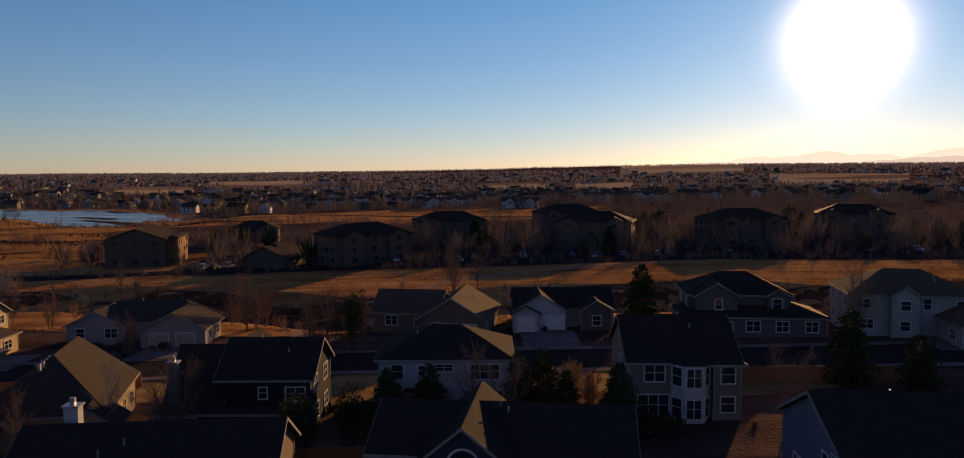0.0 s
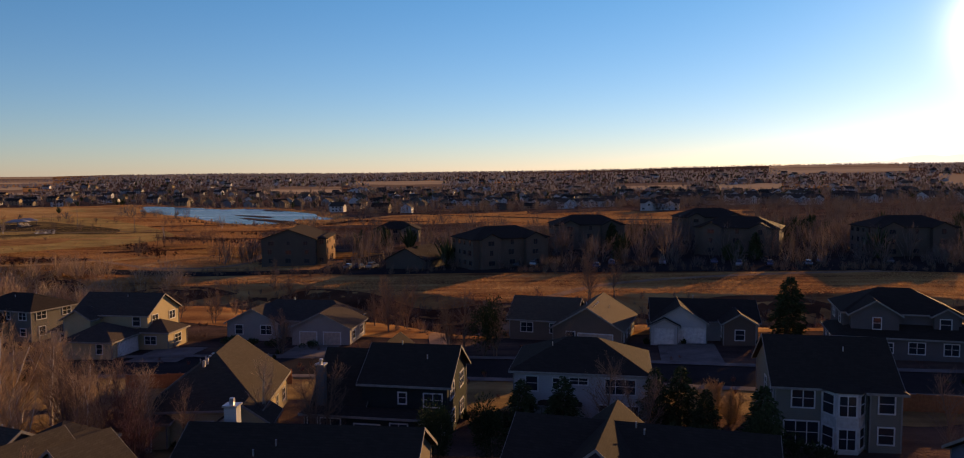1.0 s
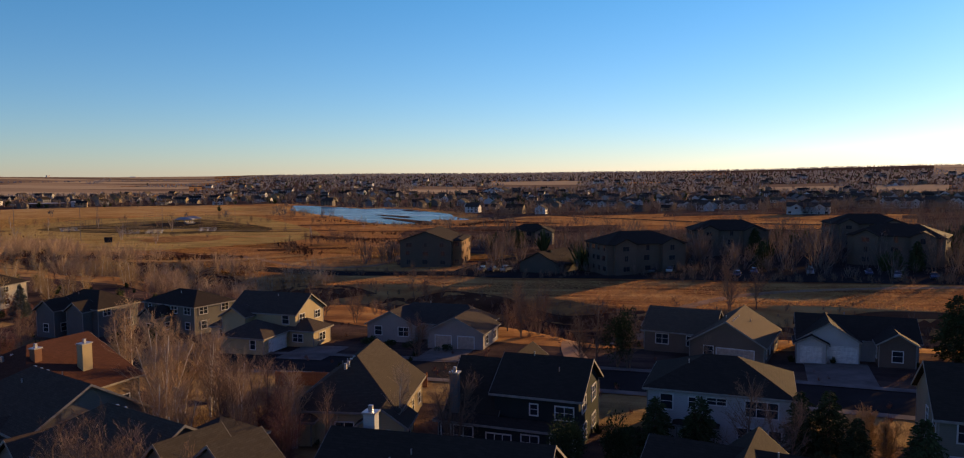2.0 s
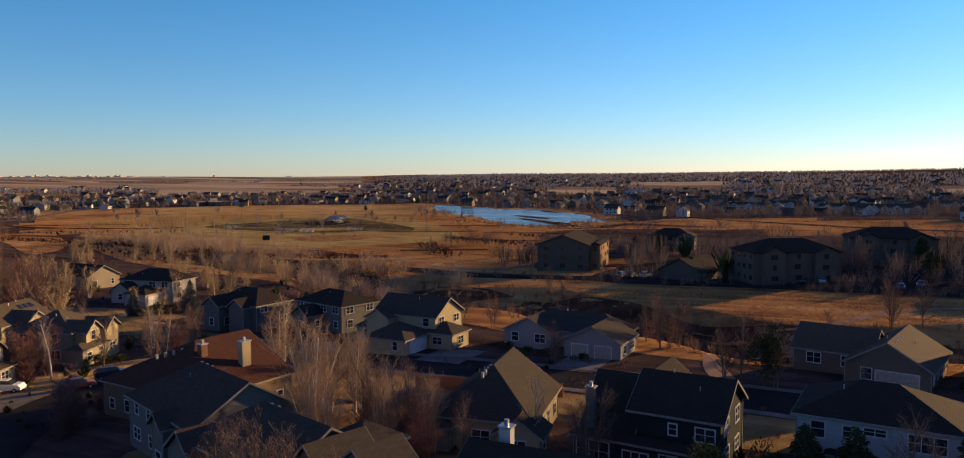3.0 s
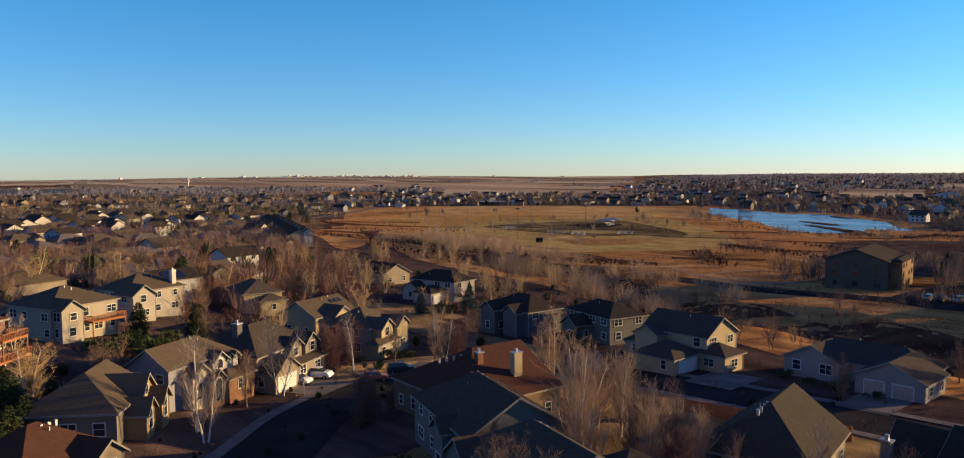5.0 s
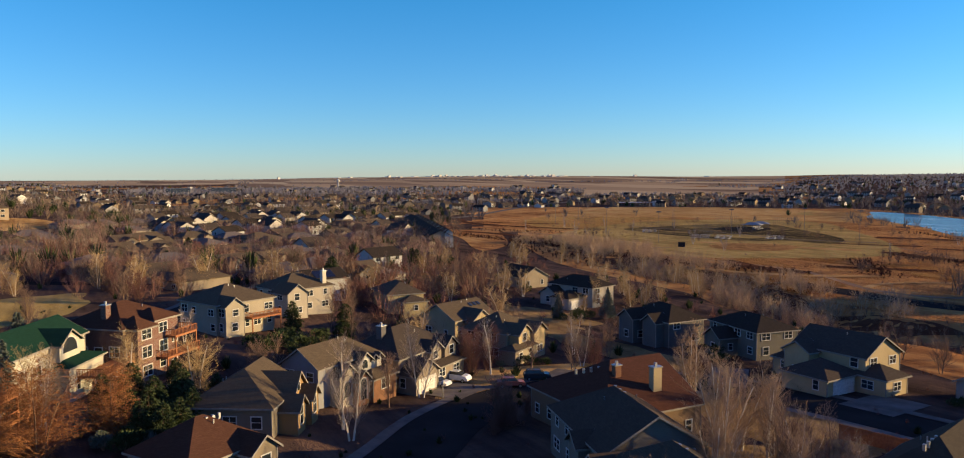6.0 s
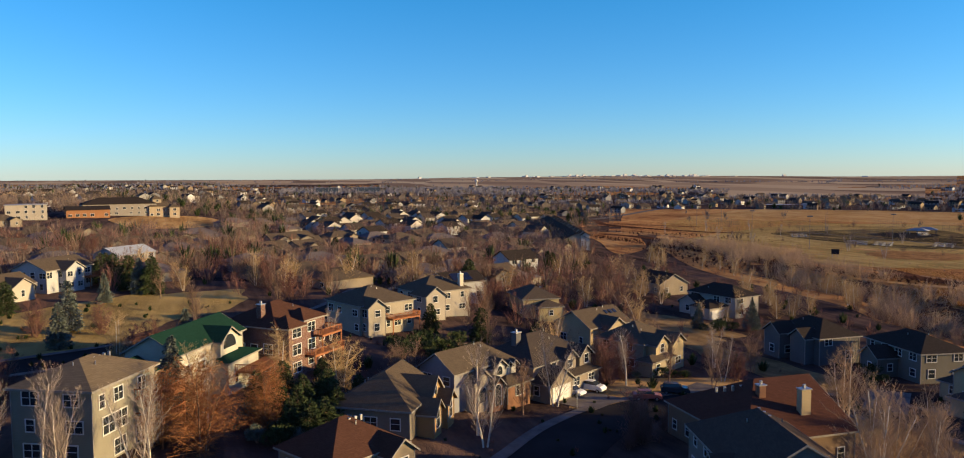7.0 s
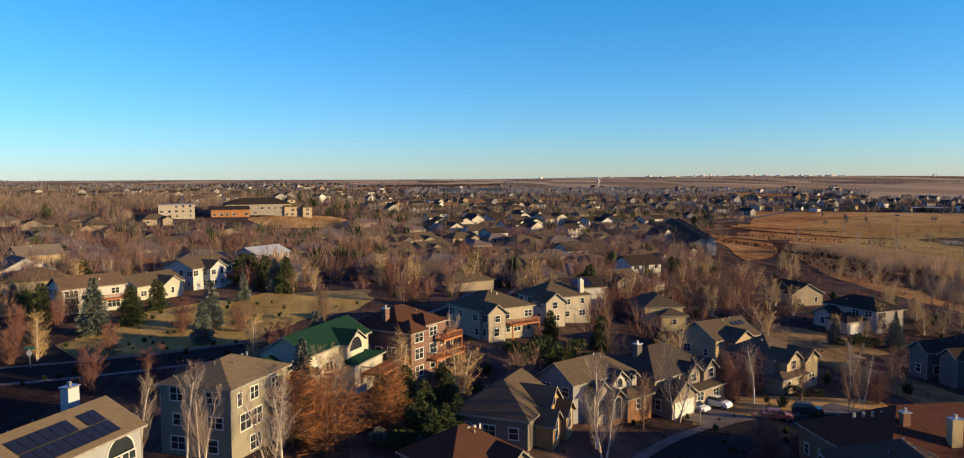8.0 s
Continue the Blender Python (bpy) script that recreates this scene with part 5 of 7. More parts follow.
def plant(kinds, places, seed):
    """Sets copies of a few trees at (x, y, height), each turned and sized; the first copies are the trees themselves."""
    rng = random.Random(seed)
    for i, (x, y, h) in enumerate(places):
        ob, own = kinds[i % len(kinds)]
        x, y = off_road(x, y)
        m = pose(x, y, land(x, y), 0, 0, rng.uniform(0, 360))
        k = h / own
        if ob.get("set"):
            ob = copy_thing(ob, m)
        ob["set"] = 1
        ob.matrix_basis = m @ Matrix.Diagonal((k * rng.uniform(0.9, 1.1), k * rng.uniform(0.9, 1.1), k, 1))


def bush(name, label, h, width, seed, mat, leaves=900):
    """A rounded evergreen bush: several lobes filled with small sprays round short stems."""
    rng = random.Random(seed)
    tv, tf, cv, cf = [], [], [], []
    lobes = [(Vector((rng.gauss(0, 0.32) * width, rng.gauss(0, 0.32) * width, h * rng.uniform(0.35, 0.62))), rng.uniform(0.45, 0.8)) for _ in range(7)]
    for c, k in lobes:
        prism(tv, tf, Vector((0, 0, -0.2)), c, 0.05, 0.015, 4)
        for _ in range(leaves // 7):
            d = Vector((rng.gauss(0, 1), rng.gauss(0, 1), rng.gauss(0, 1))).normalized()
            r = k * rng.uniform(0.55, 1.08)
            p = c + Vector((d.x * width * 0.62 * r, d.y * width * 0.62 * r, d.z * h * 0.42 * r))
            if p.z < 0.02:
                continue
            q = p + (d + Vector((0, 0, 0.35))) * rng.uniform(0.1, 0.26)
            e = Vector((rng.gauss(0, 1), rng.gauss(0, 1), rng.gauss(0, 1))).cross(q - p).normalized() * rng.uniform(0.05, 0.1)
            o = len(cv)
            cv += [tuple(p - e), tuple(p + e), tuple(q)]
            cf.append((o, o + 1, o + 2))
    root = tagged(new(name), label, "bush")
    part("stem", mesh_of("stem", tv, tf, BARK, True), root)
    part("crown", mesh_of("crown", cv, cf, mat), root)
    return root


BIRCH = [(bare_tree("birch_tree", "leafless pale-barked tree with fine ascending twigs", 10, 0.55, s, PALE_BARK, BIRCH_TWIG, 1 + s % 2, 0.85, 0.15, 0.0, 0.012, 0.36), 10) for s in (1, 2)]
MAPLE = [(bare_tree("bare_tree", "leafless brown tree with a dense twiggy crown", 9, 0.72, s, BARK, TWIG, 1 + s % 3, 0.85, 0.2), 9) for s in (4, 5, 6)]
ASH = [(bare_tree("ash_tree", "tall leafless tan tree with many upright stems", 11, 0.7, s, PALE_BARK, PALE_TWIG, 3, 0.85, 0.15), 11) for s in (8, 9)]
COTTON = [(bare_tree("cottonwood_tree", "leafless cottonwood with a rounded straw-coloured crown", 9, 1.0, s, PALE_BARK, STRAW_TWIG, 2, 0.95, 0.12, 0.0, 0.012, 0.42), 9) for s in (16, 17)]
RUSSET = [(bare_tree("crabapple_tree", "small leafless tree with russet twigs", 6, 0.9, s, BARK, RED_TWIG, 3, 0.9, 0.1), 6) for s in (11, 12)]
WILLOW = [(bare_tree("willow_tree", "leafless willow with a broad golden-orange crown", 10, 0.9, 14, BARK, GOLD_TWIG, 4, 1.0, 0.1, 0.5, 0.015), 10)]
SPRUCE = [(conifer("spruce_tree", "blue-green spruce with drooping boughs", 9, 2.9, s, BLUE_NEEDLE), 9) for s in (21, 22)]
PINE = [(conifer("pine_tree", "dark green bushy conifer", 8, 2.9, s, NEEDLE, 0.22, 0.5), 8) for s in (24, 25, 26)]

plant(BIRCH, [(-109, 81, 7.5), (-93, 31.5, 11.5), (-104, 47.5, 10.5), (-112, 64, 9.5), (-118.5, 86, 8), (-83.2, -16.4, 10.2), (-81.8, -14.6, 9.4), (-84.5, -21.3, 9.6), (-82, -8, 10), (-80.5, -6.5, 10), (-88.5, 31, 10), (-98, -1.5, 9), (-59, 70, 10), (-34, 68, 7.5), (-210, -61, 8), (-244, -79, 8), (-144, 19.5, 6)], 1)
plant(ASH, [(-63, 66, 12), (-59, 63, 12.5), (-83, 82, 11), (-66, 78, 9), (-60, 72, 9), (-63, 70, 10), (-56, 60, 9), (-53, 56, 9), (-46, 59, 8.5), (-49, 54, 8), (-43, 63, 8), (-51, 66, 9)], 2)
plant(MAPLE, [(-50, 62, 9), (-47, 64, 9), (-54, 67, 9), (-38, 122, 8), (-79, 174, 6), (-42, 127, 7), (-70, 154, 6), (-27, 65, 8), (-1, 70, 8), (2, 68, 7), (-6, 158, 9), (-1, 161, 8), (27, 66, 8), (49, 98, 10), (-22, 107, 9), (-101, 41, 8), (-121, 45, 8), (-115, 60, 8), (-99, 75.5, 8), (-166, -5, 8), (-137, 48, 10), (-140, 14, 7), (-119, 27, 6), (-219, 126, 9), (-199, 99, 9), (-113, 90, 7), (-155, 50, 8)], 3)
plant(RUSSET, [(-86, 49.5, 7.2), (-84.5, 50.6, 6), (-88.6, 47.4, 3), (-87.4, 48.4, 3.3), (-86, 47.2, 2.8), (-89.8, 48.4, 2.6), (-113, 61, 7.5), (-108, 83, 6), (-116, -36, 7), (-157, -32, 7), (-157, -21, 6), (-156, 122, 4), (-88, 58, 4), (-85.5, 52, 3.5), (-88.5, 56.5, 3), (-83, 48, 3), (-279, -40, 9), (-215, 12, 8), (-274, -2, 8), (-44, 60, 7), (-40, 57, 6), (-92, 92, 5), (-126, 66, 5)], 4)
GOLDEN = [(bare_tree("golden_shrub", "leafless shrub with golden twigs", 4, 0.8, 31, BARK, STRAW_TWIG, 5, 0.9, 0.05), 4)]
plant(GOLDEN, [(8.6, 76.1, 4), (10.9, 76.3, 3.5), (9.5, 78, 4), (-130.5, -58, 2.2), (-127.6, -55, 2)], 8)
plant(WILLOW, [(-89, -2, 11), (-92, -6.5, 9), (-95, 5, 9)], 5)
plant(SPRUCE, [(-155, -47.4, 11), (-103.5, -5.8, 10), (-146.7, -26.3, 8), (-160, -27, 10), (-131.3, -5.2, 9), (-192, -25, 7), (-184, -73, 6), (-146, 116, 7), (-322, 150, 7), (-151, 105, 6), (-206, -19, 9)], 6)
plant(PINE, [(-9, 71, 5.5), (3.5, 74, 6), (-99, 6.7, 6), (-99.3, 10, 6), (-101.2, 4.4, 6), (-91, 10, 5), (-102.5, 13.6, 6), (-92.5, 7.8, 5), (25, 119, 9), (-5, 70, 6), (6, 75, 6), (12, 66, 6.5), (39, 80, 8), (-167, -61, 8), (-163, -43, 8), (-180, -42, 7), (-212, -22, 9), (-145, 4, 5), (-152, 41, 6), (-146, 50, 7), (-106, 8, 6), (-96, 9, 5.5), (44, 76, 6), (-283, 18, 6), (-93, 12, 5), (-104, 18, 5), (8, 72, 4.5), (-205, -16, 9.5), (-216, -26, 9), (-226, -29, 8), (-112, 14, 5), (-103, 13, 5), (-97, 14, 5)], 7)

JUNIPER = [(bush("juniper_bush", "rounded sage-green juniper bush below the houses", 2.6, 2.4, s, BLUE_NEEDLE, 1500), 2.6) for s in (41, 42)]
YEW = [(bush("yew_bush", "dark green rounded evergreen bush in a garden", 2.2, 2.2, s, NEEDLE, 1300), 2.2) for s in (44, 45)]
plant(JUNIPER, [(-99, 4, 2.8), (-101, 8, 3.0), (-103, 12, 2.6), (-105, 16, 2.8), (-98, 12, 2.4), (-95, 7, 2.6), (-107, 20, 2.5), (-104, 6, 2.4), (-100, 17, 2.6), (-96, 16, 2.2), (-109, 14, 2.6), (-112, 19, 2.4), (-114, 24, 2.2), (-91, 4, 2.4), (-104, 64, 1.6), (-116, 68, 1.6)], 31)
plant(YEW, [(-115, 73, 2.0), (-114, 76, 1.8), (-97, 9, 3.4), (-94, 11, 3.2), (-100, 13.5, 3.4), (-92, 9, 3.0), (-90, 6, 2.8), (-103, 17, 3.0), (-96, 19, 2.8), (-93, 15, 2.6), (-109, 24, 2.8), (-137, 33, 4.2), (-134, 38, 3.8), (-140, 37, 4.4), (-131, 31, 3.4), (-135, 43, 3.2), (-128, 36, 3.0), (-143, 44, 3.4), (-125, 50, 2.6), (-148, 110, 3.2), (-146, 106, 3.0), (-119, 112, 2.6), (-104, 108, 2.6), (-99, 104, 2.4), (-83, 104, 2.0), (-78, 100, 1.8), (-56, 109, 1.6), (-53, 110, 1.5), (-12, 71, 2.6), (-8, 66, 2.6), (-3, 70, 2.2), (15, 66, 2.8), (10, 64, 3.0), (7, 70, 2.6), (-46, 108, 1.4), (-61, 111, 1.6), (-173, -64, 3.0), (-178, -57, 2.4), (-184, -52, 2.2)], 32)

SCOTS = [(bush("pine_tree", "broad rounded dark green pine behind the street", 8.5, 3.0, 47, NEEDLE, 4200), 8.5)]
plant(SCOTS, [(-18.5, 104, 9.5), (-15, 61, 7.5), (-10.5, 62, 7), (11, 62, 6.5), (-172, -66, 7.5)], 33)
plant(MAPLE, [(-41.4, 38.6, 10), (-39.5, 37.2, 10.5), (-44, 39.4, 9.5), (-37, 38.8, 9), (-46.5, 38.5, 9), (-45.5, 57, 8), (-42, 60.5, 8), (-47.5, 58.5, 8.5), (-38.5, 61.5, 7), (-43, 55, 7), (-49, 103, 6), (-86, 181, 7), (-41, 130, 9), (-36, 126, 8), (-62, 118, 6), (-17, 101, 8), (-24, 106, 7), (-7, 106, 5)], 34)

# trees of the further gardens, set at random
rng = random.Random(77)


def sprinkle(n, box, lo, hi, ok=lambda x, y: True):
    out = []
    while len(out) < n:
        x, y = rng.uniform(box[0], box[2]), rng.uniform(box[1], box[3])
        if ok(x, y):
            out.append((x, y, rng.uniform(lo, hi)))
    return out


def clear(x, y, room=2.5):
    """Off the houses and the streets."""
    if any(math.hypot(x - p[0], y - p[1]) < p[2] + room for p in FOOT):
        return False
    return all(math.hypot(x - p[0], y - p[1]) > 8 for line in (STREET, UPPER) for p in line) and not (abs((x + 172) * 0.53 + (y + 24) * 0.85) < 17 and abs((x + 172) * -0.85 + (y + 24) * 0.53) < 40)


def before_lawn(x, y):
    """The sloping lawn and the open gap towards the sun beside it."""
    t = min(1.0, max(0.0, ((x + 180) * 32 + (y + 30) * 68) / (32 * 32 + 68 * 68)))
    return math.hypot(x + 180 - 32 * t, y + 30 - 68 * t) < 26


plant(RUSSET, sprinkle(40, (-240, -70, -112, 110), 5, 8, lambda x, y: leftward(x, y) > 58 and clear(x, y) and not before_lawn(x, y)), 21)
plant(COTTON, sprinkle(26, (-240, -80, -100, 120), 7, 11, lambda x, y: leftward(x, y) > 58 and clear(x, y) and not before_lawn(x, y)), 22)
plant(MAPLE, sprinkle(30, (-240, -60, -100, 115), 6, 9, lambda x, y: leftward(x, y) > 56 and clear(x, y) and not before_lawn(x, y)), 23)
plant(MAPLE, sprinkle(54, (-330, -110, -190, 130), 5, 9, lambda x, y: leftward(x, y) > 62), 11)
plant(RUSSET, sprinkle(34, (-330, -90, -200, 110), 5, 8, lambda x, y: leftward(x, y) > 62), 12)
plant(PINE, sprinkle(14, (-330, -110, -200, 130), 5, 9, lambda x, y: leftward(x, y) > 62), 13)
plant(COTTON, sprinkle(46, (-290, 110, -150, 195), 5, 9, lambda x, y: creek(x, y) < -6 and leftward(x, y) < 66), 14)
patch("pavement", [(-84, 204), (-30, 200), (60, 199), (200, 204), (235, 290), (60, 312), (-40, 300), (-78, 262)], ASPHALT, 0.1, "dark asphalt car park between apartment blocks", "car park")
plant(MAPLE, sprinkle(64, (-130, 218, 140, 310), 6, 11), 15)
plant(PINE, sprinkle(10, (-80, 214, 120, 290), 6, 9), 16)
plant(MAPLE, sprinkle(16, (-140, 122, 80, 150), 4, 7), 17)
plant(BIRCH, sprinkle(14, (-480, 250, -190, 460), 5, 8, lambda x, y: leftward(x, y) < 60), 18)

# ---- far trees and brush: too many to count ----


def wood(name, label, spots, mat, seed, per, thin, forks=0, wide=1.0):
    """Clumps of bare shoots: each tree a loose fan of slivers in an egg-shaped crown."""
    r = random.Random(seed)
    verts, faces = [], []
    for x, y, h in spots:
        z0 = land(x, y)
        w = h * r.uniform(0.3, 0.45) * wide
        for _ in range(per):
            a, t = r.uniform(0, 6.283), r.random()
            rad = w * math.sqrt(r.random()) * (0.35 + 0.9 * math.sin(math.pi * min(1, t * 0.9 + 0.1)))
            bx, by, bz = x + math.cos(a) * rad * 0.35, y + math.sin(a) * rad * 0.35, z0 + h * t * 0.45 - 0.2
            tx, ty, tz = x + math.cos(a) * rad, y + math.sin(a) * rad, min(z0 + h, bz + h * r.uniform(0.25, 0.6))
            b = r.uniform(0, 6.283)
            dx, dy = math.cos(b) * thin * h, math.sin(b) * thin * h
            o = len(verts)
            verts += [(bx - dx, by - dy, bz), (bx + dx, by + dy, bz), (tx, ty, tz)]
            faces.append((o, o + 1, o + 2))
            for _ in range(forks):
                k, l = r.uniform(0.35, 0.95), h * r.uniform(0.08, 0.2)
                px, py, pz = bx + (tx - bx) * k, by + (ty - by) * k, bz + (tz - bz) * k
                o = len(verts)
                verts += [(px - dx * 0.6, py - dy * 0.6, pz), (px + dx * 0.6, py + dy * 0.6, pz), (px + r.gauss(0, 0.6) * l, py + r.gauss(0, 0.6) * l, pz + r.uniform(0.1, 1.0) * l)]
                faces.append((o, o + 1, o + 2))
    return tagged(new(name, mesh_of(name, verts, faces, mat)), label, "woodland", kind="stuff")


def scatter(n, r0, r1, a0, a1, lo, hi, keep=0.0, clump=0.004):
    out = []
    while len(out) < n:
        r, a = math.sqrt(rng.uniform(r0 * r0, r1 * r1)), radians(rng.uniform(a0, a1))
        x, y = -r * math.sin(a), r * math.cos(a)
        if open_land(x, y) and (rng.random() > keep or in_pond(x, y) < 1.05):
            continue
        if 0.9 < a * 57.3 / 100 < 1.05 and 385 < r < 530:
            continue
        if noise.noise((x * clump, y * clump, 3.1)) + 0.35 * rng.random() < -0.08:
            continue
        out.append((x, y, rng.uniform(lo, hi)))
    return out


wood("woodland", "bare brown trees of the middle distance", scatter(1900, 215, 700, -40, 120, 5, 11, 0.004), WOOD_TWIG, 1, 30, 0.011, 3, 1.35)
wood("woodland", "dark evergreen trees among distant houses", scatter(330, 230, 900, 62, 120, 5, 10, 0.0, 0.012) + scatter(230, 820, 1250, -40, 60, 5, 10, 0.0, 0.012), NEEDLE, 2, 60, 0.05)
wood("woodland", "bare grey-brown woodland of the far plain", scatter(7000, 650, 1700, -40, 120, 6, 12, 0.02), WOOD_TWIG, 3, 16, 0.045)
wood("woodland", "dark evergreens of the far plain", scatter(900, 800, 2600, -40, 120, 6, 12, 0.0), NEEDLE, 4, 20, 0.06)
# twigs of the distance: haze is put into their pale blue-grey colour
HAZED_TWIG = bark_like("hazed_far_woods", (0.19, 0.18, 0.195), (0.3, 0.28, 0.295), 0.9, 0.3)
wood("woodland", "low woods of the western ridge", scatter(15000, 1200, 3500, -42, 44, 5, 9, 0.0, 0.0012), HAZED_TWIG, 5, 9, 0.13)
wood("woodland", "low woods along the skyline", scatter(3500, 1500, 4700, 70, 122, 6, 10, 0.04, 0.0016), HAZED_TWIG, 15, 9, 0.15)
wood("woodland", "dark trees in a belt before the open plain", scatter(2200, 1480, 2150, 52, 86, 6, 11, 0.0, 0.003), HAZED_TWIG, 16, 12, 0.12)
rows = []
for p, q, n, deep in (((-1018, 421), (-1040, 700), 150, 25), ((-1040, 700), (-1195, 1002), 170, 25), ((-1195, 1002), (-900, 1130), 120, 30), ((-2300, 1500), (-2100, 2300), 130, 10), ((-3000, 1000), (-3300, 2200), 160, 12), ((-1900, 1750), (-2500, 2400), 60, 15), ((-2600, 1250), (-2900, 1900), 70, 9)):
    for _ in range(n):
        t = rng.random()
        rows.append((p[0] + (q[0] - p[0]) * t + rng.gauss(0, deep * 0.5), p[1] + (q[1] - p[1]) * t + rng.gauss(0, deep * 0.5), rng.uniform(5, 9)))
wood("woodland", "dark lines of trees between the far fields", rows, HAZED_TWIG, 17, 12, 0.12)
wood("woodland", "russet trees among the gardens", scatter(300, 230, 620, 62, 120, 5, 9), RED_TWIG, 6, 26, 0.011, 3)
wood("woodland", "russet and tan trees filling the near gardens", sprinkle(260, (-330, -110, -115, 150), 4, 9, lambda x, y: 60 < leftward(x, y) < 112 and math.hypot(x, y) > 150 and clear(x, y, 1.0) and not before_lawn(x, y)), RED_TWIG, 33, 40, 0.008, 4, 1.4)
wood("woodland", "bare brown trees filling the near gardens", sprinkle(200, (-330, -110, -115, 150), 5, 10, lambda x, y: 60 < leftward(x, y) < 112 and math.hypot(x, y) > 150 and clear(x, y, 1.0) and not before_lawn(x, y)), TWIG, 34, 40, 0.008, 4, 1.4)
# darker copy of the woodland sprays: shade round the blocks is in its colour
wood("woodland", "bare trees crowding round the apartment blocks", [(x, y, h * (1 - 0.5 * ease(265, 300, y))) for x, y, h in sprinkle(560, (-125, 222, 240, 345), 6, 12, lambda x, y: all(math.hypot(x - p, y - q) > 15 for p, q in ((-100, 232), (-30, 222), (-10, 270), (34, 244), (82, 240), (128, 270), (34, 297))))] + sprinkle(190, (-86, 207, 230, 222), 2.5, 5.5), bark_like("shaded_sprays", (0.1, 0.078, 0.066), (0.19, 0.145, 0.12), 0.9, 0.15), 31, 34, 0.011, 3)
wood("woodland", "dark evergreens between the apartment blocks", sprinkle(60, (-110, 215, 230, 340), 5, 10), NEEDLE, 32, 90, 0.05)
wood("brush", "pale bare trees along the creek", [(x, y, h) for x, y, h in sprinkle(560, (-350, 110, -110, 300), 2.5, 8.5, lambda x, y: -26 < creek(x, y) < 10 and noise.noise((x * 0.05, y * 0.05, 2.0)) > -0.15)], PALE_TWIG, 7, 46, 0.007, 3, 1.45)
wood("brush", "brown brush along the creek bank", [(x, y, h) for x, y, h in sprinkle(1300, (-260, 130, 140, 240), 0.9, 3.0, lambda x, y: -24 < creek(x, y) < -1)], TWIG, 8, 22, 0.02)
wood("brush", "dark brush along the car park's edge", sprinkle(420, (-190, 196, 210, 207), 0.8, 3.4, lambda x, y: noise.noise((x * 0.04, y * 0.04, 6.0)) > -0.1), TWIG, 36, 30, 0.016)
wood("brush", "tawny shrubs scattered over the field", sprinkle(260, (-520, 200, -90, 520), 0.6, 1.8, lambda x, y: open_land(x, y) and in_pond(x, y) > 1.1 and creek(x, y) > 4), TWIG, 9, 18, 0.03)
wood("brush", "tawny saplings and shrubs behind the gardens", [(x, y, h) for x, y, h in sprinkle(380, (-330, 100, 100, 270), 1.2, 4.5, lambda x, y: -38 < creek(x, y) < -16 and clear(x, y, 1.5) and not (-30 < x < -18))], bark_like("tawny_twigs", (0.2, 0.13, 0.075), (0.34, 0.235, 0.14)), 20, 34, 0.012)
wood("brush", "dark clipped evergreen shrubs at the house walls", sprinkle(300, (-190, -70, 70, 128), 0.6, 1.5, lambda x, y: not clear(x, y, 2.2) and all(math.hypot(x - p[0], y - p[1]) > p[2] + 0.2 for p in FOOT)), NEEDLE, 21, 60, 0.09)
wood("brush", "russet shrubs and saplings between the far gardens", sprinkle(330, (-270, 40, -120, 170), 1.2, 4.5, lambda x, y: clear(x, y, 1.5) and creek(x, y) < -12), RED_TWIG, 22, 36, 0.012)
wood("brush", "dark evergreen shrubs between the far gardens", sprinkle(170, (-270, -70, -105, 165), 1.0, 3.2, lambda x, y: not before_lawn(x, y) and clear(x, y, 1.2) and creek(x, y) < -12), NEEDLE, 23, 90, 0.06)
wood("brush", "rounded sage-green junipers below the houses", [(x + rng.uniform(-3, 3), y + rng.uniform(-3, 3), rng.uniform(1.8, 3.6)) for x, y in ((-99, 6.7), (-99.3, 10), (-101.2, 4.4), (-91, 10), (-102.5, 13.6), (-92.5, 7.8), (-106, 16), (-96, 3)) for _ in range(3)], BLUE_NEEDLE, 24, 240, 0.05)
ditches = []
for p, q, n, deep in (((-426, 215), (-316, 220), 260, 8), ((-316, 220), (-225, 216), 300, 10), ((-225, 216), (-182, 226), 160, 9), ((-362, 240), (-303, 219), 120, 7), ((-205, 322), (-140, 300), 200, 9), ((-200, 288), (-160, 246), 120, 6), ((-470, 240), (-360, 300), 110, 14), ((-300, 480), (-215, 500), 160, 9), ((-215, 500), (-150, 470), 110, 12), ((-190, 360), (-120, 330), 90, 8), ((-330, 205), (-240, 190), 220, 14)):
    for _ in range(n):
        t = rng.random()
        ditches.append((p[0] + (q[0] - p[0]) * t + rng.gauss(0, deep * 0.5), p[1] + (q[1] - p[1]) * t + rng.gauss(0, deep * 0.5), rng.uniform(0.8, 2.4)))
wood("brush", "dark russet shrubs along the field's ditches", ditches, bark_like("ditch_twigs", (0.05, 0.024, 0.017), (0.11, 0.05, 0.034)), 18, 26, 0.03)
wood("brush", "pale reeds and saplings along the pond shore", [(x, y, h) for x, y, h in sprinkle(360, (-540, 470, -170, 800), 1.5, 5, lambda x, y: 1.0 < in_pond(x, y) < 1.2)], PALE_TWIG, 19, 20, 0.02)
wood("brush", "low garden shrubs round the houses", sprinkle(500, (-150, 5, 60, 128), 0.6, 1.4, lambda x, y: min(math.hypot(x - p[0], y - p[1]) for p in STREET) > 7), RED_TWIG, 10, 26, 0.03)

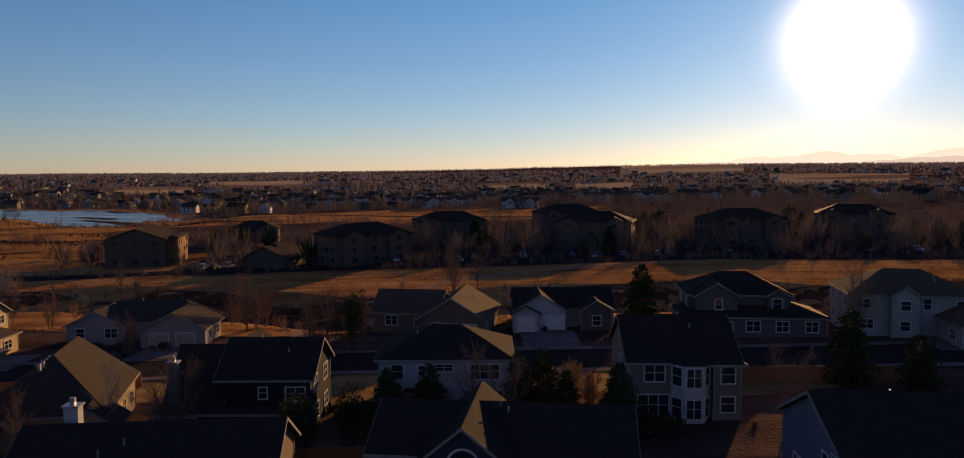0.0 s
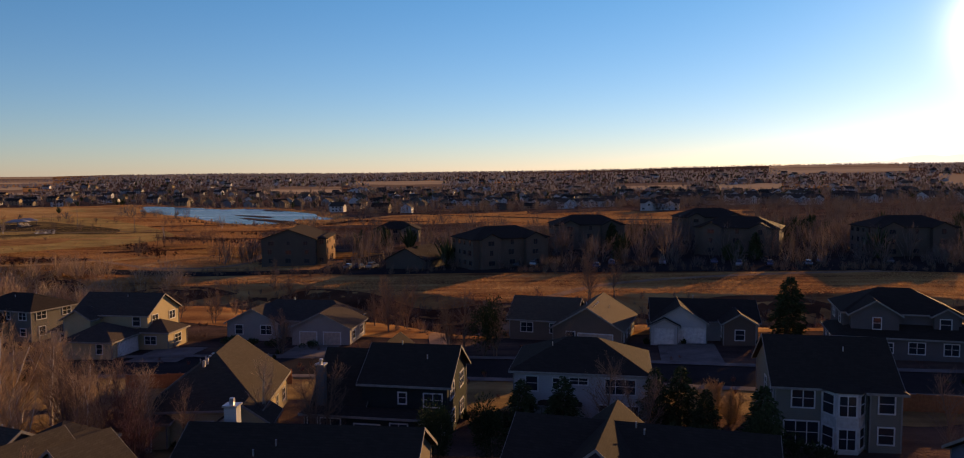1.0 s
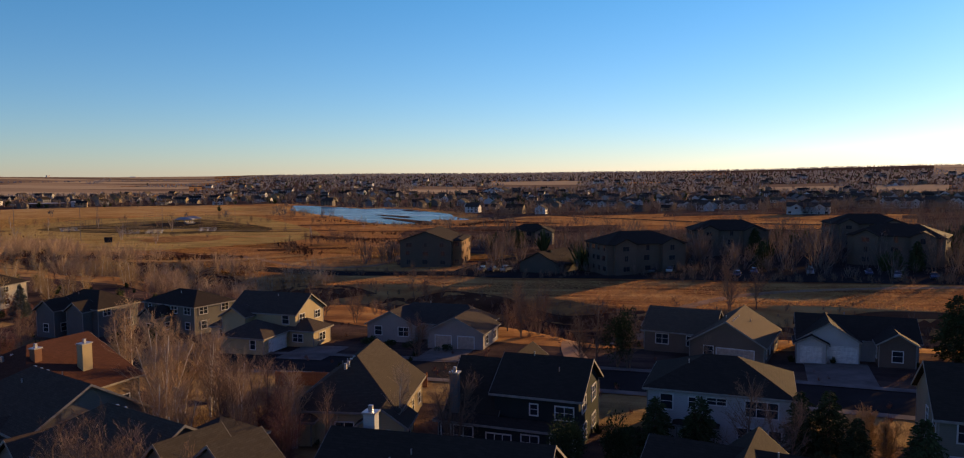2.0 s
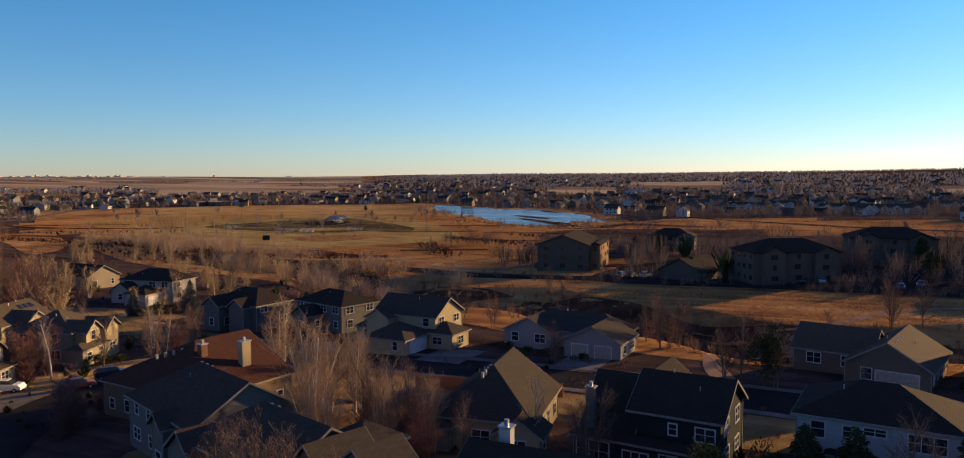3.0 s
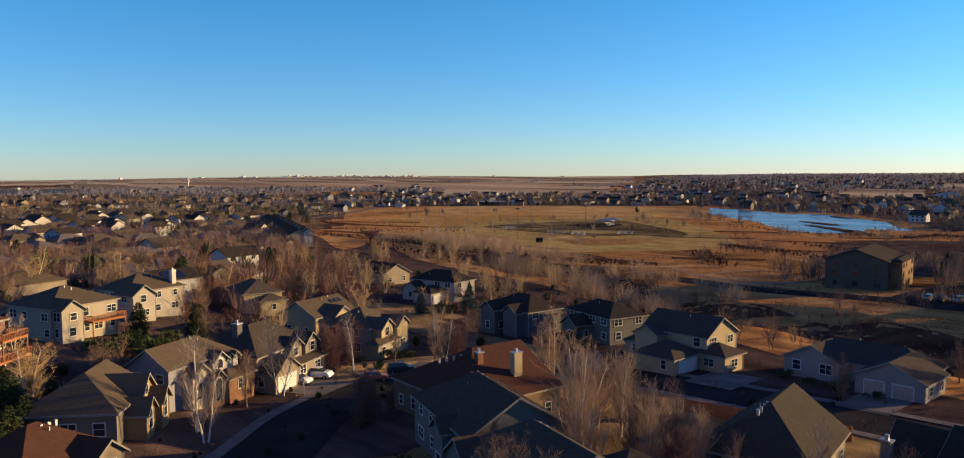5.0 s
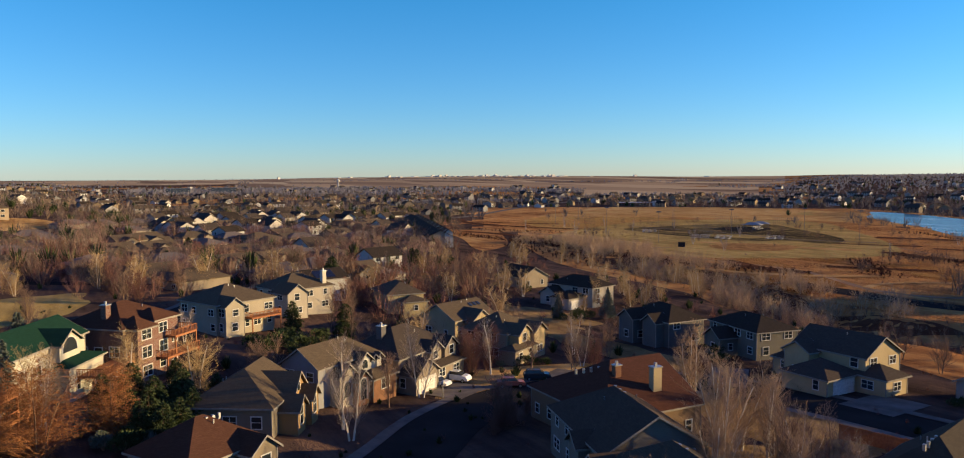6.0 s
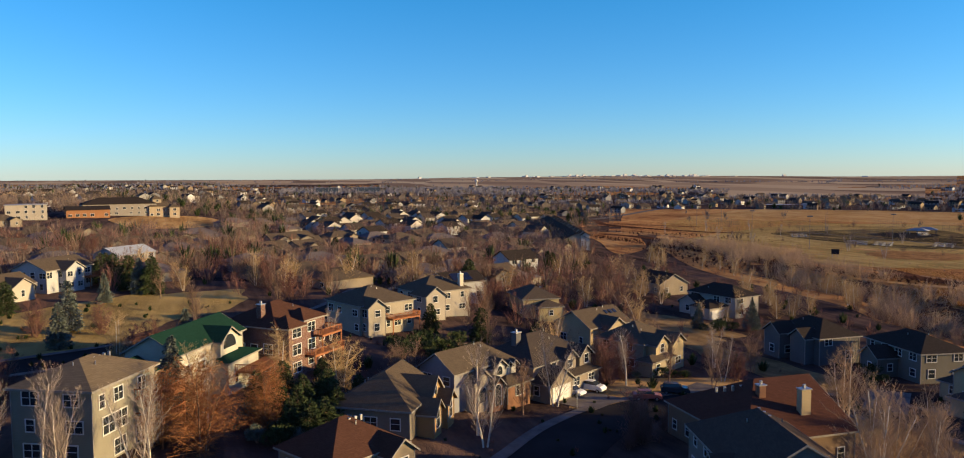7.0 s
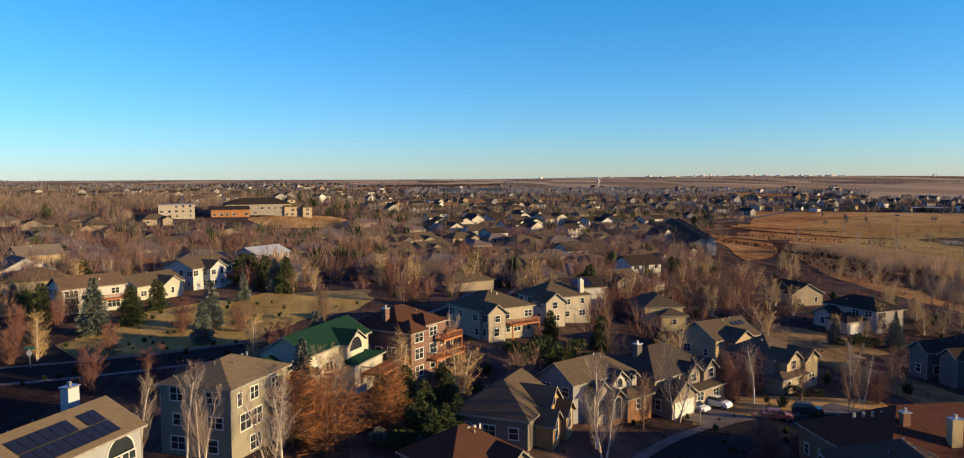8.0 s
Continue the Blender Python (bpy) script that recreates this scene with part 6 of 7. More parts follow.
wood("woodland", "tan bare trees crowding the far gardens", scatter(1150, 240, 900, 64, 122, 6, 11, 0.0, 0.012), bark_like("tan_twigs", (0.16, 0.115, 0.08), (0.28, 0.205, 0.145), 0.9, 0.2), 12, 30, 0.011, 3, 1.5)


groves = [(x + rng.gauss(0, 5), y + rng.gauss(0, 5), rng.uniform(4, 9)) for x, y in ((-174, 252), (-178, 292), (-189, 296), (-176, 299), (-128, 244), (-134, 260)) for _ in range(4)]
wood("woodland", "slender bare trees standing about the park", groves + sprinkle(75, (-480, 300, -190, 500), 3, 7, lambda x, y: open_land(x, y) and in_pond(x, y) > 1.1), TWIG, 35, 46, 0.007, 4)


wood("woodland", "tall rounded bare trees rising over the western skyline", scatter(170, 420, 760, 97, 121, 9, 15, 0.0, 0.012), bark_like("soft_tan_twigs", (0.19, 0.135, 0.1), (0.31, 0.225, 0.165), 0.9, 0.25), 37, 60, 0.008, 4, 1.5)
wood("woodland", "mauve-brown crowns between the low roofs", [p for p in scatter(360, 190, 470, 64, 116, 6, 10, 0.0, 0.012) if not before_lawn(p[0], p[1])], bark_like("mauve_twigs", (0.17, 0.1, 0.08), (0.28, 0.175, 0.14), 0.9, 0.25), 38, 44, 0.009, 4, 1.5)


def tufts(name, label, n, box, lo, hi, mat, ok, seed, wide=0.9):
    """Standing tufts of dry grass, each a leaning blade fan."""
    r = random.Random(seed)
    verts, faces = [], []
    while len(faces) < n:
        x, y = r.uniform(box[0], box[2]), r.uniform(box[1], box[3])
        if not ok(x, y) or noise.noise((x * 0.03, y * 0.03, 5.0)) + r.random() < 0.05:
            continue
        z, h, a = land(x, y), r.uniform(lo, hi), r.uniform(0, 6.283)
        w = wide * h * 0.7
        c, s = math.cos(a) * w, math.sin(a) * w
        o = len(verts)
        verts += [(x - c, y - s, z - 0.05), (x + c, y + s, z - 0.05), (x + c * 0.7 + r.uniform(-0.2, 0.2), y + s * 0.7 + r.uniform(-0.2, 0.2), z + h * r.uniform(0.7, 1)), (x - c * 0.6 + r.uniform(-0.2, 0.2), y - s * 0.6 + r.uniform(-0.2, 0.2), z + h)]
        faces.append((o, o + 1, o + 2, o + 3))
    return tagged(new(name, mesh_of(name, verts, faces, mat)), label, "grass", kind="stuff")


def wild(x, y):
    return open_land(x, y) and in_pond(x, y) > 1.08 and creek(x, y) > 1 and math.hypot((x + 455) * 0.93 - (y - 395) * 0.37, ((x + 455) * 0.37 + (y - 395) * 0.93) * 2.1) > 185 and not (195 < y < 216 and x > -175)


BLADES = blades("dry_grass_blades", (0.4, 0.185, 0.07), (0.58, 0.33, 0.125))
tufts("grass", "standing russet and straw-coloured prairie grass", 150000, (-420, 120, 180, 420), 0.06, 0.15, BLADES, wild, 1, 1.5)
tufts("grass", "dry grass of the further field", 40000, (-640, 240, 0, 800), 0.15, 0.35, BLADES, wild, 2)
tufts("grass", "short dormant turf of the playing fields", 26000, (-660, 290, -270, 520), 0.12, 0.28, blades("turf_blades", (0.3, 0.19, 0.07), (0.44, 0.3, 0.12)), lambda x, y: open_land(x, y) and not wild(x, y) and creek(x, y) > 20 and y > 260 and in_pond(x, y) > 1.1, 3, 3.0)

tufts("grass", "short yellow-green lawn blades on the slope", 40000, (-215, -50, -135, 6), 0.02, 0.05, blades("lawn_blades", (0.36, 0.25, 0.09), (0.46, 0.33, 0.13)), lambda x, y: abs((x + 172) * 0.53 + (y + 24) * 0.85) < 14 and abs((x + 172) * -0.85 + (y + 24) * 0.53) < 32, 4, 2.5)

# ---- gardens, apartments and far houses ----
LOW = [house(-262, 62, 118, [(0, 0, 14, 10, 3.0, "x", 0.45), (2, -3, 8, 3, 3.0, "y", 0.5)], (0.3, 0.26, 0.21), DUSK, "low taupe house with a brown-grey roof among bare trees", lite=True, gap=5, skip="bl", group="low houses"),
       house(-285, 30, 112, [(0, 0, 15, 11, 3.0, "h", 0.45), (9, -3, 14, 3, 3.0, "y", 0.5)], (0.38, 0.32, 0.24), DUSK, "low tan house with a hipped brown roof", lite=True, gap=5, skip="bl", group="low houses"),
       house(-240, 92, 105, [(0, 0, 12, 10, 5.2, "x", 0.5)], WHITE, CHAR, "white two-storey gabled house with a dark roof", lite=True, gap=4, skip="bl", group="gabled houses"),
       house(-300, 96, 200, [(0, 0, 11, 10, 4.8, "y", 0.55)], (0.66, 0.62, 0.55), SLATE, "white house with a steep street gable", lite=True, gap=5, skip="br", group="gabled houses"),
       house(-250, 4, 110, [(0, 0, 16, 11, 2.9, "h", 0.4)], (0.45, 0.4, 0.33), (0.12, 0.1, 0.09), "low tan house with a broad dark roof", lite=True, gap=6, skip="bl", group="low houses")]
taken = [(o.matrix_basis.translation.x, o.matrix_basis.translation.y) for o in LOW]


TERRACE = house(-341, 172, 161.6, [(-7, 0, 7, 13, 5.2, "x", 0.5), (-7.2, 0.4, -4.6, 4.4, 7.4, "x", 0.7, WHITE), (1.5, 0.4, 4.1, 4.4, 7.4, "x", 0.7, WHITE)], (0.42, 0.37, 0.3), CHAR, "terraced house with a dark roof and twin white gables", name="town_house", lite=True, gap=4, skip="lrb", group="terraced row")
taken += [(-341, 172)]
for i in range(1, 11):
    copy_thing(TERRACE, pose(-341 - 15 * i, 172 + 5.2 * i, land(-341 - 15 * i, 172 + 5.2 * i), 0, 0, 161.6))
    taken.append((-341 - 15 * i, 172 + 5.2 * i))


def settle(n, r0, r1, a0, a1, apart, kinds, turn, spread=14, ok=lambda x, y: True):
    """Copies of a few houses, in loose rows."""
    made, tries = 0, 0
    while made < n and tries < n * 60:
        tries += 1
        r, a = math.sqrt(rng.uniform(r0 * r0, r1 * r1)), radians(rng.uniform(a0, a1))
        x, y = -r * math.sin(a), r * math.cos(a)
        if open_land(x, y) or not ok(x, y) or (90 < math.degrees(a) < 104 and 360 < r < 540) or any(abs(x - p) < apart and abs(y - q) < apart and math.hypot(x - p, y - q) < apart for p, q in taken):
            continue
        taken.append((x, y))
        h = turn + rng.choice((0, 0, 90, 180)) + rng.uniform(-spread, spread)
        copy_thing(rng.choice(kinds), pose(x, y, land(x, y), 0, 0, h))
        made += 1


settle(72, 225, 400, 66, 110, 18, [LOW[0], LOW[1], LOW[4]], 115)
settle(66, 385, 640, 65, 84, 15, [LOW[2], LOW[3], LOW[0]], 118, 8)
settle(18, 300, 520, 84, 112, 20, [LOW[0], LOW[1], LOW[4]], 115)


def far_houses(name, label, spots, wall_mat, roof_mat, seed):
    """Many small far-off houses: gabled boxes with dark window bands."""
    r = random.Random(seed)
    verts, faces, idx = [], [], []
    for x, y in spots:
        a = radians(r.choice((20, 110)) + r.uniform(-25, 25))
        c, s = math.cos(a), math.sin(a)
        w, d, e = r.uniform(5, 8), r.uniform(4, 5.5), r.choice((3.0, 5.2, 5.4))
        z0, o = land(x, y), len(verts)
        pts = [(px, py, pz) for pz in (-1.5, e) for px, py in ((-w, -d), (w, -d), (w, d), (-w, d))] + [(-w, 0, e + d * 0.55), (w, 0, e + d * 0.55)]
        pts += [(-w - 0.4, -d - 0.5, e - 0.2), (w + 0.4, -d - 0.5, e - 0.2), (w + 0.4, d + 0.5, e - 0.2), (-w - 0.4, d + 0.5, e - 0.2), (-w - 0.4, 0, e + d * 0.55 + 0.2), (w + 0.4, 0, e + d * 0.55 + 0.2)]
        fs = [(0, 1, 5, 4), (1, 2, 6, 9, 5), (2, 3, 7, 6), (3, 0, 4, 8, 7), (10, 11, 15, 14), (12, 13, 14, 15)]
        k = [0, 0, 0, 0, 1, 1]
        for st in range(1 if e < 4 else 2):
            for u in (-0.6, -0.1, 0.5):
                for sy in (-1, 1):
                    b, zz = len(pts), 0.9 + 2.7 * st
                    pts += [(w * u, sy * (d + 0.04), zz), (w * u + 1.6, sy * (d + 0.04), zz), (w * u + 1.6, sy * (d + 0.04), zz + 1.4), (w * u, sy * (d + 0.04), zz + 1.4)]
                    fs.append((b, b + 1, b + 2, b + 3))
                    k.append(2)
        verts += [(x + px * c - py * s, y + px * s + py * c, z0 + pz) for px, py, pz in pts]
        faces += [tuple(o + i for i in f) for f in fs]
        idx += k
    return tagged(new(name, mesh_of(name, verts, faces, [wall_mat, roof_mat, GLASS], False, idx)), label, "houses", kind="stuff")


def spread_out(n, r0, r1, a0, a1, apart):
    out, tries = [], 0
    while len(out) < n and tries < n * 60:
        tries += 1
        r, a = math.sqrt(rng.uniform(r0 * r0, r1 * r1)), radians(rng.uniform(a0, a1))
        x, y = -r * math.sin(a), r * math.cos(a)
        if open_land(x, y) or any(abs(x - p) < apart and abs(y - q) < apart for p, q in taken):
            continue
        taken.append((x, y))
        out.append((x, y))
    return out


for k, (wall_c, roof_c) in enumerate((((0.5, 0.48, 0.44), DUSK), (TAN, CHAR), ((0.24, 0.2, 0.16), SLATE), (GREY, CHAR), ((0.78, 0.76, 0.72), SLATE))):
    spots = spread_out(36, 620, 1300, 62, 118, 22) + spread_out(40, 640, 1200, -40, 24, 24) + spread_out(40, 860, 1500, 8, 62, 17) + spread_out(60, 1200, 2300, -40, 100, 24)
    far_houses("distant_houses", "many small distant houses among bare trees", spots, siding(wall_c), shingles(roof_c), 60 + k)


LONG = house(-88, 746, 4, [(0, 0, 26, 11, 5.4, "x", 0.45), (3, -2, 9, 4, 5.4, "y", 0.6), (17, -2, 23, 4, 5.4, "y", 0.6)], (0.68, 0.66, 0.62), SLATE, "long pale house with twin gables beyond the far meadow", lite=True, gap=4, skip="b", group="pale far houses")
for x, y, h in [(-184, 818, 8), (-58, 714, -30), (-30, 658, 12), (14, 540, -6), (50, 808, 10), (84, 628, 16), (116, 672, -20), (130, 612, 24), (180, 660, -8), (-440, 1084, 20), (-150, 872, 40)]:
    copy_thing(LONG, pose(x, y, land(x, y), 0, 0, h))


def apartment(x, y, heading, w=24, d=14):
    ob = house(x, y, heading, [(-w / 2, 0, w / 2, d, 8.2, "h", 0.42), (-w / 2 + 2, -1.6, -w / 2 + 8, 2, 8.2, "y", 0.5), (w / 2 - 8, -1.6, w / 2 - 2, 2, 8.2, "y", 0.5)], (0.18, 0.145, 0.115), CHAR, "three-storey taupe apartment block beyond the meadow", name="apartment_block", category="apartment block", gap=3.4, lite=True, skip="b", group="apartment blocks", trim=plain("taupe_trim", (0.1, 0.085, 0.07)))
    return ob


DIM_TRIM = plain("taupe_trim", (0.1, 0.085, 0.07))
house(-100, 221.5, 13, [(-9, 0, 7.5, 25, 8.3, "y", 0.36), (7.5, 3, 10.5, 22, 8.3, "h", 0.3, (0.3, 0.18, 0.1))], (0.15, 0.125, 0.1), CHAR, "three-storey grey-tan apartment block at the meadow's edge", name="apartment_block", category="apartment block", gap=4.2, lite=True, skip="b", group="apartment blocks", trim=DIM_TRIM)
first = apartment(-30, 213, 36)
for x, y, h in [(-10, 263, 14), (34, 236, -16), (82, 233, 8), (128, 262, -20), (34, 290, 10)]:
    copy_thing(first, pose(x, y, land(x, y), 0, 0, h))
house(-90, 303, 8, [(-10, 0, 8, 12, 5.4, "h", 0.45), (2, -2, 9, 4, 5.4, "y", 0.5, (0.24, 0.21, 0.17))], (0.16, 0.135, 0.1), CHAR, "two-storey dark-roofed house behind bare trees", lite=True, skip="b", trim=DIM_TRIM)
house(-60, 210, -14, [(-6.5, 0, 6.5, 15, 2.7, "y", 0.5)], (0.14, 0.125, 0.105), CHAR, "low garage block with a dark gabled roof", name="garage_row", category="garage", lite=True, skip="frbl")

# ---- cars ----


def car(x, y, heading, paint, label, tall=False):
    """A saloon or a small estate car: body, glasshouse, roof, wheels."""
    root = tagged(new("car"), label, "car")
    root.matrix_basis = pose(x, y, land(x, y) + 0.1, 0, 0, heading)
    up = 0.18 if tall else 0
    side = [(-2.25, 0.35), (-2.3, 0.65), (-2.2, 0.95 + up), (-1.0, 1.0 + up), (0.75, 0.98 + up), (1.95, 0.86 + up), (2.28, 0.62), (2.25, 0.32)]
    n = len(side)
    verts, faces = [], []
    for w, k in ((-0.88, 0.0), (-0.8, 1.0), (0.8, 1.0), (0.88, 0.0)):
        verts += [(px * (0.985 if k else 1), w, pz) for px, pz in side]
    for j in range(3):
        for i in range(n):
            a, b = j * n + i, j * n + (i + 1) % n
            faces.append((a, b, b + n, a + n))
    faces += [tuple(range(n - 1, -1, -1)), tuple(range(3 * n, 4 * n))]
    body = part("body", mesh_of("body", verts, faces, paint), root)
    rear = -2.0 if tall else -1.6
    lo, hi = 0.95 + up, 1.45 + up
    g = [(rear, -0.76, lo), (1.15, -0.76, lo), (1.15, 0.76, lo), (rear, 0.76, lo), (rear + 0.35, -0.62, hi), (0.45, -0.62, hi), (0.45, 0.62, hi), (rear + 0.35, 0.62, hi)]
    part("glasshouse", mesh_of("glasshouse", g, [(0, 1, 5, 4), (1, 2, 6, 5), (2, 3, 7, 6), (3, 0, 4, 7)], GLASS), root, "dark glass windows")
    part("roof", boxes_mesh("roof", [(rear + 0.33, -0.63, hi - 0.02, 0.47, 0.63, hi + 0.05)], paint), root)
    for wx in (-1.4, 1.42):
        for wy in (-0.8, 0.8):
            v, f = [], []
            prism(v, f, Vector((0, -0.11, 0)), Vector((0, 0.11, 0)), 0.33, 0.33, 14)
            f += [tuple(range(13, -1, -1)), tuple(range(14, 28))]
            me = shared("tyre", lambda: mesh_of("tyre", v, f, plain("rubber", (0.02, 0.02, 0.02), 0.9)))
            wh = part("wheel", me, root, "black tyre", pose(wx, wy, 0.26))
            v2, f2 = [], []
            prism(v2, f2, Vector((0, -0.13, 0)), Vector((0, 0.13, 0)), 0.19, 0.19, 10)
            f2 += [tuple(range(9, -1, -1)), tuple(range(10, 20))]
            part("rim", shared("rim", lambda: mesh_of("rim", v2, f2, METAL)), wh)
    return root


def paint(c):
    return plain("car_paint", c, 0.25, 0.2, 0.5, 0.1)


car(-109.6, 52.8, 32, paint((0.7, 0.7, 0.7)), "white saloon car parked on a concrete drive")
car(-110.8, 57.0, 36, paint((0.72, 0.72, 0.7)), "white estate car parked on a concrete drive", True)
car(-104.8, 68.8, 62, paint((0.045, 0.045, 0.047)), "dark grey estate car at the kerb", True)
car(-103.0, 62.6, 66, paint((0.25, 0.09, 0.075)), "muted red saloon car at the kerb")
parked = [-78, -75, -71]
LOT = [car(-78, 213, 80, paint((0.12, 0.125, 0.13)), "silver car in the apartment car park"), car(-75, 213, 80, paint((0.05, 0.06, 0.09)), "dark car in the apartment car park"), car(-71, 213.4, 78, paint((0.22, 0.22, 0.22)), "white car in the apartment car park", True)]
for i in range(26):
    x, y = rng.uniform(-82, 190), rng.choice((209, 215))
    if -70 < x < -50 or any(abs(x - q) < 2.6 for q in parked):
        continue
    parked.append(x)
    copy_thing(rng.choice(LOT), pose(x, y, land(x, y) + 0.1, 0, 0, 85 + rng.choice((0, 180)) + rng.uniform(-4, 4)))


# ---- large buildings on the hill, school, town and mountains ----
house(-458, -97, 100, [(-9, 0, 10, 12, 8.0, "h", 0.06)], (0.6, 0.53, 0.42), GREY, "three-storey white building with rows of dark balconies", name="hotel_building", category="building", gap=3.2, lite=True, skip="b")
house(-478, -70, 104, [(-11, 0, 11, 12, 4.6, "x", 0.3)], (0.45, 0.22, 0.1), CHAR, "low timber lodge with a warm brown front", name="lodge_building", category="building", gap=3.2, lite=True, skip="b")
house(-500, -56, 104, [(-20, 0, 20, 18, 7.0, "h", 0.4)], (0.4, 0.36, 0.3), CHAR, "long hall with a broad dark roof", name="hall_building", category="building", gap=4, lite=True, skip="b")
house(-505, -34, 110, [(-7, 0, 7, 11, 6.6, "h", 0.6), (4, -3, 10, 4, 6.0, "h", 0.6), (-4, 3, 1, 9, 11.0, "h", 0.8)], (0.5, 0.4, 0.27), DUSK, "tan stone house with a square turret on the hill", name="mansion", category="building", lite=True, skip="b")
house(-800, 680, 49, [(-30, 0, 22, 22, 4.4, "h", 0.06), (22, -2, 38, 16, 6.0, "h", 0.06, (0.75, 0.72, 0.66))], (0.26, 0.14, 0.1), (0.3, 0.29, 0.28), "low brick and white school beyond the fields", name="school_building", category="school", gap=6, lite=True, skip="b")
verts, faces = [], []
r = random.Random(5)
for i in range(75):
    a = radians(r.gauss(61, 4.5))
    d = r.uniform(4300, 4650)
    x, y = -d * math.sin(a), d * math.cos(a)
    w, h = r.uniform(5, 22), r.choice((2, 2.5, 3, 4, 5, 10))
    w = w if h < 9 else 5
    o, z0 = len(verts), land(x, y)
    c, s = math.cos(a - 0.9), math.sin(a - 0.9)
    for zz in (-3, h):
        for px, py in ((-w, -9), (w, -9), (w, 9), (-w, 9)):
            verts.append((x + px * c - py * s, y + px * s + py * c, z0 + zz))
    faces += [(o, o + 1, o + 5, o + 4), (o + 1, o + 2, o + 6, o + 5), (o + 2, o + 3, o + 7, o + 6), (o + 3, o, o + 4, o + 7), (o + 4, o + 5, o + 6, o + 7)]
tagged(new("distant_town", mesh_of("distant_town", verts, faces, plain("far_white_walls", (0.42, 0.41, 0.4)))), "pale buildings of a distant town on the skyline", "town", kind="stuff")

for k, (a, d, w) in enumerate(((82.6, 1750, 24), (79.6, 1760, 26))):
    x, y = -d * math.sin(radians(a)), d * math.cos(radians(a))
    house(x, y, 80, [(-w, 0, w, 18, 14.0, "h", 0.02)], (0.1, 0.13, 0.18), GREY, "dark blue-grey office block on the skyline", name="office_block", category="building", gap=6, lite=True, skip="lrb")

tower = tagged(new("water_tower"), "white water tower on the far plain", "water tower")
tx, ty = -2250 * math.sin(radians(71.6)), 2250 * math.cos(radians(71.6))
tower.matrix_basis = pose(tx, ty, land(tx, ty))
v1, f1 = [], []
prism(v1, f1, Vector((0, 0, -1)), Vector((0, 0, 15)), 2.2, 2.0, 12)
part("stem", mesh_of("stem", v1, f1, TRIM, True), tower)
v2, f2 = [], []
prism(v2, f2, Vector((0, 0, 15)), Vector((0, 0, 20)), 3.0, 5.5, 14)
prism(v2, f2, Vector((0, 0, 20)), Vector((0, 0, 24)), 5.5, 1.0, 14)
part("tank", mesh_of("tank", v2, f2, TRIM, True), tower)


def mountains(name, label, d, a0, a1, height, rough, c, glow, seed):
    verts, faces = [], []
    n = 160
    for i in range(n + 1):
        a = radians(a0 + (a1 - a0) * i / n)
        t = i / n
        h = height(t) * (1 + rough * noise.noise((t * 7, seed, 0)) + 0.5 * rough * noise.noise((t * 23, seed, 4)) + 0.25 * rough * noise.noise((t * 70, seed, 9)))
        x, y = d * math.sin(a), d * math.cos(a)
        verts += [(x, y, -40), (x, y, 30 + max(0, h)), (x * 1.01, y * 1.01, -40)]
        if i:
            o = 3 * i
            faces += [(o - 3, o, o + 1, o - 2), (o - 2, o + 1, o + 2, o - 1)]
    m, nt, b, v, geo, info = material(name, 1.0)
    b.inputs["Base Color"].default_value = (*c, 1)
    # the slopes emit a pale glow in place of haze in the air
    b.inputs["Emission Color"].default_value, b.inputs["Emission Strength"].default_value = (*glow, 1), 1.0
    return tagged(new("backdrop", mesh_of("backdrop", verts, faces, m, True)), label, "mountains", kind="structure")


mountains("far_mountain_haze_glow", "pale mountains beyond the plain, their haze a painted glow", 4880, 6, 62, lambda t: 95 * ease(0.0, 0.3, t) + 30 * ease(0.4, 0.8, t), 0.5, (0.3, 0.29, 0.25), (0.66, 0.65, 0.52), 3.0)
mountains("near_mountain_haze_glow", "foothills before the mountains, their haze a painted glow", 4840, 20, 62, lambda t: 70 * ease(0.0, 0.25, t), 0.35, (0.22, 0.2, 0.18), (0.5, 0.48, 0.4), 8.0)

# ---- field equipment ----
board = tagged(new("scoreboard"), "dark scoreboard on two posts in the field", "scoreboard")
board.matrix_basis = pose(-268, 256, land(-268, 256), 0, 0, 46)
part("panel", boxes_mesh("panel", [(-1.6, -0.12, 1.6, 1.6, 0.12, 3.9)], plain("dark_panel", (0.02, 0.02, 0.025))), board)
for px in (-1.1, 1.1):
    part("post", boxes_mesh("post", [(px - 0.08, -0.08, -0.5, px + 0.08, 0.08, 1.6)], METAL), board)

MAST = plain("weathered_mast_steel", (0.14, 0.14, 0.14), 0.7)
v1, f1 = [], []
prism(v1, f1, Vector((0, 0, -0.5)), Vector((0, 0, 17)), 0.11, 0.08, 8)
pole_me = mesh_of("pole", v1, f1, MAST, True)
lamp_me = lattice("lamp_bar", [-1.3, -0.9, -0.3, 0.3, 0.9, 1.3], [16.2, 16.8], lambda i, k: True, -0.2, 0.2, MAST)
flood = tagged(new("floodlight_mast"), "tall grey floodlight mast beside a playing field", "light mast", "floodlight masts")
part("pole", pole_me, flood)
part("lamp_bar", lamp_me, flood)
for i, (x, y) in enumerate([(-306, 276), (-316, 340), (-313, 399), (-267, 386), (-391, 646), (-420, 392), (-512, 352), (-470, 440), (-560, 410), (-380, 300)]):
    m = pose(x, y, land(x, y), 0, 0, 40)
    if i:
        copy_thing(flood, m)
    else:
        flood.matrix_basis = m
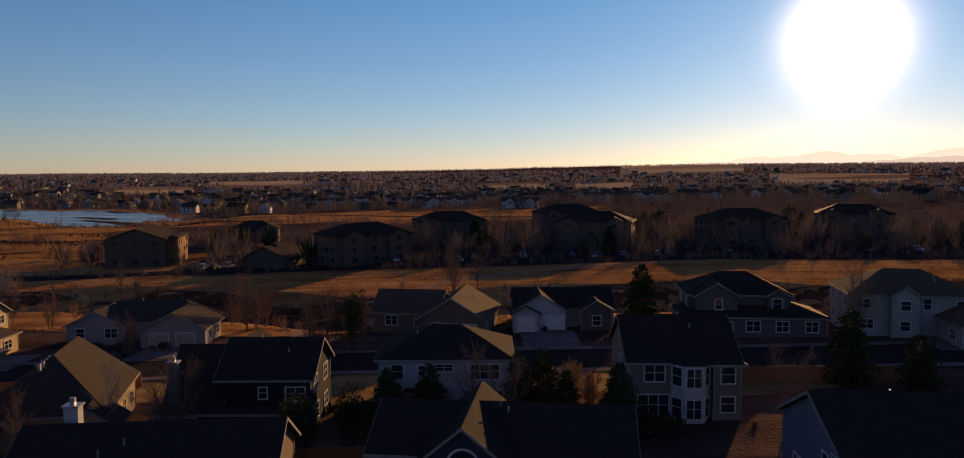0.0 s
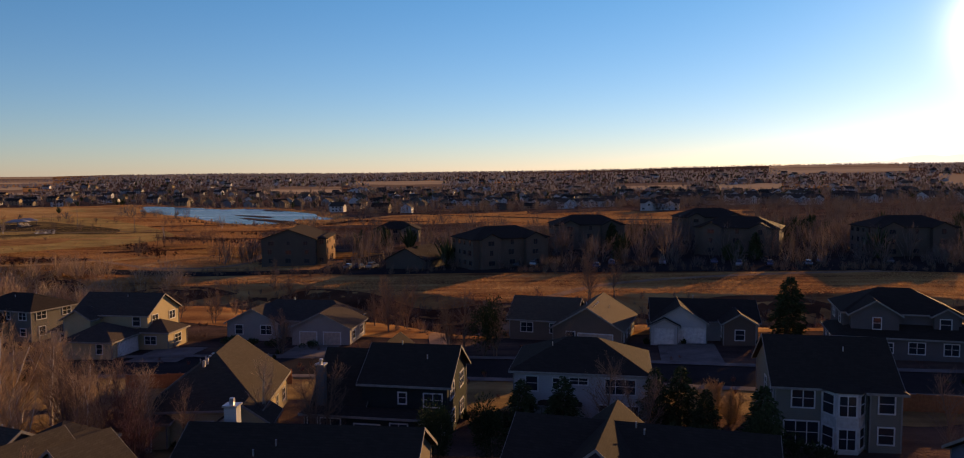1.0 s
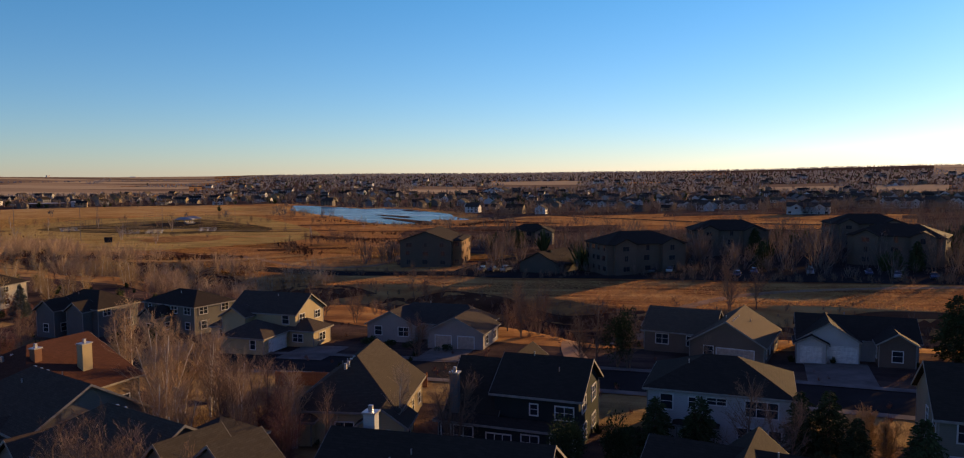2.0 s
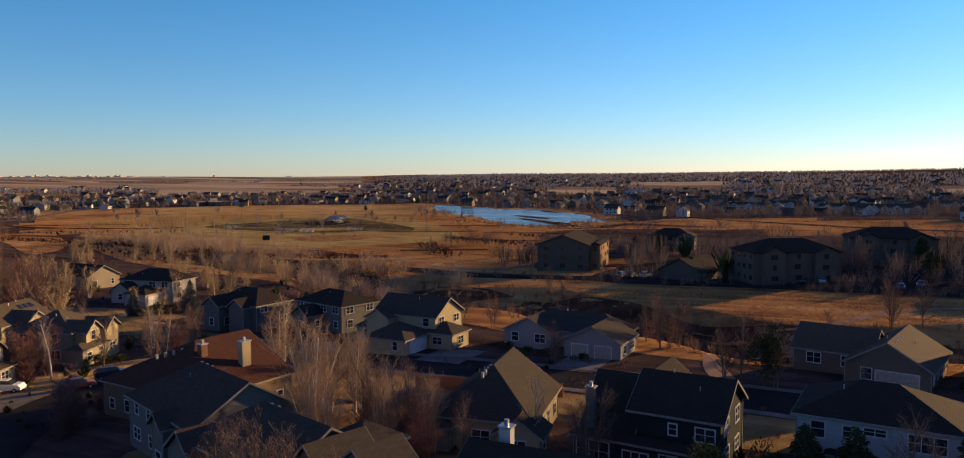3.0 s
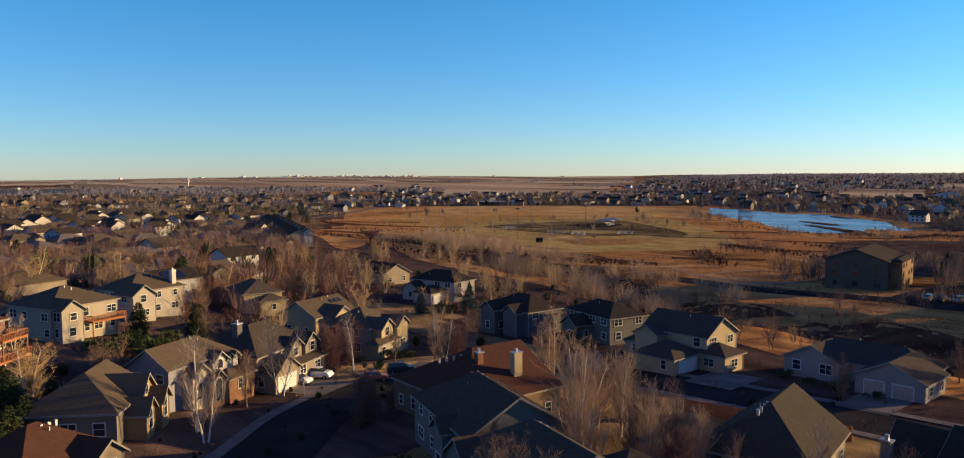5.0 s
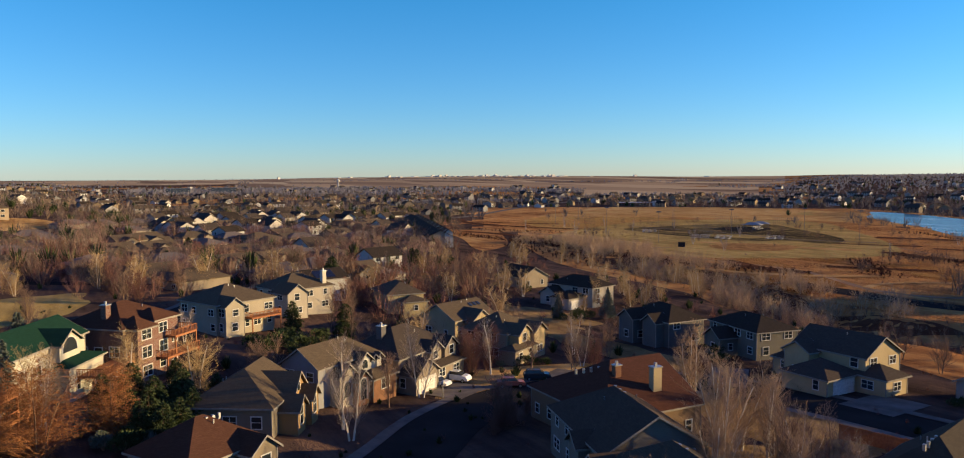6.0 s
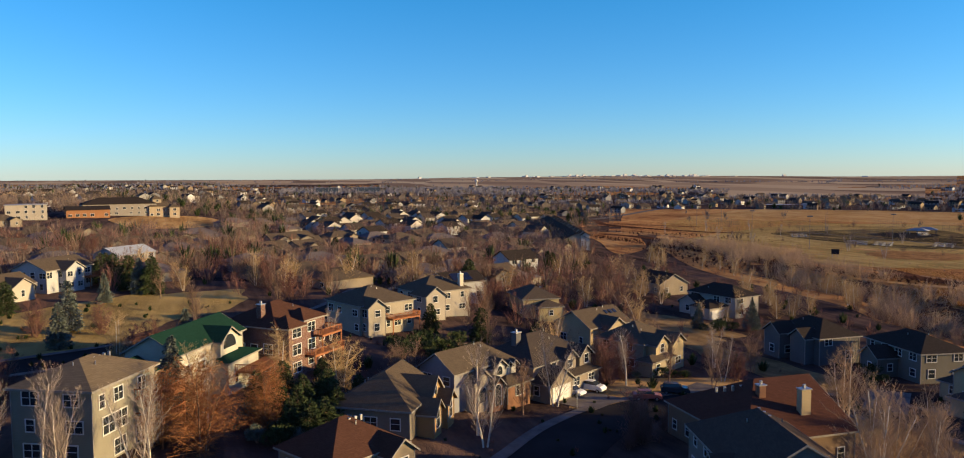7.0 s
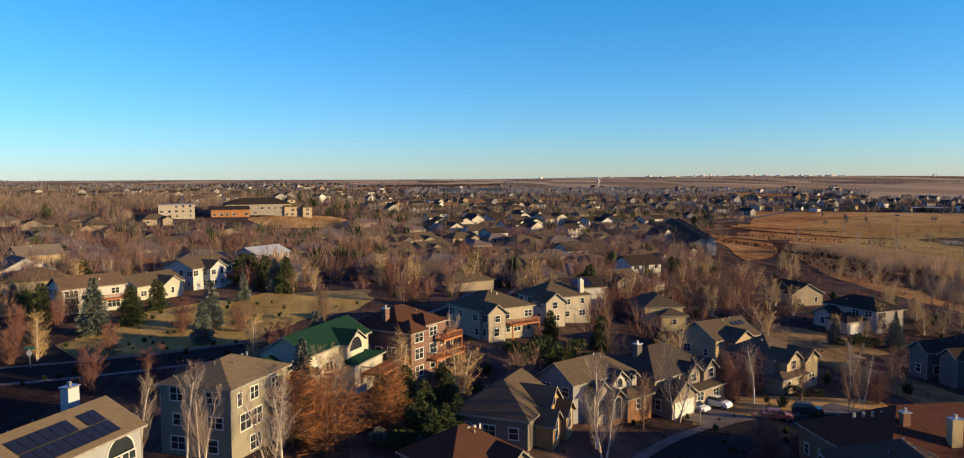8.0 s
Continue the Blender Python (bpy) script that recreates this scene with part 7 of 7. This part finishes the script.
stop = tagged(new("backstop"), "grey mesh backstop of a ball field", "backstop", "ball field backstops")
part("frame", lattice("frame", [-9 + 1.5 * i + o for i in range(13) for o in (-0.06, 0.06)], [0, 0.1, 2, 2.1, 4, 4.1, 6, 6.1], lambda i, k: i % 2 == 0 or k % 2 == 0, -0.05, 0.05, plain("dark_mesh_metal", (0.1, 0.1, 0.1), 0.7)), stop)
for i, (x, y, h) in enumerate([(-442, 470, 40), (-400, 488, 20), (-386, 352, 60), (-500, 372, 30), (-352, 356, 10)]):
    m = pose(x, y, land(x, y), 0, 0, h)
    if i:
        copy_thing(stop, m)
    else:
        stop.matrix_basis = m



def shelter(x, y, heading):
    """An open picnic shelter: a low hipped roof on four posts."""
    root = tagged(new("picnic_shelter"), "open picnic shelter with a pale roof beside the ball fields", "shelter")
    root.matrix_basis = pose(x, y, land(x, y), 0, 0, heading)
    rv, rf, boards, top = roof_of(-6, -4, 6, 4, 3.0, "h", 0.35)
    part("roof", mesh_of("roof", rv, rf, plain("pale_metal_roof", (0.26, 0.25, 0.24), 0.7)), root)
    for px in (-5.4, 5.4):
        for py in (-3.4, 3.4):
            part("post", shared("shelter_post", lambda: boxes_mesh("post", [(-0.15, -0.15, -0.5, 0.15, 0.15, 3.05)], MAST)), root, "", pose(px, py, 0))
    return root


def bleacher(x, y, heading):
    """A stand of five stepped benches."""
    root = tagged(new("bleacher"), "pale metal bleacher stand at the ball field", "bleacher", "bleachers")
    root.matrix_basis = pose(x, y, land(x, y), 0, 0, heading)
    for k in range(5):
        part("bench", shared(("bench", k), lambda: boxes_mesh("bench", [(-5, 0.75 * k, 0.42 + 0.4 * k, 5, 0.75 * k + 0.32, 0.5 + 0.4 * k)], GARAGE_WHITE)), root)
    for px in (-4, 0, 4):
        part("support", shared("support", lambda: mesh_of("support", [(-0.06, 0, -0.3), (-0.06, 3.3, -0.3), (-0.06, 3.3, 2.05), (-0.06, 0, 0.42), (0.06, 0, -0.3), (0.06, 3.3, -0.3), (0.06, 3.3, 2.05), (0.06, 0, 0.42)], [(0, 1, 2, 3), (7, 6, 5, 4), (0, 4, 5, 1), (1, 5, 6, 2), (2, 6, 7, 3), (3, 7, 4, 0)], MAST)), root, "", pose(px, 0, 0))
    return root


shelter(-382, 432, 30)
shelter(-390, 449, 40)
for x, y, h in [(-322, 322, 40), (-312, 328, 10), (-378, 334, 70), (-372, 428, 100), (-296, 352, 20)]:
    bleacher(x, y, h)

# ---- street furniture, fences, panels ----
sign = tagged(new("street_sign"), "green street name blade over a grey-backed stop sign", "street sign")
sign.matrix_basis = pose(-130.5, -49.5, land(-130.5, -49.5), 0, 0, 75)
part("pole", boxes_mesh("pole", [(-0.05, -0.05, -0.4, 0.05, 0.05, 3.3)], METAL), sign)
part("name_blade", boxes_mesh("name_blade", [(-0.95, -0.03, 3.1, 0.95, 0.03, 3.45)], plain("sign_green", (0.01, 0.16, 0.09), 0.5)), sign, "green reflective name blade")
n8 = [(0.5 * math.cos(radians(22.5 + 45 * k)), 0.5 * math.sin(radians(22.5 + 45 * k)) + 2.45) for k in range(8)]
part("stop_plate", mesh_of("stop_plate", [(x, yy, z) for yy in (-0.09, -0.06) for x, z in n8], [tuple(range(8)), tuple(range(15, 7, -1))] + [(k, 8 + k, 8 + (k + 1) % 8, (k + 1) % 8) for k in range(8)], TRIM), sign, "pale octagonal plate")
lamp = tagged(new("post_lamp"), "white globe lamp on a short post by the street", "lamp")
lamp.matrix_basis = pose(-102.2, 50.2, land(-102.2, 50.2))
part("post", boxes_mesh("post", [(-0.06, -0.06, -0.3, 0.06, 0.06, 2.2)], METAL), lamp)
bm = bmesh.new()
bmesh.ops.create_uvsphere(bm, u_segments=14, v_segments=10, radius=0.3, matrix=Matrix.Translation((0, 0, 2.45)))
globe = bpy.data.meshes.new("globe")
bm.to_mesh(globe)
bm.free()
globe.materials.append(TRIM)
part("globe", globe, lamp)


def fence(x0, y0, x1, y1, label="weathered cedar privacy fence between gardens", h=1.8):
    """Boarded panels between posts."""
    root = tagged(new("fence"), label, "fence")
    root.matrix_basis = pose(x0, y0, 0)
    d = Vector((x1 - x0, y1 - y0))
    n = max(1, round(d.length / 2.4))
    turn = math.degrees(math.atan2(d.y, d.x))
    w = d.length / n
    me = shared(("fence", round(w, 1), h), lambda: lattice("panel", [w * (i / 16) + o for i in range(16) for o in (0.0, w / 16 - 0.012)], [0, 0.3, 0.4, h - 0.4, h - 0.3, h], lambda i, k: i % 2 == 0 or k in (1, 3), -0.02, 0.02, WOOD))
    pm = shared(("fpost", h), lambda: boxes_mesh("post", [(-0.06, -0.06, -0.6, 0.06, 0.06, h + 0.1)], WOOD))
    for i in range(n + 1):
        p = d * (i / n)
        z = land(x0 + p.x, y0 + p.y)
        part("post", pm, root, "", pose(p.x, p.y, z, 0, 0, turn))
        if i < n:
            part("panel", me, root, "", pose(p.x, p.y, z + 0.05, 0, 0, turn))


fence(27, 82, 44, 80)
fence(-12.5, 60, 9.5, 61)
fence(-33, 60, -12.5, 60)
fence(-60, 92 - 8, -40, 88)

panel_me = shared("solar", lambda: boxes_mesh("solar_panel", [(-0.52, -0.85, 0, 0.52, 0.85, 0.05)], plain("solar_cells", (0.012, 0.014, 0.022), 0.2, 0.2, 3.0)))
slope = math.degrees(math.atan(0.5))
for row in range(2):
    for k in range(9):
        if row == 1 and k in (6,):
            continue
        yy = 0.9 + row * 1.65
        part("solar_panel", panel_me, solar_house, "dark blue-black solar panel", pose(1.2 + k * 1.1, yy, 6.0 + yy * 0.5 + 0.28, slope, 0, 0))

slope = math.degrees(math.atan(0.45))
for row in range(2):
    for k in range(5):
        yy = 1.1 + row * 1.65
        part("solar_panel", panel_me, panel_house, "dark blue-black solar panel", pose(3.0 + k * 1.1, yy, 5.0 + yy * 0.45 + 0.26, slope, 0, 0))
skylight_me = shared("skylight", lambda: boxes_mesh("skylight", [(-0.35, -0.6, 0, 0.35, 0.6, 0.08)], GLASS))
slope = math.degrees(math.atan(0.55))
for k in range(3):
    part("skylight", skylight_me, skylight_house, "dark glass skylight", pose(8.2 + k * 1.3, 3.2, 4.4 + 3.2 * 0.55 + 0.26, slope, 0, 0))
